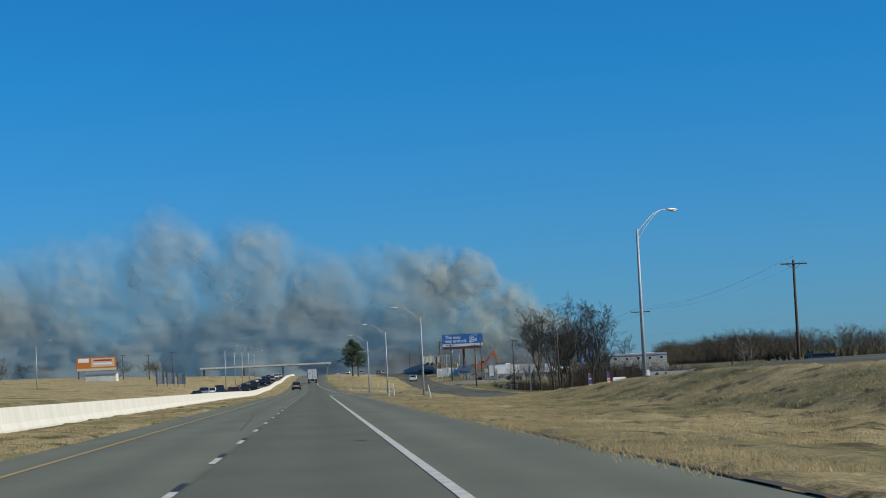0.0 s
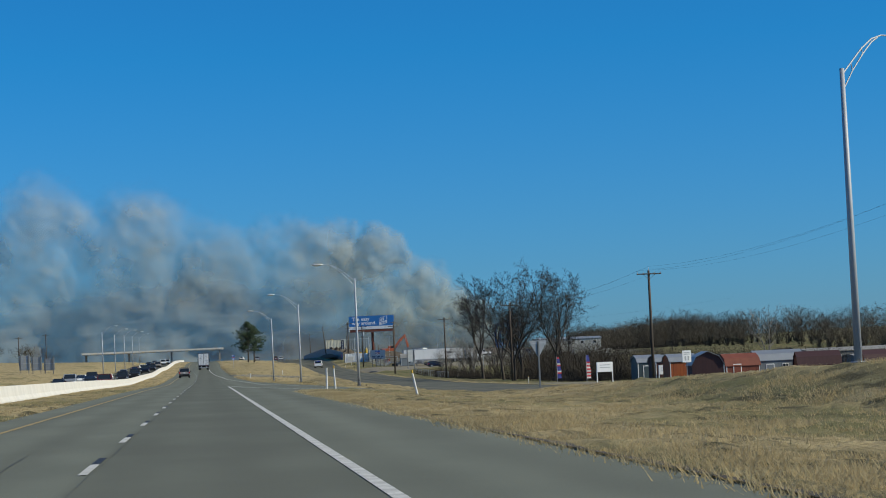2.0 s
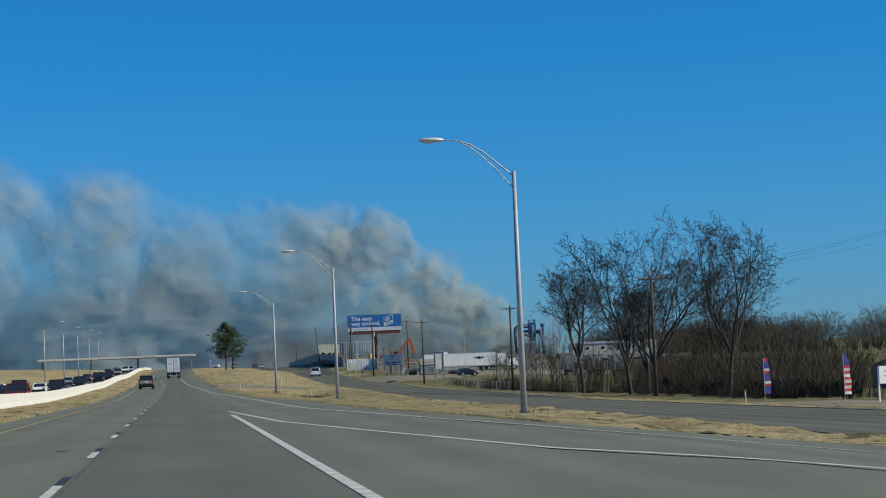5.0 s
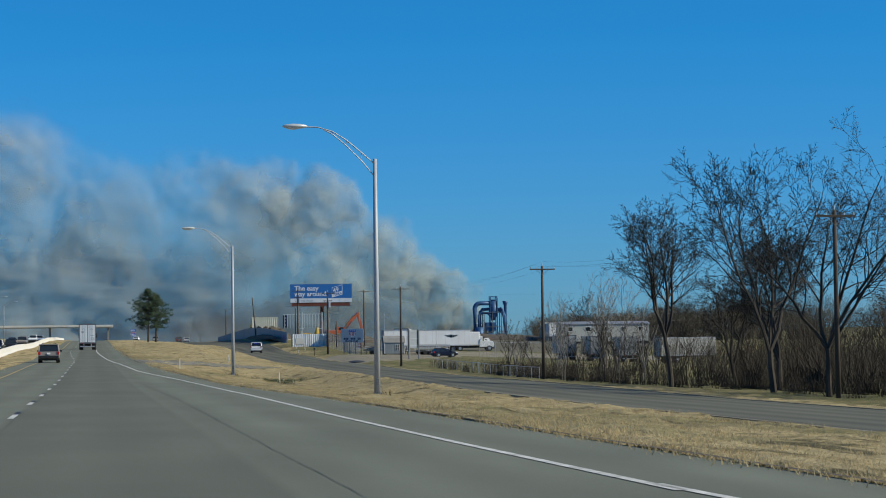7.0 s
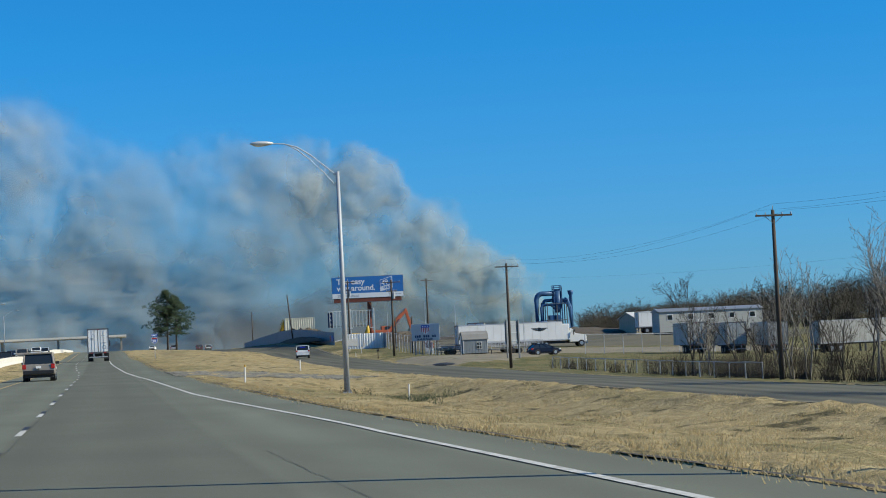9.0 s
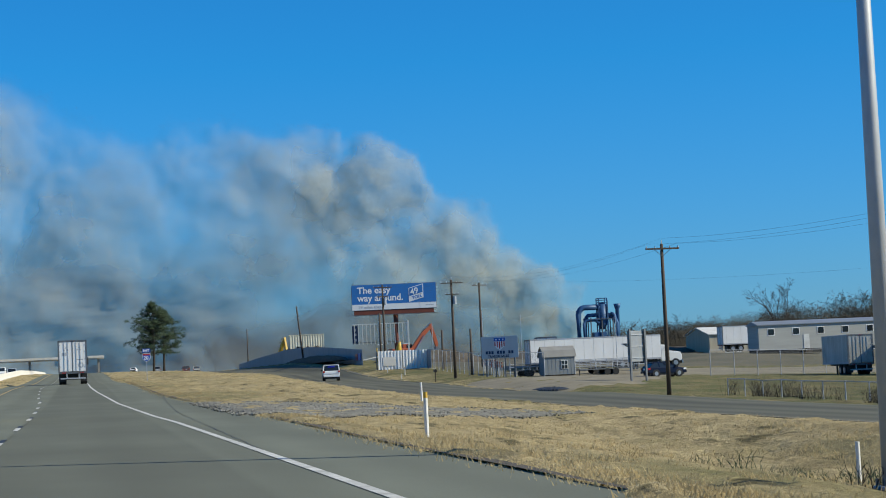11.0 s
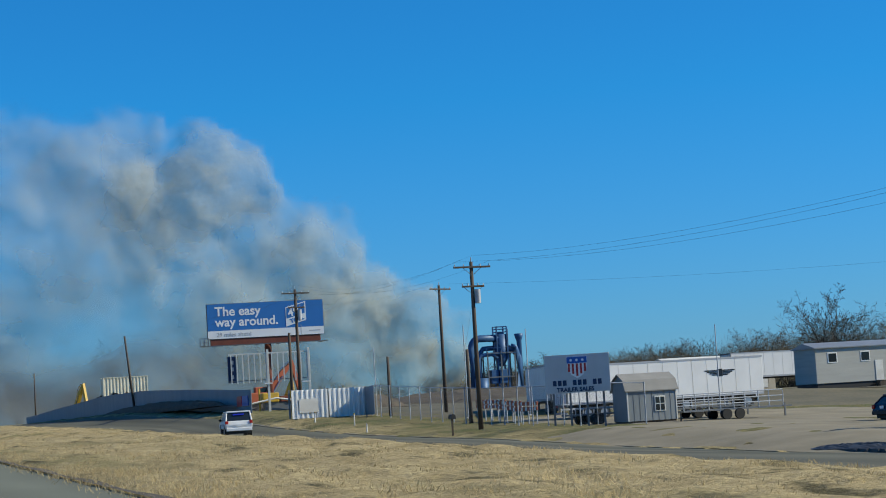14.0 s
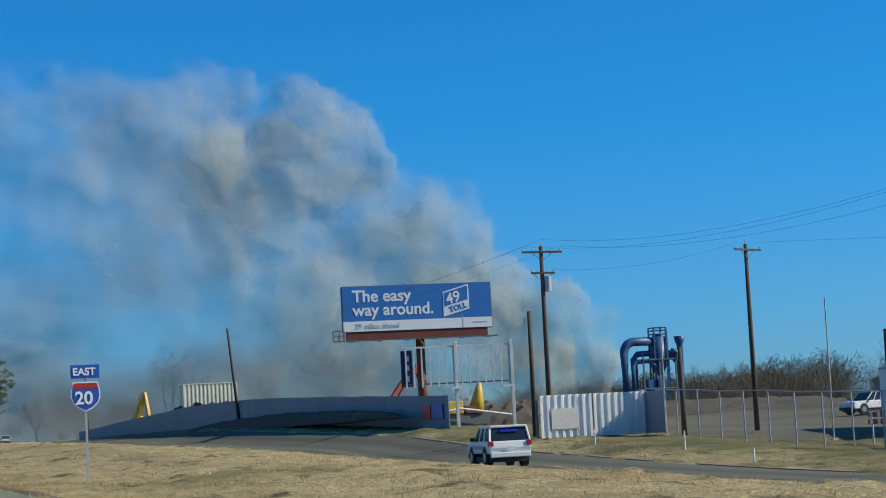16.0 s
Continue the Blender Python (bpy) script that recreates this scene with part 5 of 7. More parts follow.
def excavator(at, turn, mat, label):
    t = thing("excavator", label, "excavator", at, turn)
    t.scale = (1.25, 1.25, 1.25)
    for s in (-1, 1):
        bm = bmesh.new()
        prism(bm, [(-1.9, 0.3), (-1.6, 0.02), (1.6, 0.02), (1.9, 0.3), (1.9, 0.6), (1.6, 0.9), (-1.6, 0.9), (-1.9, 0.6)], s * 1.0 - 0.3, s * 1.0 + 0.3, bevel=0.04)
        part("track", bm, "black", t)
    part("undercarriage", box(bmesh.new(), -1.0, 1.0, -0.8, 0.8, 0.5, 1.05), "black", t)
    part("house", box(bmesh.new(), -2.3, 1.0, -1.35, 1.35, 1.05, 2.3, 0.1), mat, t)
    part("cab", box(bmesh.new(), -0.1, 1.4, 0.45, 1.35, 1.1, 3.0, 0.08), mat, t)
    part("cab_window", box(bmesh.new(), 0.5, 1.43, 0.42, 1.38, 1.75, 2.85, 0.03), "glass", t)
    part("counterweight", box(bmesh.new(), -2.7, -1.9, -1.3, 1.3, 1.1, 2.1, 0.12), "galv_dark", t)
    bm = bmesh.new()
    prism(bm, [(0.8, 1.4), (1.0, 2.2), (3.0, 4.8), (4.4, 5.9), (4.7, 5.6), (3.5, 4.3), (1.4, 1.4)], -0.28, 0.28, bevel=0.04)
    part("boom", bm, mat, t)
    bm = bmesh.new()
    prism(bm, [(4.2, 6.0), (4.6, 6.1), (5.5, 3.2), (5.5, 2.3), (5.15, 2.3), (4.3, 5.4)], -0.2, 0.2, bevel=0.03)
    part("stick", bm, mat, t)
    bm = bmesh.new()
    prism(bm, [(5.0, 2.4), (5.6, 2.4), (6.0, 1.6), (5.5, 1.0), (4.7, 1.2), (4.9, 1.7)], -0.5, 0.5, bevel=0.03)
    part("bucket", bm, "galv_dark", t)
    bm = bmesh.new()
    tube(bm, (1.4, -0.35, 1.5), (3.2, -0.35, 4.2), 0.09, seg=8)
    tube(bm, (2.9, -0.32, 5.0), (4.3, -0.32, 6.1), 0.08, seg=8)
    part("hydraulic_ram", bm, "chrome", t)
    return t


excavator(on(63.0, 744, 0.0), 5, "orange_steel", "orange-red excavator with a raised boom in the scrap yard")
excavator(on(47.6, 846, 0.0), 290, "machine_yellow", "yellow excavator boom rising behind the fence")


def hopper_machine():
    t = thing("hopper_machine", "small yellow hopper and conveyor behind the gate", "machine", on(47.2, 659, 0))
    bm = bmesh.new()
    path_tube(bm, [(0.6, 0, 0.9), (0.9, 0, 2.6), (1.0, 0, 3.3)], [0.7, 0.35, 0.15], 12)
    part("hopper", bm, "machine_yellow", t, smooth=True)
    part("frame", box(bmesh.new(), -2.2, 1.6, -0.5, 0.5, 0.0, 0.9, 0.05), "galv_dark", t)
    part("motor", box(bmesh.new(), -2.4, -0.6, -0.7, 0.7, 0.9, 1.9, 0.1), "machine_yellow", t)
    bm = bmesh.new()
    tube(bm, (-2.6, 0, 0.0), (-2.6, 0, 2.4), 0.1, seg=8)
    part("stand_pipe", bm, "machine_yellow", t)
    part("box", box(bmesh.new(), -0.4, 0.4, -0.6, 0.6, 0.9, 1.5, 0.04), "rust", t)
    bm = bmesh.new()
    path_tube(bm, [(-5.5, -1, 0.5), (-1.0, -1, 1.3), (3.5, -1, 0.6)], 0.1, 8)
    part("pipe", bm, "white_dirty", t)
    return t


hopper_machine()


def tank_machine():
    """Blue dust cyclone plant: ducts, cyclone, stack, tank and legs."""
    gz = ground_z(107, 761)
    t = thing("cyclone_plant", "blue steel shredder plant with curved ducts and a cyclone", "machine", (107.7, 761, gz))
    H = 14.7 - gz
    r = 0.6

    def duct(name, pts, rad, lab=""):
        bm = bmesh.new()
        path_tube(bm, pts, rad, 14)
        part(name, bm, "blue_steel", t, lab, smooth=True)
    arc = [(-4.6 + 1.5 * (1 - math.cos(a)), -0.3, H - 2.3 + 1.5 * math.sin(a)) for a in np.linspace(0, math.pi / 2, 7)]
    duct("duct", [(-4.6, -0.3, 2.5)] + arc + [(0.2, -0.3, H - 0.8)], r, "thick arched blue duct")
    duct("duct", [(-3.0, 0.4, 3.5), (-3.0, 0.4, H - 3.2), (-2.4, 0.4, H - 2.5), (0, 0.4, H - 2.4)], 0.42)
    arc2 = [(1.2 + 2.6 * math.sin(a), 0, H - 2.4 - 2.6 * (1 - math.cos(a))) for a in np.linspace(0, math.pi / 2, 7)]
    duct("duct", [(0.2, 0, H - 2.4)] + arc2 + [(3.8, 0, 1.5)], 0.5)
    bm = bmesh.new()
    path_tube(bm, [(0.6, 0, H - 5.5), (0.6, 0, H - 4.4), (0.6, 0, H - 0.2)], [0.45, 1.05, 1.05], 18)
    part("cyclone", bm, "blue_steel", t, smooth=True)
    bm = bmesh.new()
    path_tube(bm, [(4.1, 0.5, 2), (4.1, 0.5, H - 1.4), (4.1, 0.5, H - 0.9), (4.1, 0.5, H - 0.2)], [0.42, 0.42, 0.62, 0.78], 14)
    part("outlet_pipe", bm, "blue_steel", t, smooth=True)
    bm = bmesh.new()
    path_tube(bm, [(-3.6, -1.5, 0.6), (-3.6, -1.5, 5.0)], 1.15, 18)
    part("tank", bm, "blue_steel", t, "upright blue tank", smooth=True)
    bm = bmesh.new()
    for x in (-2.2, 0.2, 2.6):
        for y in (-1.2, 1.2):
            box(bm, x - 0.1, x + 0.1, y - 0.1, y + 0.1, 0, H - 3.0)
    for z in (2.5, 5.0, H - 3.4):
        for y in (-1.2, 1.2):
            box(bm, -2.3, 2.7, y - 0.08, y + 0.08, z, z + 0.18)
    part("support_frame", bm, "galv_dark", t)
    bm = bmesh.new()
    box(bm, -2.4, 2.8, -1.4, 1.4, H - 3.45, H - 3.38)
    for x in (-2.4, -1.1, 0.2, 1.5, 2.8):
        box(bm, x - 0.03, x + 0.03, -1.42, -1.36, H - 3.4, H - 2.4)
    box(bm, -2.4, 2.8, -1.42, -1.36, H - 2.45, H - 2.4)
    part("walkway", bm, "blue_steel", t)
    part("motor_house", box(bmesh.new(), -1.6, 1.2, -1.0, 1.0, 4.0, 6.3, 0.08), "blue_steel", t)
    bm = bmesh.new()
    tube(bm, (0.6, 0, H - 0.2), (0.6, 0, H + 0.15), 0.7, seg=16)
    part("cap", bm, "blue_steel", t)
    for z in (H + 0.15, H + 0.65, H + 1.05):
        bm = bmesh.new()
        for k in range(4):
            c = [(-0.3, -0.9), (1.5, -0.9), (1.5, 0.9), (-0.3, 0.9)]
            tube(bm, (*c[k], z), (*c[(k + 1) % 4], z), 0.06, seg=6)
        part("top_rail", bm, "blue_steel", t)
    for x in (-0.3, 1.5):
        for y in (-0.9, 0.9):
            part("tower_leg", box(bmesh.new(), x - 0.1, x + 0.1, y - 0.1, y + 0.1, 0, H + 1.05), "blue_steel", t)
    for k in range(5):
        z = 1.5 + k * (H - 3) / 5
        s = 1 if k % 2 else -1
        part("brace", tube(bmesh.new(), (0.6 - s * 0.9, -0.92, z), (0.6 + s * 0.9, -0.92, z + (H - 3) / 5), 0.05, seg=6), "blue_steel", t)
    duct("duct", [(-3.6, -0.9, 3.0), (-3.6, -0.9, H - 4.2), (-3.2, -0.9, H - 3.6), (-1.2, -0.9, H - 3.5), (-0.4, -0.9, H - 4.2)], 0.34)
    duct("duct", [(2.3, -0.6, H - 2.2), (3.0, -0.6, H - 2.4), (3.3, -0.6, H - 3.4), (3.3, -0.6, 3.2), (2.2, -0.6, 2.2)], 0.38, "blue elbow duct")
    duct("feed_pipe", [(-2.2, -1.3, 2.2), (-0.6, -1.3, 3.2), (1.4, -1.3, 2.4), (2.6, -1.2, 1.0)], 0.32)
    part("ladder", box(bmesh.new(), 1.62, 1.68, -1.0, -0.5, 0.2, H + 0.6), "galv_dark", t)
    part("fan_housing", tube(bmesh.new(), (2.0, -1.5, 2.0), (2.0, -0.9, 2.0), 1.15, seg=18), "blue_steel", t, "round blue fan housing")
    part("control_box", box(bmesh.new(), -1.9, -0.9, -2.0, -1.4, 0, 3.0, 0.04), "blue_steel", t)
    bm = bmesh.new()
    path_tube(bm, [(-5.0, -1.2, 1.8), (-6.4, -1.0, 2.6), (-7.4, -1.0, 1.6)], 0.35, 10)
    part("side_pipe", bm, "galv_dark", t, smooth=True)
    bm = bmesh.new()
    path_tube(bm, [(3.8, 0, 1.5), (6.0, 0, 2.5), (8.5, 0.5, 1.2)], 0.4, 12)
    part("discharge_chute", bm, "galv_dark", t, smooth=True)
    return t


tank_machine()


def chain_fence(a, b, posts, h=2.7, label="galvanised chain-link yard fence"):
    t = thing("chain_link_fence", label, "fence")
    bmw = bmesh.new()
    P = []
    for i in range(posts + 1):
        f = i / posts
        x, y = a[0] + (b[0] - a[0]) * f, a[1] + (b[1] - a[1]) * f
        z = ground_z(x, y)
        P.append(Vector((x, y, z)))
        bm = bmesh.new()
        tube(bm, (x, y, z - 0.2), (x, y, z + h), 0.045, seg=8)
        part("post", bm, "galv", t)
    for p, q in zip(P, P[1:]):
        bm = bmesh.new()
        tube(bm, p + Vector((0, 0, h - 0.04)), q + Vector((0, 0, h - 0.04)), 0.032, seg=6)
        part("top_rail", bm, "galv", t)
        n = int((q - p).length / 0.16)
        for i in range(-int(h / 0.16), n):
            for s in (1, -1):
                f0, f1 = (i / n), ((i + h / 0.16) / n)
                z0, z1 = (0.05, h - 0.06) if s > 0 else (h - 0.06, 0.05)
                c0, c1 = max(f0, 0), min(f1, 1)
                if c1 <= c0:
                    continue
                za, zb = z0 + (z1 - z0) * (c0 - f0) / (f1 - f0), z0 + (z1 - z0) * (c1 - f0) / (f1 - f0)
                A, B = p.lerp(q, c0) + Vector((0, 0, za)), p.lerp(q, c1) + Vector((0, 0, zb))
                d = Vector((0, 0, 0.005))
                v = [bmw.verts.new(k) for k in (A - d, B - d, B + d, A + d)]
                bmw.faces.new(v)
    part("wire_mesh", bmw, "galv_dark", t)
    return t


chain_fence((45.7, 618.8), (45.4, 566.5), 18)
chain_fence((45.4, 566.5), (48.4, 566.0), 1)
chain_fence((63.5, 556.0), (90.0, 566.0), 9)
chain_fence((44.5, 430.0), (45.5, 498.0), 18, 1.2, "low wire fence along the overgrown verge")

# ---- trailer dealer ----
box_trailer((52.3, 590.4, ground_z(60, 589) + 0.05), 0, 16.1, "long white box semi-trailer parked in the dealer's yard", side_mark=True)
box_trailer((57.7, 603.0, ground_z(57, 603) + 0.05), 78, 13.7, "white box trailer parked with its doors to the road")
box_trailer((99.5, 659.0, ground_z(104, 659) + 0.3), 0, 14.6, "white box trailer parked behind the mobile offices")
tractor((71.5, 607.0, ground_z(74, 606) + 0.05), 0, "white highway tractor unit parked in the yard")


def dealer_sign():
    gz = ground_z(43, 563.5)
    t = thing("dealer_sign", "weathered grey dealer sign board with a striped shield on posts", "sign", (43.2, 563.9, gz), -20)
    w, z0, z1 = 1.95, 2.05, 4.35
    board = part("board", box(bmesh.new(), -w, w, -0.04, 0.04, z0, z1, 0.01), "sign_grey", t)
    bm = bmesh.new()
    prism(bm, [(-0.62, 4.22), (0.62, 4.22), (0.58, 3.55), (0.35, 3.12), (0, 2.9), (-0.35, 3.12), (-0.58, 3.55)], -0.055, -0.043)
    shield = part("shield", bm, "sign_white", board, "red, white and blue shield")
    part("shield_top", box(bmesh.new(), -0.6, 0.6, -0.07, -0.057, 3.82, 4.2), "sign_blue", board)
    for i, x in enumerate((-0.48, -0.24, 0.0, 0.24, 0.48)):
        part("stripe", box(bmesh.new(), x - 0.06, x + 0.06, -0.07, -0.057, 3.05 + abs(x) * 0.55, 3.8), "sign_red", board)
    for x in (-0.35, 0, 0.35):
        bm = bmesh.new()
        bmesh.ops.create_circle(bm, cap_ends=True, radius=0.09, segments=5, matrix=Matrix.Translation((x, -0.073, 4.0)) @ Matrix.Rotation(radians(90), 4, "X"))
        part("star", bm, "sign_white", board)
    for i in range(10):
        if i not in (3, 7):
            part("number_bar", box(bmesh.new(), -1.5 + i * 0.3, -1.28 + i * 0.3, -0.055, -0.042, 2.5, 2.82), "navy_panel", board)
    letters("TRAILER SALES", 0.34, "navy_panel", board, (-1.28, -0.056, 2.14), bold=0.012)
    for x in (-1.5, -0.5, 0.5, 1.5):
        part("post", box(bmesh.new(), x - 0.06, x + 0.06, 0.045, 0.16, -0.3, z1 - 0.1), "galv_dark", t)
    return t


dealer_sign()


def barn_shed(at, turn, l, w, eave, ridge, wall, roof, label, window=True, door=False, arch=False, trim="white", group="portable sheds"):
    """Long side along +x facing -y; gambrel or arched roof."""
    t = thing("storage_shed", label, "shed", at, turn, group)
    part("skid", box(bmesh.new(), 0.05, l - 0.05, 0.1, w - 0.1, 0, 0.14), "pole", t)
    if arch:
        prof = [(w / 2 - w / 2 * math.cos(a), eave + (ridge - eave) * math.sin(a)) for a in np.linspace(0, math.pi, 11)]
    else:
        prof = [(0, eave), (w * 0.14, eave + (ridge - eave) * 0.62), (w / 2, ridge), (w * 0.86, eave + (ridge - eave) * 0.62), (w, eave)]
    bm = bmesh.new()
    prism(bm, [(0.0, 0.12)] + prof + [(w, 0.12)], 0, l, axis="x")
    walls = part("wall_shell", bm, wall, t)
    bm = bmesh.new()
    out = [(a + (0.1 if a > w / 2 else -0.1 if a < w / 2 else 0) * (1 if z == eave else 0.4), z + 0.05) for a, z in prof]
    lo = [(a, z - 0.07) for a, z in out]
    prism(bm, out + lo[::-1], -0.15, l + 0.15, axis="x")
    part("roof", bm, roof, t)
    bm = bmesh.new()
    k = int(l / 0.4)
    for i in range(k + 1):
        x = min(l - 0.02, i * l / k)
        box(bm, x, x + 0.03, -0.018, 0.0, 0.14, eave - 0.05)
    part("batten", bm, wall, t)
    for x in (-0.02, l - 0.06):
        part("corner_trim", box(bmesh.new(), x, x + 0.08, -0.03, 0.05, 0.12, eave), trim, t)
    if window:
        x = l * 0.55
        win = part("window", box(bmesh.new(), x, x + 0.75, -0.05, 0.02, eave - 1.35, eave - 0.35, 0.01), trim, t)
        for a in (0.06, 0.41):
            for b in (0.06, 0.52):
                part("pane", box(bmesh.new(), x + a, x + a + 0.28, -0.06, -0.03, eave - 1.35 + b, eave - 1.35 + b + 0.4), "glass", win)
    if door:
        x = l * 0.2
        d = part("door", box(bmesh.new(), x, x + 1.0, -0.05, 0.0, 0.15, 1.95, 0.01), trim, t)
        part("door_panel", box(bmesh.new(), x + 0.1, x + 0.9, -0.06, -0.04, 0.3, 1.85), wall, d)
    return t


barn_shed((49.9, 572.3, ground_z(50.5, 573) + 0.06), 0, 3.5, 2.4, 2.05, 3.2, "shed_grey", "shed_roof", "small grey wooden barn shed with a gambrel roof", trim="white_dirty")


def rail_trailer(at, turn, l, label, h=1.8):
    """Low livestock or equipment trailer of pipe rails."""
    t = thing("utility_trailer", label, "trailer", at, turn, "open trailers")
    part("deck", box(bmesh.new(), 0, l, -0.9, 0.9, 0.62, 0.74), "galv_dark", t)
    for y in (-0.9, 0.9):
        for z in (1.05, 1.4, h):
            bm = bmesh.new()
            tube(bm, (0, y, z), (l, y, z), 0.035, seg=6)
            part("rail", bm, "galv", t)
        for i in range(5):
            x = i * l / 4
            bm = bmesh.new()
            tube(bm, (x, y, 0.7), (x, y, h), 0.035, seg=6)
            part("upright", bm, "galv", t)
    for x in (l * 0.42, l * 0.55):
        for y in (-0.95, 0.95):
            bm = bmesh.new()
            tube(bm, (x, y - 0.1, 0.36), (x, y + 0.1, 0.36), 0.36, seg=16)
            part("tyre", bm, "tyre", t)
    part("jack", box(bmesh.new(), l + 0.6, l + 0.7, -0.05, 0.05, 0.0, 0.9), "galv_dark", t)
    part("drawbar", box(bmesh.new(), l, l + 1.2, -0.06, 0.06, 0.62, 0.72), "galv_dark", t)
    part("prop", box(bmesh.new(), 0.2, 0.3, -0.05, 0.05, 0.0, 0.62), "galv_dark", t)
    return t


rail_trailer((53.9, 573.4, ground_z(57, 573) + 0.06), 4, 7.6, "pipe-railed equipment trailer beside the shed")
rail_trailer((54.2, 577.4, ground_z(57, 577) + 0.06), 3, 6.4, "second pipe-railed trailer behind the first", 1.5)
rail_trailer((47.0, 575.5, ground_z(48, 576) + 0.06), 10, 3.4, "short open trailer behind the dealer sign", 1.1)


def mobile_office(at, turn, l, w, h, label, wall="house_grey", n=4, roof="roof_metal"):
    t = thing("mobile_office", label, "mobile home", at, turn, "mobile offices")
    part("wall_shell", box(bmesh.new(), 0, l, 0, w, 0.55, h, 0.03), wall, t)
    bm = bmesh.new()
    prism(bm, [(-0.2, h), (w / 2, h + 0.55), (w + 0.2, h), (w + 0.2, h - 0.1), (-0.2, h - 0.1)], -0.2, l + 0.2, axis="x")
    part("roof", bm, roof, t)
    part("skirting", box(bmesh.new(), 0.1, l - 0.1, 0.1, w - 0.1, 0, 0.56), "black", t)
    for i in range(n):
        x = l * (i + 0.5) / n - 0.5
        win = part("window", box(bmesh.new(), x, x + 1.1, -0.04, 0.05, h - 1.6, h - 0.55, 0.01), "white", t)
        part("pane", box(bmesh.new(), x + 0.1, x + 1.0, -0.055, -0.03, h - 1.5, h - 0.65), "glass", win)
    d = part("door", box(bmesh.new(), l * 0.36, l * 0.36 + 0.9, -0.05, 0.02, 0.6, 2.65, 0.01), "white_dirty", t)
    part("step", box(bmesh.new(), l * 0.36 - 0.1, l * 0.36 + 1.0, -0.9, -0.05, 0, 0.5), "pole", t)
    return t


mobile_office((95.8, 631.0, ground_z(100, 632) + 0.1), 1, 19.0, 4.4, 4.2, "long grey mobile office with dark windows", n=5)
for x, y, turn, l, lab in ((77.0, 549.0, 86, 8.5, "weathered white box trailer in a row, rear doors to the road"), (80.6, 543.5, 86, 8.5, "weathered white box trailer in a row, rear doors to the road"),
                           (84.4, 538.5, 86, 8.5, "weathered white box trailer in a row, rear doors to the road"), (88.0, 535.0, 6, 9.5, "dirty white box trailer standing side-on behind the saplings")):
    box_trailer((x, y, ground_z(x, y) + 0.02), turn, l, lab, "trailer_worn")


def barricades():
    """A row of orange and white striped traffic barricades."""
    for i in range(7):
        f = i / 6
        x, y = 49.2 - 2.2 * f, 599 - 16 * f
        t = thing("barricade", "orange and white striped traffic barricade behind the fence", "barricade", on(x, y, 0.06), -72, "barricades behind the yard fence")
        for z in (0.95, 1.3):
            b = part("board", box(bmesh.new(), -1.0, 1.0, -0.03, 0.03, z, z + 0.26), "orange_steel", t)
            for q in range(4):
                part("stripe", box(bmesh.new(), -0.85 + q * 0.5, -0.68 + q * 0.5, -0.04, -0.031, z + 0.01, z + 0.25), "sign_white", b)
        for x0 in (-0.8, 0.8):
            part("leg", box(bmesh.new(), x0 - 0.04, x0 + 0.04, 0.035, 0.09, 0, 1.6), "galv", t)


barricades()


def whip_pole(x, y, h):
    t = thing("pole", "thin pale steel pole standing in the yard", "pole", on(x, y, 0), 0, "thin poles in the yard")
    part("shaft", tube(bmesh.new(), (0, 0, -0.1), (0, 0, h), 0.05, 0.035, seg=8), "galv", t)
    part("foot", box(bmesh.new(), -0.15, 0.15, -0.15, 0.15, 0, 0.08, 0.01), "concrete", t)


whip_pole(50.2, 606, 7.6)
whip_pole(54.5, 603, 7.0)
whip_pole(45.9, 618.0, 6.0)
whip_pole(60.5, 580.5, 6.6)


def hall(at, turn, l, w, h, ridge, wall, roof, label, doors=2, category="building"):
    t = thing("warehouse", label, category, at, turn, "sheds and halls")
    bm = bmesh.new()
    prism(bm, [(0, -0.4), (0, h), (w / 2, ridge - 0.02), (w, h), (w, -0.4)], 0, l, axis="x")
    part("wall_shell", bm, wall, t)
    bm = bmesh.new()
    prism(bm, [(-0.3, h - 0.02), (w / 2, ridge + 0.1), (w + 0.3, h - 0.02), (w + 0.3, h - 0.14), (w / 2, ridge - 0.02), (-0.3, h - 0.14)], -0.3, l + 0.3, axis="x")
    part("roof", bm, roof, t)
    for i in range(doors):
        x = l * (i + 0.4) / doors
        part("door", box(bmesh.new(), x, x + 3.0, -0.05, 0.03, 0, h * 0.75, 0.02), "white_dirty", t)
    bm = bmesh.new()
    k = int(l / 1.0)
    for i in range(k):
        box(bm, i * l / k, i * l / k + 0.06, -0.025, 0, 0, h - 0.15)
    part("sheet_rib", bm, wall, t)
    return t


hall((108, 690, ground_z(112, 695)), 2, 14, 12, 3.4, 4.6, "tan_wall", "white_dirty", "tan steel warehouse with a pale roof behind the yard", 2)
hall((130, 480, ground_z(140, 482)), 10, 22, 12, 3.6, 4.2, "galv_dark", "shed_roof", "low grey hall with a white roof behind the trees")
hall((112, 395, ground_z(120, 397)), 5, 18, 10, 3.2, 3.7, "galv_dark", "shed_roof", "low dark hall with a pale flat roof behind the sheds")
hall((96, 420, ground_z(100, 421)), 12, 12, 9, 3.2, 4.0, "galv_dark", "shed_roof", "small grey hall beyond the trees", 1)
hall((150, 420, ground_z(155, 421)), 0, 9, 9, 3.2, 4.0, "white_dirty", "white_dirty", "white low hall before the woods", 2)


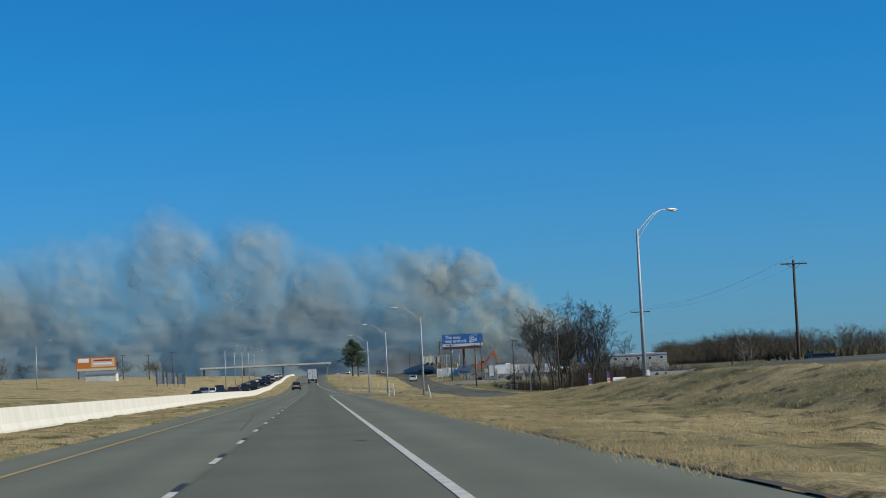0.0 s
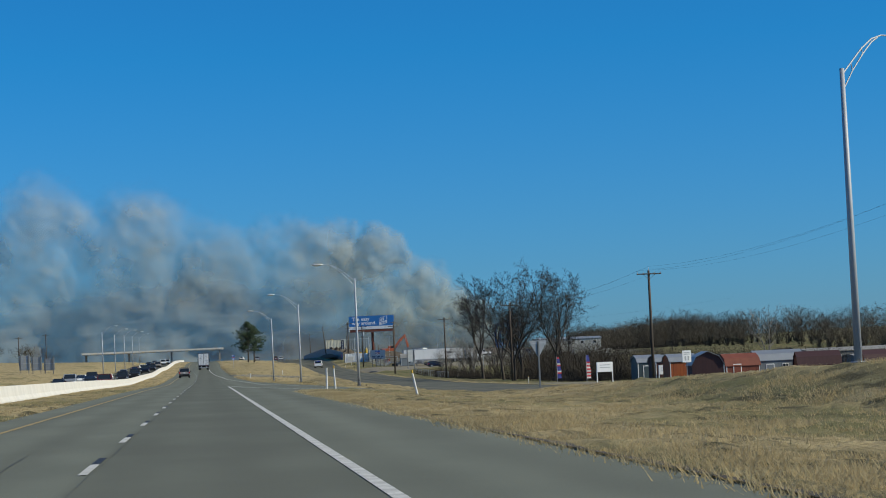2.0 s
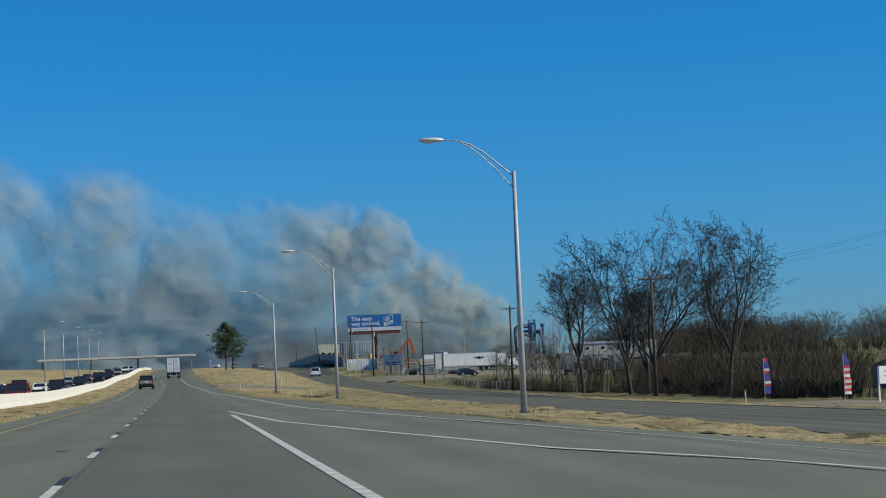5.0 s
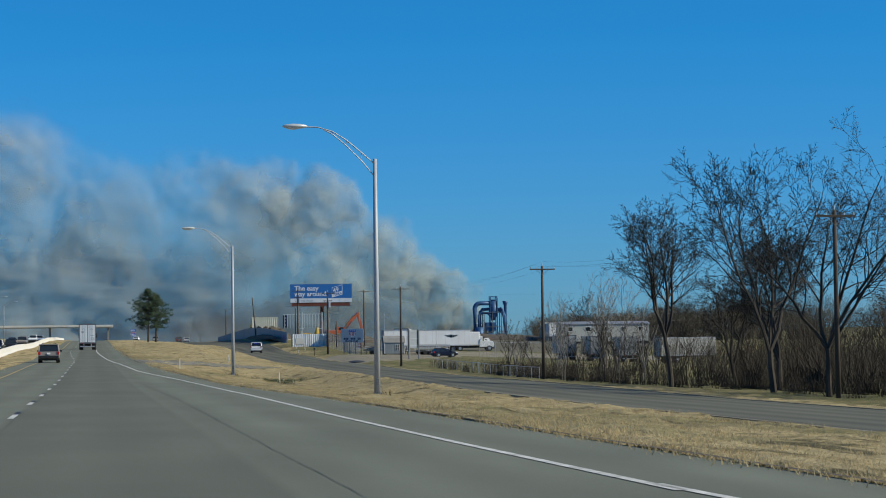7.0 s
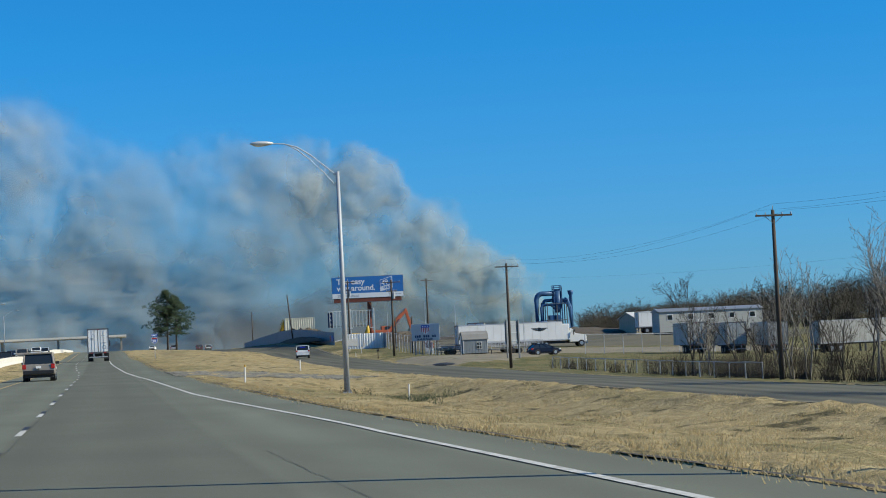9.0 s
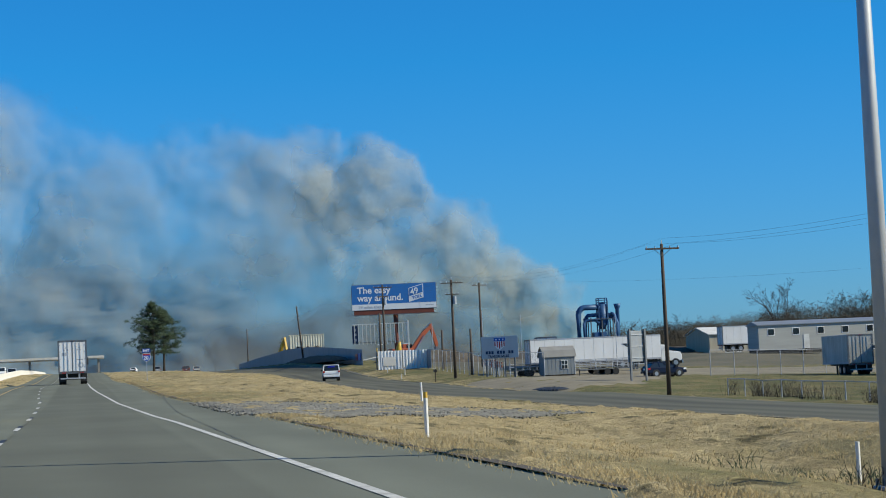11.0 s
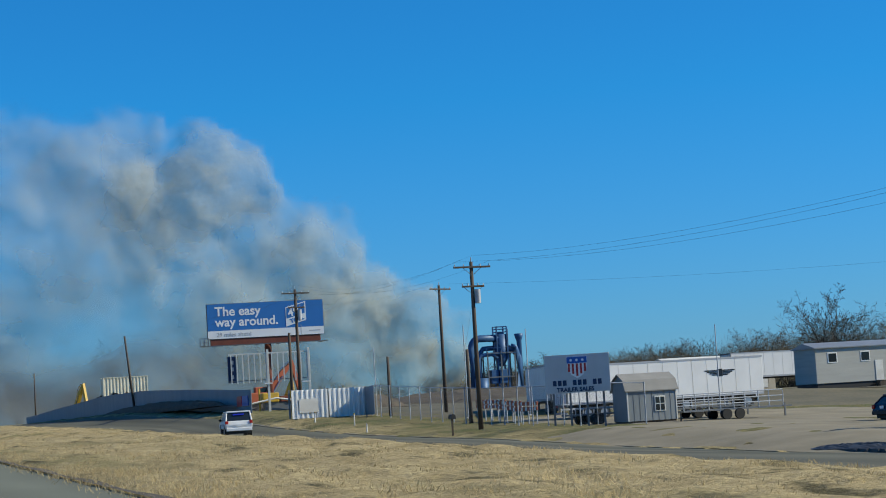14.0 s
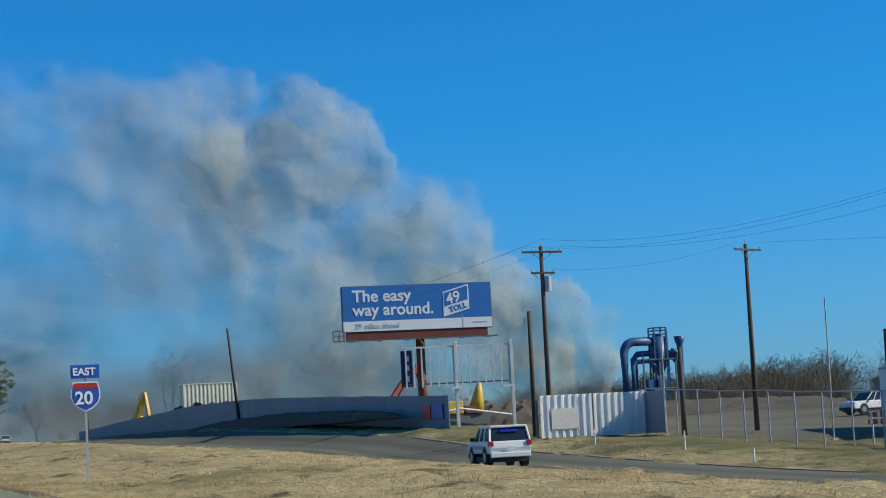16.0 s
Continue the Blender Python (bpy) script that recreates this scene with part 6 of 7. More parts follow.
# ---- back of the road sign beside the yard entrance ----
def big_sign_back():
    t = thing("guide_sign", "grey aluminium road sign seen from behind on two steel posts", "road sign", (47.9, 528.8, ground_z(47.9, 528.8)), 30)
    part("panel", box(bmesh.new(), -1.1, 1.1, 0.09, 0.13, 1.75, 4.45, 0.01), "sign_back", t)
    for z in (2.1, 3.1, 4.1):
        part("stiffener", box(bmesh.new(), -1.1, 1.1, 0.03, 0.09, z - 0.04, z + 0.04), "galv", t)
    for x in (-0.95, 0.95):
        part("post", box(bmesh.new(), x - 0.09, x + 0.09, -0.1, 0.03, -0.3, 4.6), "galv_dark", t)
    return t


big_sign_back()


def interstate_sign():
    t = thing("route_sign", "blue route marker sign on a thin steel post beside the highway", "road sign", (6.8, 571.2, ground_z(6.8, 571.2)), -3)
    z = 0.0
    part("post", box(bmesh.new(), -0.035, 0.035, 0, 0.06, -0.3, 3.4), "galv", t)
    top = part("direction_plate", box(bmesh.new(), -0.42, 0.42, -0.03, -0.01, 3.0, 3.4, 0.005), "sign_blue", t)
    letters("EAST", 0.3, "sign_white", top, (-0.36, -0.036, 3.1), bold=0.008)
    pts = [(-0.36, 2.9), (0.36, 2.9), (0.42, 2.68), (0.43, 2.45), (0.36, 2.26), (0.2, 2.12), (0, 2.02), (-0.2, 2.12), (-0.36, 2.26), (-0.43, 2.45), (-0.42, 2.68)]
    bm = bmesh.new()
    prism(bm, pts, -0.03, -0.012)
    sh = part("shield", bm, "sign_white", t, "blue and red route shield with a white rim")
    bm = bmesh.new()
    prism(bm, [(x * 0.92, 2.46 + (q - 2.46) * 0.92) for x, q in pts], -0.036, -0.031)
    part("shield_field", bm, "sign_blue", sh)
    bm = bmesh.new()
    prism(bm, [(-0.335, 2.855), (0.335, 2.855), (0.38, 2.7), (-0.38, 2.7)], -0.042, -0.037)
    part("shield_crown", bm, "sign_red", sh)
    letters("20", 0.52, "sign_white", sh, (-0.31, -0.042, 2.25), bold=0.012)
    return t


interstate_sign()


def yield_sign():
    t = thing("yield_sign", "unpainted back of a triangular yield sign on a post", "road sign", (22.0, 198.5, ground_z(22.0, 198.5)), 12)
    bm = bmesh.new()
    prism(bm, [(-0.62, 3.2), (0.62, 3.2), (0.62, 3.12), (0.06, 2.13), (-0.06, 2.13), (-0.62, 3.12)], 0.06, 0.09)
    part("plate", bm, "sign_back", t)
    part("post", box(bmesh.new(), -0.05, 0.05, -0.02, 0.05, -0.3, 3.15), "galv_dark", t)
    part("bracket", box(bmesh.new(), -0.5, 0.5, 0.03, 0.058, 3.0, 3.06), "galv", t)
    return t


yield_sign()


def marker(x, y, h=1.25, lean=(0, 0), yellow=True, dia=0.05):
    t = thing("marker_post", "white roadside marker post" + (" with a yellow top" if yellow else ""), "marker post", on(x, y, -0.02), 0, "roadside marker posts")
    t.rotation_euler = (radians(lean[0]), radians(lean[1]), 0)
    bm = bmesh.new()
    tube(bm, (0, 0, -0.1), (0, 0, h * (0.88 if yellow else 1.0)), dia, dia * 0.9, 10)
    part("tube", bm, "post_white", t)
    if yellow:
        bm = bmesh.new()
        tube(bm, (0, 0, h * 0.88), (0, 0, h), dia * 0.95, dia * 0.9, 10)
        part("sleeve", bm, "post_yellow", t)
    return t


marker(9.4, 158.0, 1.25, (0, -11))
marker(7.06, 187.4, 1.35, (0, 1), False, 0.06)
marker(7.6, 187.6, 1.5, (0, -3))
marker(7.35, 406.7, 1.1, (0, 0))
marker(15.5, 402.0, 1.0, (0, 0), False)
marker(14.4, 447.6, 0.85, (0, -1), False)
marker(39.1, 600.5, 1.0, (0, 0))
marker(38.6, 611.0, 0.9, (0, 0))
marker(38.0, 300.0, 0.9, (0, 0))
marker(36.6, 588.0, 0.7, (0, 0), False)


# no hole is cut here: the culvert's shade is a flat tar-coloured mound
heap("culvert_shade", 38.3, 522.0, 1.3, 4.2, 0.2, "tar", "flat dark mound painted as the shadow in the culvert mouth beside the yard drive", 12, "ditch")


def mailbox():
    t = thing("mailbox", "dark mailbox on a wooden post beside the frontage road", "mailbox", on(37.6, 571.5))
    part("post", box(bmesh.new(), -0.05, 0.05, -0.05, 0.05, -0.2, 1.0), "pole", t)
    bm = bmesh.new()
    prism(bm, [(-0.15, 1.0), (-0.15, 1.18)] + [(-0.15 * math.cos(a), 1.18 + 0.13 * math.sin(a)) for a in np.linspace(0.3, math.pi - 0.3, 6)] + [(0.15, 1.18), (0.15, 1.0)], -0.3, 0.3)
    part("box", bm, "black", t)
    return t


mailbox()


# ---- portable shed dealer ----
def shed_at(x, y, turn, *rest, **kw):
    return barn_shed((x, y, ground_z(x + 1, y + 1) + 0.05), turn, *rest, **kw)


shed_at(52.3, 304.0, 4, 3.2, 3.0, 2.3, 3.2, "barn_teal", "roof_metal", "dark teal portable cabin with a pale metal roof", door=True, trim="white")
shed_at(52.9, 297.0, 4, 1.9, 3.0, 2.3, 3.1, "maroon_wood", "roof_metal", "dark portable cabin with a white porch panel")
shed_at(53.2, 291.0, 3, 3.2, 3.0, 2.3, 3.2, "orange_wood", "roof_metal", "orange stained portable shed with a pale metal roof", window=False)
shed_at(57.7, 284.0, 84, 4.6, 3.6, 1.95, 3.5, "maroon_wood", "roof_metal", "dark maroon barn shed with a gambrel roof and white trim", window=False, door=True)
shed_at(59.2, 288.5, 4, 4.0, 3.0, 1.7, 3.1, "rust", "rust", "brick-red portable barn shed", window=False, door=True)
shed_at(63.2, 290.0, 0, 5.6, 3.2, 2.3, 3.5, "shed_grey", "roof_metal", "long blue-grey portable cabin with a porch", door=True)
shed_at(67.0, 286.0, -8, 4.8, 3.4, 1.7, 3.3, "orange_wood", "maroon_wood", "orange barn shed under a dark gambrel roof", window=False)
shed_at(73.2, 281.0, 0, 4.6, 3.2, 1.9, 3.3, "orange_wood", "maroon_wood", "orange portable barn shed behind the lamp", window=False, door=True)


def panel_sign(x, y, w, h, z, label, turn=0):
    t = thing("panel_sign", label, "sign", on(x, y), turn)
    part("board", box(bmesh.new(), -w / 2, w / 2, -0.03, 0.03, z, z + h, 0.01), "sign_white", t)
    for k in range(2):
        part("writing_bar", box(bmesh.new(), -w * 0.32, w * 0.32, -0.04, -0.031, z + h * (0.66 - 0.25 * k), z + h * (0.74 - 0.25 * k)), "grey_ink", t)
    for s in (-1, 1):
        part("post", box(bmesh.new(), s * (w / 2 - 0.02) - 0.05, s * (w / 2 - 0.02) + 0.05, 0.032, 0.13, -0.2, z + h), "white", t)
    return t


panel_sign(46.0, 293.5, 2.0, 1.15, 1.3, "white dealer sign board on two white posts", 12)
panel_sign(53.9, 296.4, 1.6, 1.1, 0.9, "white porch panel in front of the dark cabin", 4)
panel_sign(56.2, 290.6, 1.6, 0.4, 1.3, "small white sign before the orange shed", 4)


def speed_sign():
    t = thing("road_sign", "white upright road sign on a steel post", "road sign", on(38.0, 222.1, 0), 12)
    b = part("panel", box(bmesh.new(), -0.38, 0.38, -0.02, 0.02, 2.0, 2.95, 0.01), "sign_white", t)
    for z in (2.75, 2.62):
        part("writing_bar", box(bmesh.new(), -0.26, 0.26, -0.032, -0.021, z, z + 0.07), "grey_ink", b)
    for x in (-0.2, 0.06):
        part("writing_bar", box(bmesh.new(), x, x + 0.15, -0.032, -0.021, 2.15, 2.5), "grey_ink", b)
    part("post", box(bmesh.new(), -0.03, 0.03, 0.021, 0.07, -0.2, 2.95), "galv_dark", t)


speed_sign()
heap("dirt_mound", 108.5, 430, 7, 5, 4.2, "dirt", "rounded brown dirt mound before the woods", 6)


def feather_flag(x, y, h, stripes, label):
    t = thing("feather_flag", label, "flag", on(x, y), 20)
    bm = bmesh.new()
    tube(bm, (0, 0, -0.1), (0, 0, h), 0.02, seg=6)
    part("pole", bm, "galv", t)
    n = 14
    for i in range(n):
        z0, z1 = 0.5 + (h - 0.6) * i / n, 0.5 + (h - 0.6) * (i + 1) / n
        bm = bmesh.new()
        w0, w1 = 0.62 - 0.25 * (i / n) ** 2, 0.62 - 0.25 * ((i + 1) / n) ** 2
        dy = 0.06 * math.sin(i * 1.1)
        dy1 = 0.06 * math.sin((i + 1) * 1.1)
        v = [bm.verts.new(p) for p in ((0.02, 0.0, z0), (w0, dy, z0), (w1, dy1, z1), (0.02, 0.0, z1))]
        bm.faces.new(v)
        v2 = [bm.verts.new(u.co + Vector((0, 0.01, 0))) for u in v]
        bm.faces.new(v2[::-1])
        mat = ("flag_blue" if i > n * 0.68 else ("flag_red" if i % 2 else "grey_ink")) if stripes else ("flag_blue" if i % 5 < 3 else ("flag_red" if i % 5 == 3 else "grey_ink"))
        part("stripe", bm, mat, t)
    return t


feather_flag(45.2, 300.5, 3.4, True, "striped red, white and blue feather flag on a pole")
feather_flag(44.6, 317, 3.3, False, "dark blue feather flag with red and white bands on a pole")


# ---- the far side of the highway ----
def left_billboard():
    gz = ground_z(-79, 715)
    t = thing("billboard", "orange and tan billboard on two posts across the highway", "billboard", (-79, 715, gz), 5)
    w, z0, z1 = 7.2, 7.6 + 2.7 - gz, 12.7 + 2.7 - gz
    panel = part("poster_panel", box(bmesh.new(), -w, w, -0.2, 0.2, z0, z1, 0.03), "galv_dark", t)
    part("poster", box(bmesh.new(), -w + 0.1, w - 0.1, -0.23, -0.203, z0 + 1.0, z1 - 0.1), "ad_orange", panel)
    part("poster_band", box(bmesh.new(), -w + 0.1, w - 0.1, -0.23, -0.203, z0 + 0.1, z0 + 0.996), "ad_tan", panel)
    part("picture", box(bmesh.new(), -1.8, w - 0.7, -0.25, -0.232, z0 + 1.5, z1 - 0.5), "ad_tan", panel)
    part("emblem", box(bmesh.new(), -w + 0.8, -2.6, -0.25, -0.232, z1 - 1.9, z1 - 0.5), "sign_white", panel)
    for k in range(2):
        part("writing_bar", box(bmesh.new(), -1.0, w - 1.6, -0.27, -0.252, z1 - 1.6 - 1.2 * k, z1 - 1.0 - 1.2 * k), "sign_white" if k else "flag_red", panel)
    for x in (-w + 0.8, -2.0, 2.0, w - 0.8):
        part("post", box(bmesh.new(), x - 0.2, x + 0.2, 0.22, 0.6, -0.4, z1 - 0.3), "pole", t)
    return t


left_billboard()


def sign_backs():
    """Three leaning unpainted boards seen from behind, each on two posts."""
    for k, (x, y) in enumerate(((-39.4, 503), (-36.9, 504), (-34.3, 505))):
        t = thing("guide_sign", "grey unpainted back of a leaning road sign across the highway", "road sign", on(x, y), 6 - 4 * k, "road sign backs across the highway")
        part("panel", box(bmesh.new(), -1.15, 1.15, 0.06, 0.1, 0.7, 3.9 - 0.3 * k, 0.01), "sign_back", t)
        for z in (1.2, 2.2, 3.2):
            part("stiffener", box(bmesh.new(), -1.15, 1.15, 0.0, 0.06, z - 0.05, z + 0.05), "galv", t)
        for q in (-0.85, 0.85):
            part("post", box(bmesh.new(), q - 0.07, q + 0.07, -0.12, 0.0, -0.3, 4.1 - 0.3 * k), "galv_dark", t)


sign_backs()
hall((-130, 646, ground_z(-124, 648)), 0, 17, 10, 3.4, 4.6, "barn_teal", "white_dirty", "teal store hall with a wide white roof across the highway", 2)
hall((-76, 655, ground_z(-73, 657)), 0, 10, 8, 2.4, 3.3, "white_dirty", "roof_metal", "small white house across the highway", 1)
hall((-132, 610, ground_z(-128, 612)), 0, 10, 9, 3.6, 5.4, "house_grey", "roof_metal", "grey gabled house across the highway", 1)
for x, y, h in ((-68, 700, 9), (-58, 690, 9), (-52, 720, 10)):
    utility_pole(x, y, h, label="wooden utility pole on the far side of the highway")


def bridge():
    t = thing("overpass_bridge", "pale concrete overpass far ahead in the smoke haze", "bridge", (0, 0, 0))
    y, z = 1100.0, 13.6
    part("deck", box(bmesh.new(), -64, 9, y - 5, y + 5, z - 0.75, z - 0.3), "concrete", t)
    part("parapet", box(bmesh.new(), -64, 9, y - 5.4, y - 5.05, z - 0.4, z + 0.4), "concrete", t)
    for x in (-62, -40, -18, 7):
        part("pier", box(bmesh.new(), x - 0.4, x + 0.4, y - 3, y + 3, ground_z(x, y) - 1, z - 0.75), "shed_roof", t)
    return t


bridge()


# ---- trees ----
class Wood:
    """Collects tapered branches as thin three- or five-sided tubes."""
    def __init__(self):
        self.v, self.f = [], []

    def limb(self, a, b, r0, r1, seg):
        d = (b - a).normalized()
        u = d.orthogonal().normalized()
        w = d.cross(u)
        i = len(self.v)
        for p, r in ((a, r0), (b, r1)):
            for k in range(seg):
                c = 2 * math.pi * k / seg
                self.v.append(p + (u * math.cos(c) + w * math.sin(c)) * r)
        for k in range(seg):
            self.f.append((i + k, i + (k + 1) % seg, i + seg + (k + 1) % seg, i + seg + k))

    def twig(self, a, b, r, side):
        """A fine twig as one narrow tapering blade."""
        i = len(self.v)
        d = (b - a).cross(side).normalized() * r
        self.v += [a - d, a + d, b + d * 0.5, b - d * 0.5]
        self.f.append((i, i + 1, i + 2, i + 3))

    def mesh(self, name, mat):
        me = bpy.data.meshes.new(name)
        me.from_pydata([tuple(p) for p in self.v], [], self.f)
        me.materials.append(M[mat])
        return me


def bare_tree_mesh(seed, height, limbs=4, fork=0.2, lean=(12, 36), kids=(11, 8, 7, 3), angle=46, thick=0.22, twig_r=0.011, stems=1, ratio=0.42, far=False):
    """Trunk and main limbs in one collection, branches and twigs in the other."""
    rng = random.Random(seed)
    trunk, crown = Wood(), Wood()
    segs, top_level = (1, 3, 2, 1, 1, 1) if far else (3, 7, 5, 3, 2, 1), len(kids) + 1

    def turned(d, deg, roll):
        side = d.orthogonal().normalized()
        side.rotate(Matrix.Rotation(roll, 3, d))
        return (d * math.cos(radians(deg)) + side * math.sin(radians(deg))).normalized()

    def grow(p, d, length, r, level):
        n, tip = segs[level], max(twig_r * 0.7, r * (0.75 if level == 0 else 0.22))
        wob, up = (0.05, 0.13, 0.2, 0.24, 0.26, 0.3)[level], (0, 0.07, 0.06, 0.05, 0.05, 0.0)[level]
        pts, rad = [p], [r]
        for k in range(n):
            d = (d + Vector((rng.gauss(0, wob), rng.gauss(0, wob), rng.gauss(up, wob * 0.7)))).normalized()
            q = pts[-1] + d * (length / n)
            rr = r + (tip - r) * (k + 1) / n
            if (far and level > 1) or level == top_level:
                crown.twig(pts[-1], q, max(rad[-1], twig_r), Vector((rng.gauss(0, 0.5), -1, rng.gauss(0, 0.3))))
            else:
                (trunk if level < 2 else crown).limb(pts[-1], q, rad[-1], rr, 3 if far else 8 if level == 0 else 6 if level == 1 else 4 if level == 2 else 3)
            pts.append(q)
            rad.append(rr)
        if level == 0 or level == top_level:
            return pts[-1], d
        m = kids[level - 1]
        roll = rng.uniform(0, 6.28)
        for k in range(m):
            f = 0.26 + 0.74 * (k + rng.uniform(0.1, 0.9)) / m
            a = min(n - 1, int(f * n))
            b = pts[a].lerp(pts[a + 1], f * n - a)
            dd = (pts[a + 1] - pts[a]).normalized()
            roll += 2.4 + rng.uniform(-0.6, 0.6)
            grow(b, turned(dd, angle * rng.uniform(0.7, 1.25), roll), length * ratio * rng.uniform(0.7, 1.25) * (1.15 - 0.45 * f),
                 max(twig_r, (rad[a] + (rad[a + 1] - rad[a]) * (f * n - a)) * 0.6), level + 1)

    for s in range(stems):
        off = Vector((rng.uniform(-0.5, 0.5), rng.uniform(-0.5, 0.5), 0)) * (stems > 1)
        p, d = grow(off + Vector((0, 0, -0.3)), Vector((rng.gauss(0, 0.07), rng.gauss(0, 0.07), 1)).normalized(), height * fork * rng.uniform(0.85, 1.15), thick, 0)
        a0 = rng.uniform(0, 6.28)
        for k in range(limbs):
            nd = turned(d, rng.uniform(*lean), a0 + 6.28 * k / limbs + rng.uniform(-0.5, 0.5))
            grow(p - d * rng.uniform(0, 0.1) * height * fork, nd, height * rng.uniform(0.62, 0.85), thick * rng.uniform(0.5, 0.72), 1)
    top = max(p.z for p in crown.v)
    s = height / top
    for w in (trunk, crown):
        w.v = [p * s for p in w.v]
    return trunk, crown


def bare_tree(x, y, height, seed, label="bare winter tree with a wide crown of fine twigs", pale=False, **kw):
    t = thing("bare_tree", label, "tree", on(x, y, -0.05), random.Random(seed).uniform(0, 360), "bare trees beside the frontage road")
    trunk, crown = bare_tree_mesh(seed, height, **kw)
    for name, w, m in (("trunk", trunk, "bark_pale" if pale else "bark"), ("crown", crown, "bark_pale" if pale else "twig")):
        ob = new(name, w.mesh(name, m))
        ob.parent = t
    return t


for i, (x, y, h, limbs, lean, fork) in enumerate([(44.6, 384.5, 15.6, 5, (4, 26), 0.32), (44.2, 360, 17.0, 4, (8, 30), 0.2), (44.5, 351, 18.2, 5, (8, 36), 0.22), (48.2, 339, 16.6, 5, (8, 38), 0.3),
                                                  (49.0, 372, 12.0, 4, (6, 26), 0.25), (52.0, 352, 12.0, 4, (8, 28), 0.25), (50.5, 386, 10.5, 3, (8, 28), 0.25)]):
    bare_tree(x, y, h, 40 + i, limbs=limbs, lean=lean, fork=fork, thick=0.27, kids=(11, 8, 6, 4), angle=42, twig_r=0.013, ratio=0.44)
for i, (x, y, h) in enumerate([(46.4, 412, 10.4), (47.5, 417, 11.2), (45.8, 424, 9.0), (47.0, 431, 9.2), (48.5, 438, 7.4), (46.2, 405, 9.6), (46.0, 446, 5.6), (46.8, 400, 8.4)]):
    bare_tree(x, y, h, 80 + i, "slender pale bare sapling at the field edge", True, limbs=2, fork=0.25, lean=(2, 14), kids=(9, 5, 3), angle=30, thick=0.085, stems=2, ratio=0.34)
sap = random.Random(31)
for i in range(13):
    bare_tree(sap.uniform(45.5, 51), sap.uniform(398, 452), sap.uniform(4.0, 8.5), 140 + i, "slender dark bare sapling in the thicket", limbs=2, fork=0.25, lean=(2, 16), kids=(9, 5, 3), angle=32,
              thick=0.09, stems=sap.choice((1, 2, 3)), ratio=0.34)
bare_tree(68, 300, 9.5, 120, "thin bare tree behind the portable sheds", True, limbs=2, lean=(3, 16), kids=(10, 6, 4), angle=34, thick=0.14, ratio=0.36)
SMALL = dict(kids=(9, 6, 5, 2), twig_r=0.016)
bare_tree(104, 642, 11.5, 121, "spreading bare tree behind the mobile offices", **SMALL)
bare_tree(138, 640, 13, 122, "wide bare tree behind the yard", **SMALL)
bare_tree(58.8, 872, 17.9, 123, "large bare tree standing in the smoke behind the yard", **SMALL)
bare_tree(74.9, 872, 16.7, 124, "bare tree veiled by smoke behind the yard", **SMALL)
bare_tree(34.5, 872, 8.7, 125, "bare tree veiled by smoke near the fence end", **SMALL)


def pine(x, y, height, seed, radius, crown_from=0.28):
    rng = random.Random(seed)
    t = thing("pine_tree", "tall dark green pine with layered ragged boughs", "tree", on(x, y, -0.1), 0, "pair of pines on the grass verge")
    bm = bmesh.new()
    path_tube(bm, [(0, 0, 0), (0.1, 0, height * 0.5), (0.0, 0.1, height * 0.97)], [0.3, 0.2, 0.05], 9)
    part("trunk", bm, "bark", t, smooth=True)
    limbs = Wood()
    v, f = [], []
    n = 85
    for k in range(n):
        fz = crown_from + (1 - crown_from) * (k / n) ** 0.9
        z = height * fz
        prof = math.sin(math.pi * min(1, (fz - crown_from) / (1 - crown_from) * 0.86 + 0.2)) ** 0.7
        reach = radius * prof * rng.uniform(0.55, 1.1)
        a = rng.uniform(0, 6.28)
        d = Vector((math.cos(a), math.sin(a), rng.uniform(-0.1, 0.35)))
        p0, p1 = Vector((0, 0, z)), Vector((0, 0, z)) + d * reach
        limbs.limb(p0, p1, 0.06, 0.02, 4)
        for j in range(9):
            c = p0.lerp(p1, rng.uniform(0.35, 1.05)) + Vector((rng.gauss(0, 0.35), rng.gauss(0, 0.35), rng.gauss(0.1, 0.22)))
            for q in range(20):
                e = Vector((rng.gauss(0, 1), rng.gauss(0, 1), rng.gauss(0.35, 0.7))).normalized()
                s = e.orthogonal().normalized() * 0.035
                b = c + Vector((rng.gauss(0, 0.16), rng.gauss(0, 0.16), rng.gauss(0, 0.1)))
                i = len(v)
                v += [b - s, b + s, b + e * rng.uniform(0.35, 0.6)]
                f.append((i, i + 1, i + 2))
    me = bpy.data.meshes.new("crown")
    me.from_pydata([tuple(p) for p in v], [], f)
    me.materials.append(M["needle"])
    ob = new("crown", me)
    ob.parent = t
    lo = new("boughs", limbs.mesh("boughs", "bark"))
    lo.parent = t


pine(14.6, 760, 15.0, 3, 5.4, 0.3)
pine(16.7, 762, 13.6, 4, 4.8, 0.36)


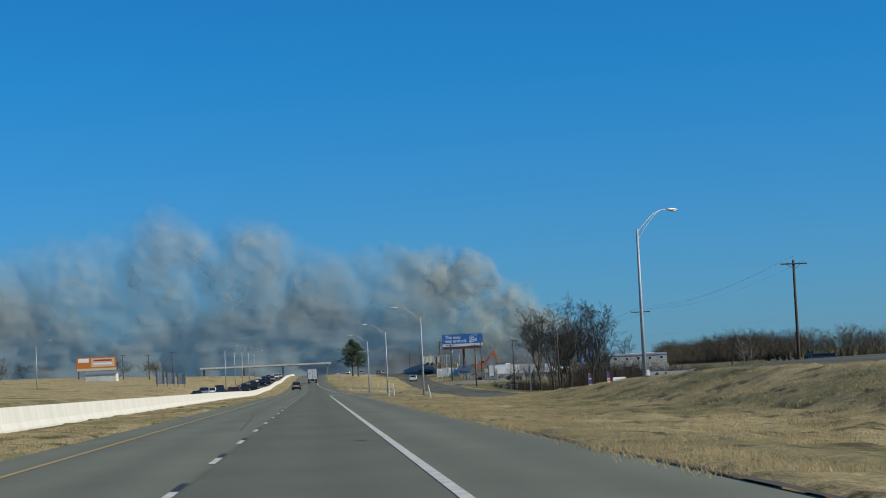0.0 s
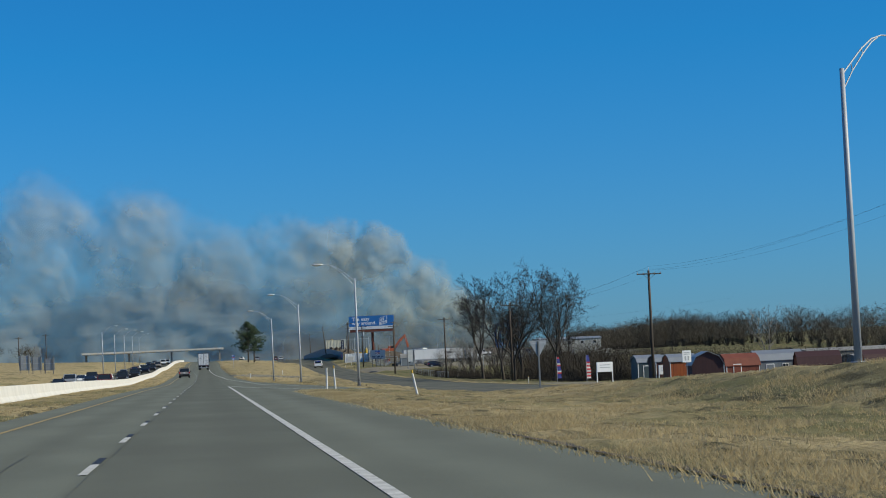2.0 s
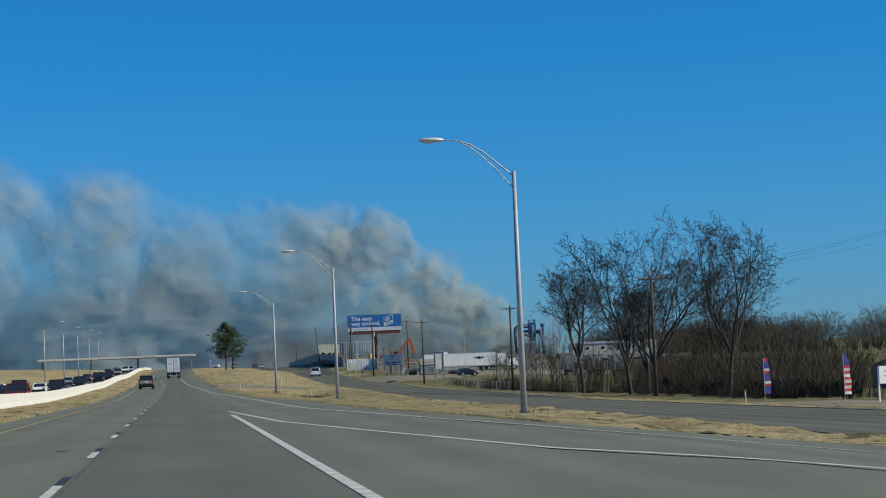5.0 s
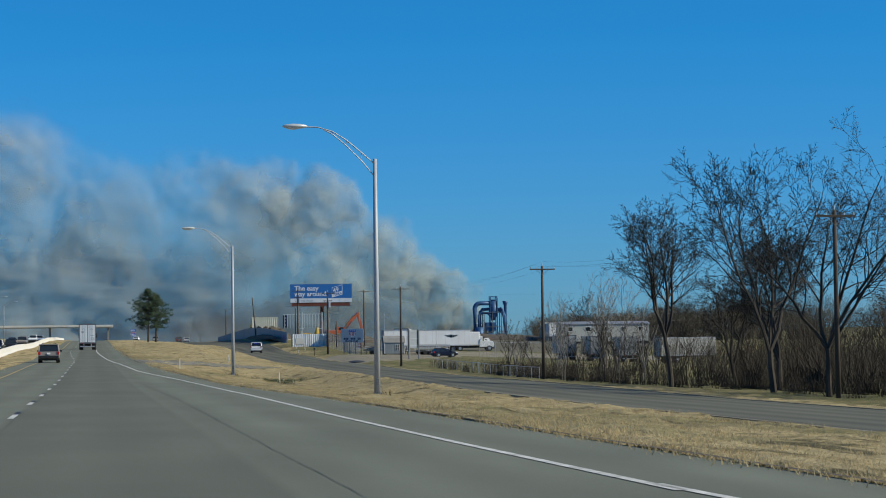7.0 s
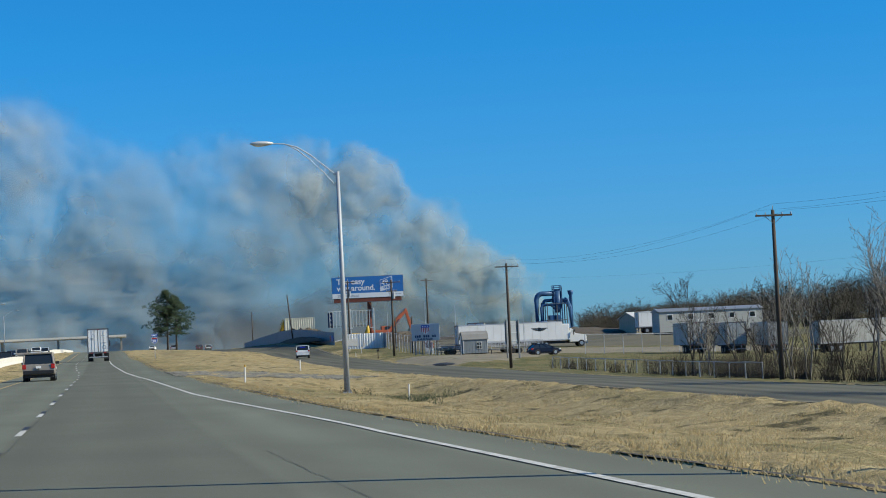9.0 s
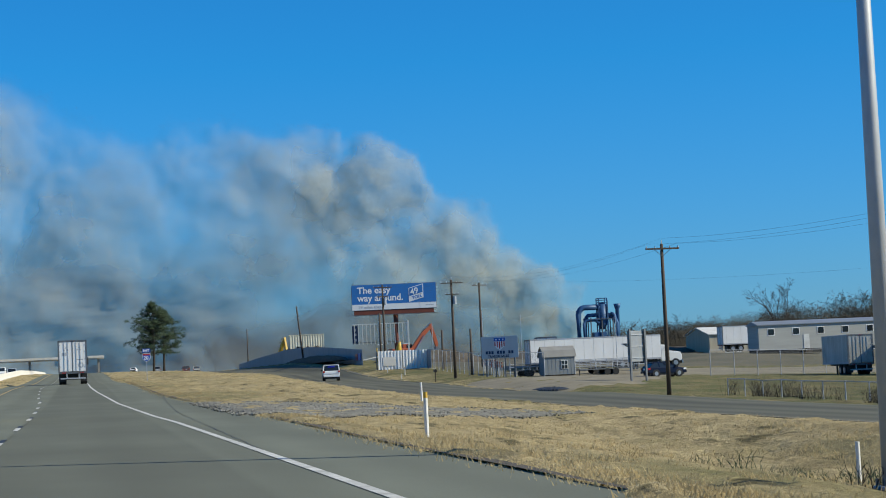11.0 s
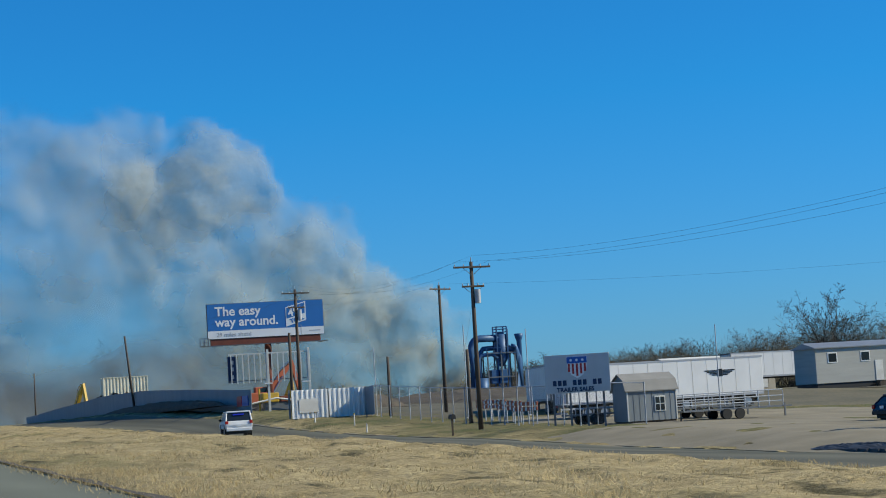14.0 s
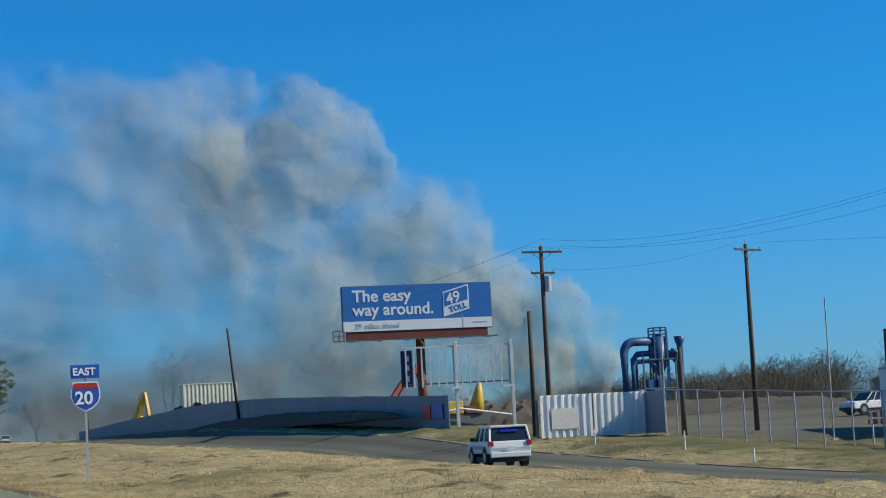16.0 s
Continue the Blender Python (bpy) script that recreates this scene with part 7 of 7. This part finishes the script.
def woods(name, spots, seed, label, h=(11, 17), mat="wood_far"):
    """A far wood: many bare trees in one mesh."""
    rng = random.Random(seed)
    kinds = []
    for k in range(5):
        tr, cr = bare_tree_mesh(seed * 10 + k, 10.0, 6, 0.12, (6, 60), (8, 6, 4), 46, 0.15, 0.021, 1, 0.5, True)
        V = np.array([tuple(p) for p in tr.v + cr.v])
        n = len(tr.v)
        F = tr.f + [tuple(i + n for i in q) for q in cr.f]
        kinds.append((V, F))
    verts, faces, base = [], [], 0
    for x, y in spots:
        V, F = kinds[rng.randrange(5)]
        s = rng.uniform(*h) / 10
        a = rng.choice((0, math.pi)) + rng.uniform(-0.5, 0.5)
        c, q = math.cos(a), math.sin(a)
        R = np.array([[c, -q, 0], [q, c, 0], [0, 0, 1.0]])
        W = (V * (s * rng.uniform(0.9, 1.25), s * rng.uniform(0.9, 1.25), s)) @ R.T + (x, y, ground_z(x, y) - 0.3)
        verts.append(W)
        faces += [tuple(i + base for i in f) for f in F]
        base += len(V)
    me = bpy.data.meshes.new(name)
    me.from_pydata(np.concatenate(verts).tolist(), [], faces)
    me.materials.append(M[mat])
    return tagged(new(name, me), label, "woods", kind="stuff")


rng = random.Random(11)
def belt(y):
    """Front edge of the woods behind the yards."""
    return float(lerp(y, [330, 500, 600, 660, 727, 860, 930, 1100], [165, 165, 175, 165, 142, 155, 175, 190]))


near_belt, far_belt = [], []
for i in range(80):
    y = rng.uniform(330, 600)
    near_belt.append((belt(y) + rng.uniform(0, 50), y))
for i in range(40):
    y = rng.uniform(330, 520)
    near_belt.append((rng.uniform(158, 172), y))
for i in range(150):
    y = rng.uniform(640, 1060)
    far_belt.append((belt(y) + rng.uniform(0, 45), y))
woods("woods", near_belt, 3, "belt of grey-brown leafless woods behind the yards", (8.5, 17.5))
woods("woods", far_belt, 13, "belt of leafless woods beyond the scrap yard", (7.5, 13.5))
spots = [(rng.uniform(-240, -70), rng.uniform(700, 900)) for _ in range(24)] + [(rng.uniform(-330, -140), rng.uniform(420, 700)) for _ in range(16)]
woods("woods", spots, 4, "leafless trees across the highway", (6, 10))
spots = [(rng.uniform(-420, 160), rng.uniform(1215, 1330)) for _ in range(46)]
woods("woods", spots, 5, "far tree line beyond the smoke", (9, 14))
spots = [(rng.uniform(40, 150), rng.uniform(905, 1000)) for _ in range(36)]
woods("woods", spots, 6, "bare trees in the smoke behind the scrap yard", (8, 12))


def scrub(name, spots, seed, label, h=(0.8, 2.0), mat="brush", stems=26):
    """Tangled leafless bushes, each a fan of bent stems."""
    rng = random.Random(seed)
    w = Wood()
    for x, y in spots:
        z = ground_z(x, y)
        hh = rng.uniform(*h)
        for k in range(stems):
            a, t = rng.uniform(0, 6.28), rng.uniform(0.05, 0.6)
            p = Vector((x + rng.gauss(0, 0.3), y + rng.gauss(0, 0.3), z - 0.05))
            d = Vector((math.cos(a) * t, math.sin(a) * t, 1)).normalized()
            r = max(0.012, hh * 0.006)
            for s in range(3):
                q = p + d * hh * rng.uniform(0.25, 0.42)
                if s == 0:
                    w.limb(p, q, r, r * 0.6, 3)
                else:
                    w.twig(p, q, r, Vector((rng.gauss(0, 0.5), -1, 0.1)))
                    e = (d + Vector((rng.gauss(0, 0.6), rng.gauss(0, 0.6), 0.1))).normalized()
                    w.twig(q, q + e * hh * 0.3, r * 0.6, Vector((rng.gauss(0, 0.5), -1, 0.1)))
                p, r = q, r * 0.7
                d = (d + Vector((rng.gauss(0, 0.3), rng.gauss(0, 0.3), 0))).normalized()
    return tagged(new(name, w.mesh(name, mat)), label, "brush", kind="stuff")


rng = random.Random(21)
scrub("brush", [(rng.uniform(44.5, 54), rng.uniform(322, 400)) for _ in range(130)], 7, "dense tangle of bare brush under the trees", (0.4, 1.5))
scrub("brush", [(rng.uniform(44.5, 48.5), rng.uniform(398, 462)) for _ in range(130)], 8, "bare brush along the field fence", (0.6, 2.0))
scrub("brush", [(rng.uniform(44.3, 47.0), rng.uniform(455, 500)) for _ in range(24)], 9, "thin weeds along the field fence", (0.6, 1.5))
scrub("brush", [(rng.uniform(48, 60), rng.uniform(318, 402)) for _ in range(150)], 10, "darker thicket behind the trees", (2.0, 5.2), "brush", 28)
scrub("brush", [(rng.uniform(60, 112), rng.uniform(322, 500)) for _ in range(260)], 14, "dark undergrowth in the field behind the trees", (2.0, 5.0), "brush", 18)
scrub("brush", [(belt(y) + rng.uniform(-4, 24), y) for y in np.linspace(335, 1060, 620)], 12, "undergrowth at the foot of the woods", (3.5, 8.5), "wood_far", 30)


scrub("weeds", [(15.5 + rng.gauss(0, 1.2), 402 + rng.gauss(0, 3.0)) for _ in range(30)], 41, "dark green weeds round a marker post in the ditch", (0.2, 0.5), "needle", 16)
for x, y in ((13.9, 250.6), (11.8, 319.0), (10.7, 389.2)):
    scrub("weeds", [(x - 0.25, y), (x + 0.3, y - 0.1)], int(y), "dark dry weeds at the foot of a street lamp", (0.2, 0.4), "brush", 14)

# ---- dry grass ----
def tufts(name, count, seed, area, height, label, keep, blades=6):
    """Many short bent blades in one mesh."""
    rs = np.random.RandomState(seed)
    V, F, base = [], [], 0
    n = 0
    while n < count:
        k = 4000
        x, y = rs.uniform(area[0], area[1], k), rs.uniform(area[2], area[3], k)
        ok = keep(x, y, rs) & ~paved(x, y)
        x, y = x[ok], y[ok]
        z = land(x, y) + unevenness(x, y) * ground_rough(x, y) + 0.02
        m = len(x)
        for b in range(blades):
            a = rs.uniform(0, 6.28, m)
            h = rs.uniform(height[0], height[1], m) * (0.6 + 0.8 * np.clip(np.sin(x * 0.9) * np.sin(y * 0.33) * 0.5 + 0.5, 0, 1))
            lean = rs.uniform(0.4, 2.2, m) * h
            wd = rs.uniform(0.006, 0.016, m)
            bx, by = x + rs.normal(0, 0.22, m), y + rs.normal(0, 0.22, m)
            p = a + 1.57
            tri = np.stack([np.stack([bx - np.cos(p) * wd, by - np.sin(p) * wd, z - 0.03], -1), np.stack([bx + np.cos(p) * wd, by + np.sin(p) * wd, z - 0.03], -1),
                            np.stack([bx + np.cos(a) * lean, by + np.sin(a) * lean, z + h], -1)], 1)
            V.append(tri.reshape(-1, 3))
            idx = np.arange(m * 3).reshape(-1, 3) + base
            F.append(idx)
            base += m * 3
        n += m
    me = bpy.data.meshes.new(name)
    me.from_pydata(np.concatenate(V).tolist(), [], np.concatenate(F).tolist())
    me.materials.append(M["straw"])
    return tagged(new(name, me), label, "grass", kind="stuff")


def near_edge(x, y, rs):
    d = np.abs(x - (pave_right(y) + 0.7))
    return d < 0.9


def clumpy(x, y, rs, share=0.5):
    return rs.rand(len(x)) < share * np.clip(0.5 + 1.6 * np.sin(x * 1.3 + 0.8 * np.sin(y * 0.5)) * np.sin(y * 0.47 + 0.9 * np.sin(x * 0.8)), 0.05, 1)


tufts("grass", 28000, 1, (4.6, 18.0, 24, 200), (0.02, 0.10), "straw-coloured grass fringe along the shoulder", lambda x, y, rs: near_edge(x, y, rs) & ~gravel_at(x, y), 5)
tufts("grass", 22000, 2, (3.6, 10.0, 225, 620), (0.02, 0.09), "straw-coloured grass fringe along the shoulder", lambda x, y, rs: near_edge(x, y, rs) & ~gravel_at(x, y), 5)
tufts("grass", 30000, 3, (6.0, 34.0, 34, 200), (0.03, 0.11), "rough matted dry grass on the bank", clumpy, 5)
tufts("grass", 16000, 4, (7.0, 24.0, 225, 420), (0.03, 0.10), "dry mown grass between the roads", lambda x, y, rs: (x < front_near(y) - 0.3) & clumpy(x, y, rs), 5)
tufts("grass", 18000, 5, (4.5, 27.0, 420, 640), (0.02, 0.09), "dry mown grass between the roads",
      lambda x, y, rs: (x < front_near(y) - 0.3) & ~gravel_at(x, y) & clumpy(x, y, rs), 5)
tufts("grass", 8000, 6, (-10.3, -6.6, 20, 420), (0.03, 0.10), "thin dry grass along the barrier", lambda x, y, rs: x < -6.6)


# ---- smoke ----
def smoke_material(name="smoke", shade=(0.555, 0.545, 0.445), ragged=1.2, relief=0.25):
    m = bpy.data.materials.new(name)
    m.use_nodes = True
    n, l = m.node_tree.nodes, m.node_tree.links
    n.remove(n["Principled BSDF"])
    out = n["Material Output"]
    dif, trl, tra = n.new("ShaderNodeBsdfDiffuse"), n.new("ShaderNodeBsdfTranslucent"), n.new("ShaderNodeBsdfTransparent")
    for s in (dif, trl):
        s.inputs["Color"].default_value = (*shade, 1)
    body, mix = n.new("ShaderNodeMixShader"), n.new("ShaderNodeMixShader")
    body.inputs[0].default_value = 0.5
    l.new(dif.outputs[0], body.inputs[1])
    l.new(trl.outputs[0], body.inputs[2])
    at = n.new("ShaderNodeAttribute")
    at.attribute_name = "haze"
    tc, a = n.new("ShaderNodeTexCoord"), n.new("ShaderNodeTexNoise")
    a.inputs["Scale"].default_value, a.inputs["Detail"].default_value, a.inputs["Roughness"].default_value = 0.16, 5, 0.5
    l.new(tc.outputs["Object"], a.inputs["Vector"])
    bp = n.new("ShaderNodeBump")
    bp.inputs["Strength"].default_value, bp.inputs["Distance"].default_value = relief, 3.0
    l.new(a.outputs[0], bp.inputs["Height"])
    for s in (dif, trl):
        l.new(bp.outputs[0], s.inputs["Normal"])
    # fine raggedness where the smoke is thin
    k, add = n.new("ShaderNodeMath"), n.new("ShaderNodeMath")
    k.operation, add.operation, add.use_clamp = "MULTIPLY_ADD", "MULTIPLY", True
    k.inputs[1].default_value, k.inputs[2].default_value = ragged, 1.0 - ragged / 2
    l.new(a.outputs[0], k.inputs[0])
    l.new(k.outputs[0], add.inputs[0])
    l.new(at.outputs["Fac"], add.inputs[1])
    l.new(add.outputs[0], mix.inputs[0])
    l.new(tra.outputs[0], mix.inputs[1])
    l.new(body.outputs[0], mix.inputs[2])
    l.new(mix.outputs[0], out.inputs["Surface"])
    return m


def lattice(seed):
    """Smooth random field in [-1, 1] over the plane."""
    grid = np.random.RandomState(seed).uniform(-1, 1, (64, 64))

    def at(u, v):
        i, j = np.floor(u).astype(int), np.floor(v).astype(int)
        f, g = u - i, v - j
        f, g = f * f * (3 - 2 * f), g * g * (3 - 2 * g)
        i, j = i % 64, j % 64
        p, q = (i + 1) % 64, (j + 1) % 64
        return (grid[i, j] * (1 - f) + grid[p, j] * f) * (1 - g) + (grid[i, q] * (1 - f) + grid[p, q] * f) * g
    return at


def fractal(seed, u, v, size, octaves=5, gain=0.55):
    total, amp = np.zeros_like(u), 1.0
    for k in range(octaves):
        total += amp * lattice(seed * 17 + k)(u / size, v / size)
        amp, size = amp * gain, size / 2.1
    return total


# sheets of billows: distance, softness of the rim, and lumps given by along, height, radius, strength
SHEETS = [
    (776, 0.75, [(101, 11, 5.5, 0.78), (93, 17.5, 6.5, 0.74), (79, 29, 9.5, 0.66), (64, 42, 8.5, 0.55), (46, 45, 9, 0.46)]),
    (784, 0.95, [(96, 10, 7, 0.7), (86, 22, 9, 0.62), (72, 31, 10, 0.56), (56, 38, 10, 0.45), (42, 48, 8, 0.34), (66, 20, 11, 0.5), (12, 42, 10, 0.18), (-18, 54, 12, 0.28), (-56, 60, 12, 0.30)]),
    (793, 1.2, [(84, 14, 11, 0.6), (48, 34, 13, 0.36), (29, 44, 10, 0.34), (2, 42, 14, 0.22), (-24, 53, 15, 0.34), (-42, 54, 13, 0.32), (-64, 52, 16, 0.34), (-94, 45, 17, 0.34), (-132, 36, 20, 0.3)]),
    (802, 1.4, [(60, 18, 17, 0.5), (34, 24, 17, 0.52), (4, 28, 18, 0.45), (-28, 36, 20, 0.40), (-66, 38, 22, 0.40), (-110, 32, 24, 0.40), (-160, 26, 26, 0.34)]),
]


def smoke_sheet(name, mat, top, xs, zs, depth, opacity):
    """One uneven sheet; depth and opacity are fields over the grid."""
    X, Z = np.meshgrid(xs, zs)
    Y, D = depth(X, Z), opacity(X, Z)
    idx = np.arange(X.size).reshape(X.shape)
    quads = np.stack([idx[:-1, :-1], idx[:-1, 1:], idx[1:, 1:], idx[1:, :-1]], -1).reshape(-1, 4)
    keep = D.reshape(-1)[quads].max(1) > 0.012
    me = bpy.data.meshes.new(name)
    me.from_pydata(np.stack([X, Y, Z], -1).reshape(-1, 3).tolist(), [], quads[keep].tolist())
    at = me.attributes.new("haze", "FLOAT", "POINT")
    at.data.foreach_set("value", D.reshape(-1).astype(np.float32))
    me.polygons.foreach_set("use_smooth", [True] * len(me.polygons))
    me.materials.append(mat)
    ob = new(name, me)
    ob.parent = top
    return ob


def smoke():
    # veil is a darker, bluer smoke colour with the low smoke's shade put in
    mat, veil = smoke_material(), smoke_material("smoke_shaded", (0.33, 0.35, 0.345), 0.4, 0.05)
    top = thing("smoke_plume", "drifting tan and grey smoke plume from a fire in the yard", "smoke", (0, 0, 0), kind="stuff")
    for k, (y, rim, lumps) in enumerate(SHEETS):
        def fields(X, Z, k=k, rim=rim, lumps=lumps):
            wx = X + 3.4 * fractal(k + 1, X + 500, Z + 90, 14) + 0.7 * fractal(k + 5, X + 500, Z + 40, 5, 3)
            wz = Z + 3.0 * fractal(k + 9, X + 700, Z + 60, 14) + 0.7 * fractal(k + 13, X + 300, Z + 20, 5, 3)
            bulge, dens = np.zeros_like(X), np.zeros_like(X)
            for px, pz, r, s in lumps:
                d = np.hypot((wx - px) / r, (wz - pz) / (r * 0.95))
                bulge = np.maximum(bulge, r * np.sqrt(np.clip(1.6 - d * d, 0, None)))
                dens = np.maximum(dens, s * smooth(1.0 + rim * 0.55 - d, 0, rim))
            return bulge, dens

        def depth(X, Z, y=y, k=k):
            return y - 0.6 * fields(X, Z)[0] - 1.0 * fractal(k + 21, X + 400, Z + 70, 9, 4)

        def opacity(X, Z, k=k):
            D = fields(X, Z)[1] * (0.86 + 0.3 * fractal(k + 31, X + 600, Z + 30, 16))
            foot = lerp(X, [10, 30, 50, 64, 85], [16, 16, 15, 6, 2])
            D = D * smooth(Z - foot, 0, lerp(X, [10, 50, 64, 85], [14, 12, 10, 5])) * (1 - smooth(Z, 76, 84))
            return np.clip(D, 0, 0.8)
        smoke_sheet("smoke_billow", mat, top, np.linspace(-200, 120, 250), np.linspace(2, 84, 84), depth, opacity)
    # the low drift behind the yard, and the wide haze far beyond the overpass, both in the shaded colour
    smoke_sheet("smoke_drift", veil, top, np.linspace(0, 140, 80), np.linspace(2, 44, 42),
                lambda X, Z: 866 + 0.6 * fractal(51, X + 300, Z + 50, 14, 3),
                lambda X, Z: np.clip(0.85 * smooth(122 - X, 0, 30) * smooth(X, 18, 42) * np.exp(-(np.clip(Z - 12 - 3.5 * fractal(53, X + 300, Z + 50, 18), 0, None) / 7.0) ** 2), 0, 0.8) * smooth(Z, 2, 6))
    smoke_sheet("smoke_haze", veil, top, np.linspace(-620, 110, 150), np.linspace(2, 90, 60),
                lambda X, Z: 1190 + 5 * fractal(61, X + 900, Z + 50, 30),
                lambda X, Z: np.clip(0.80 * smooth(110 - X, 0, 60) * smooth(X, -620, -420) * np.exp(-(np.clip(Z - 36 - 10 * fractal(63, X + 900, Z + 50, 45), 0, None) / 22.0) ** 2), 0, 0.8) * smooth(Z, 2, 8))
    return top


smoke()
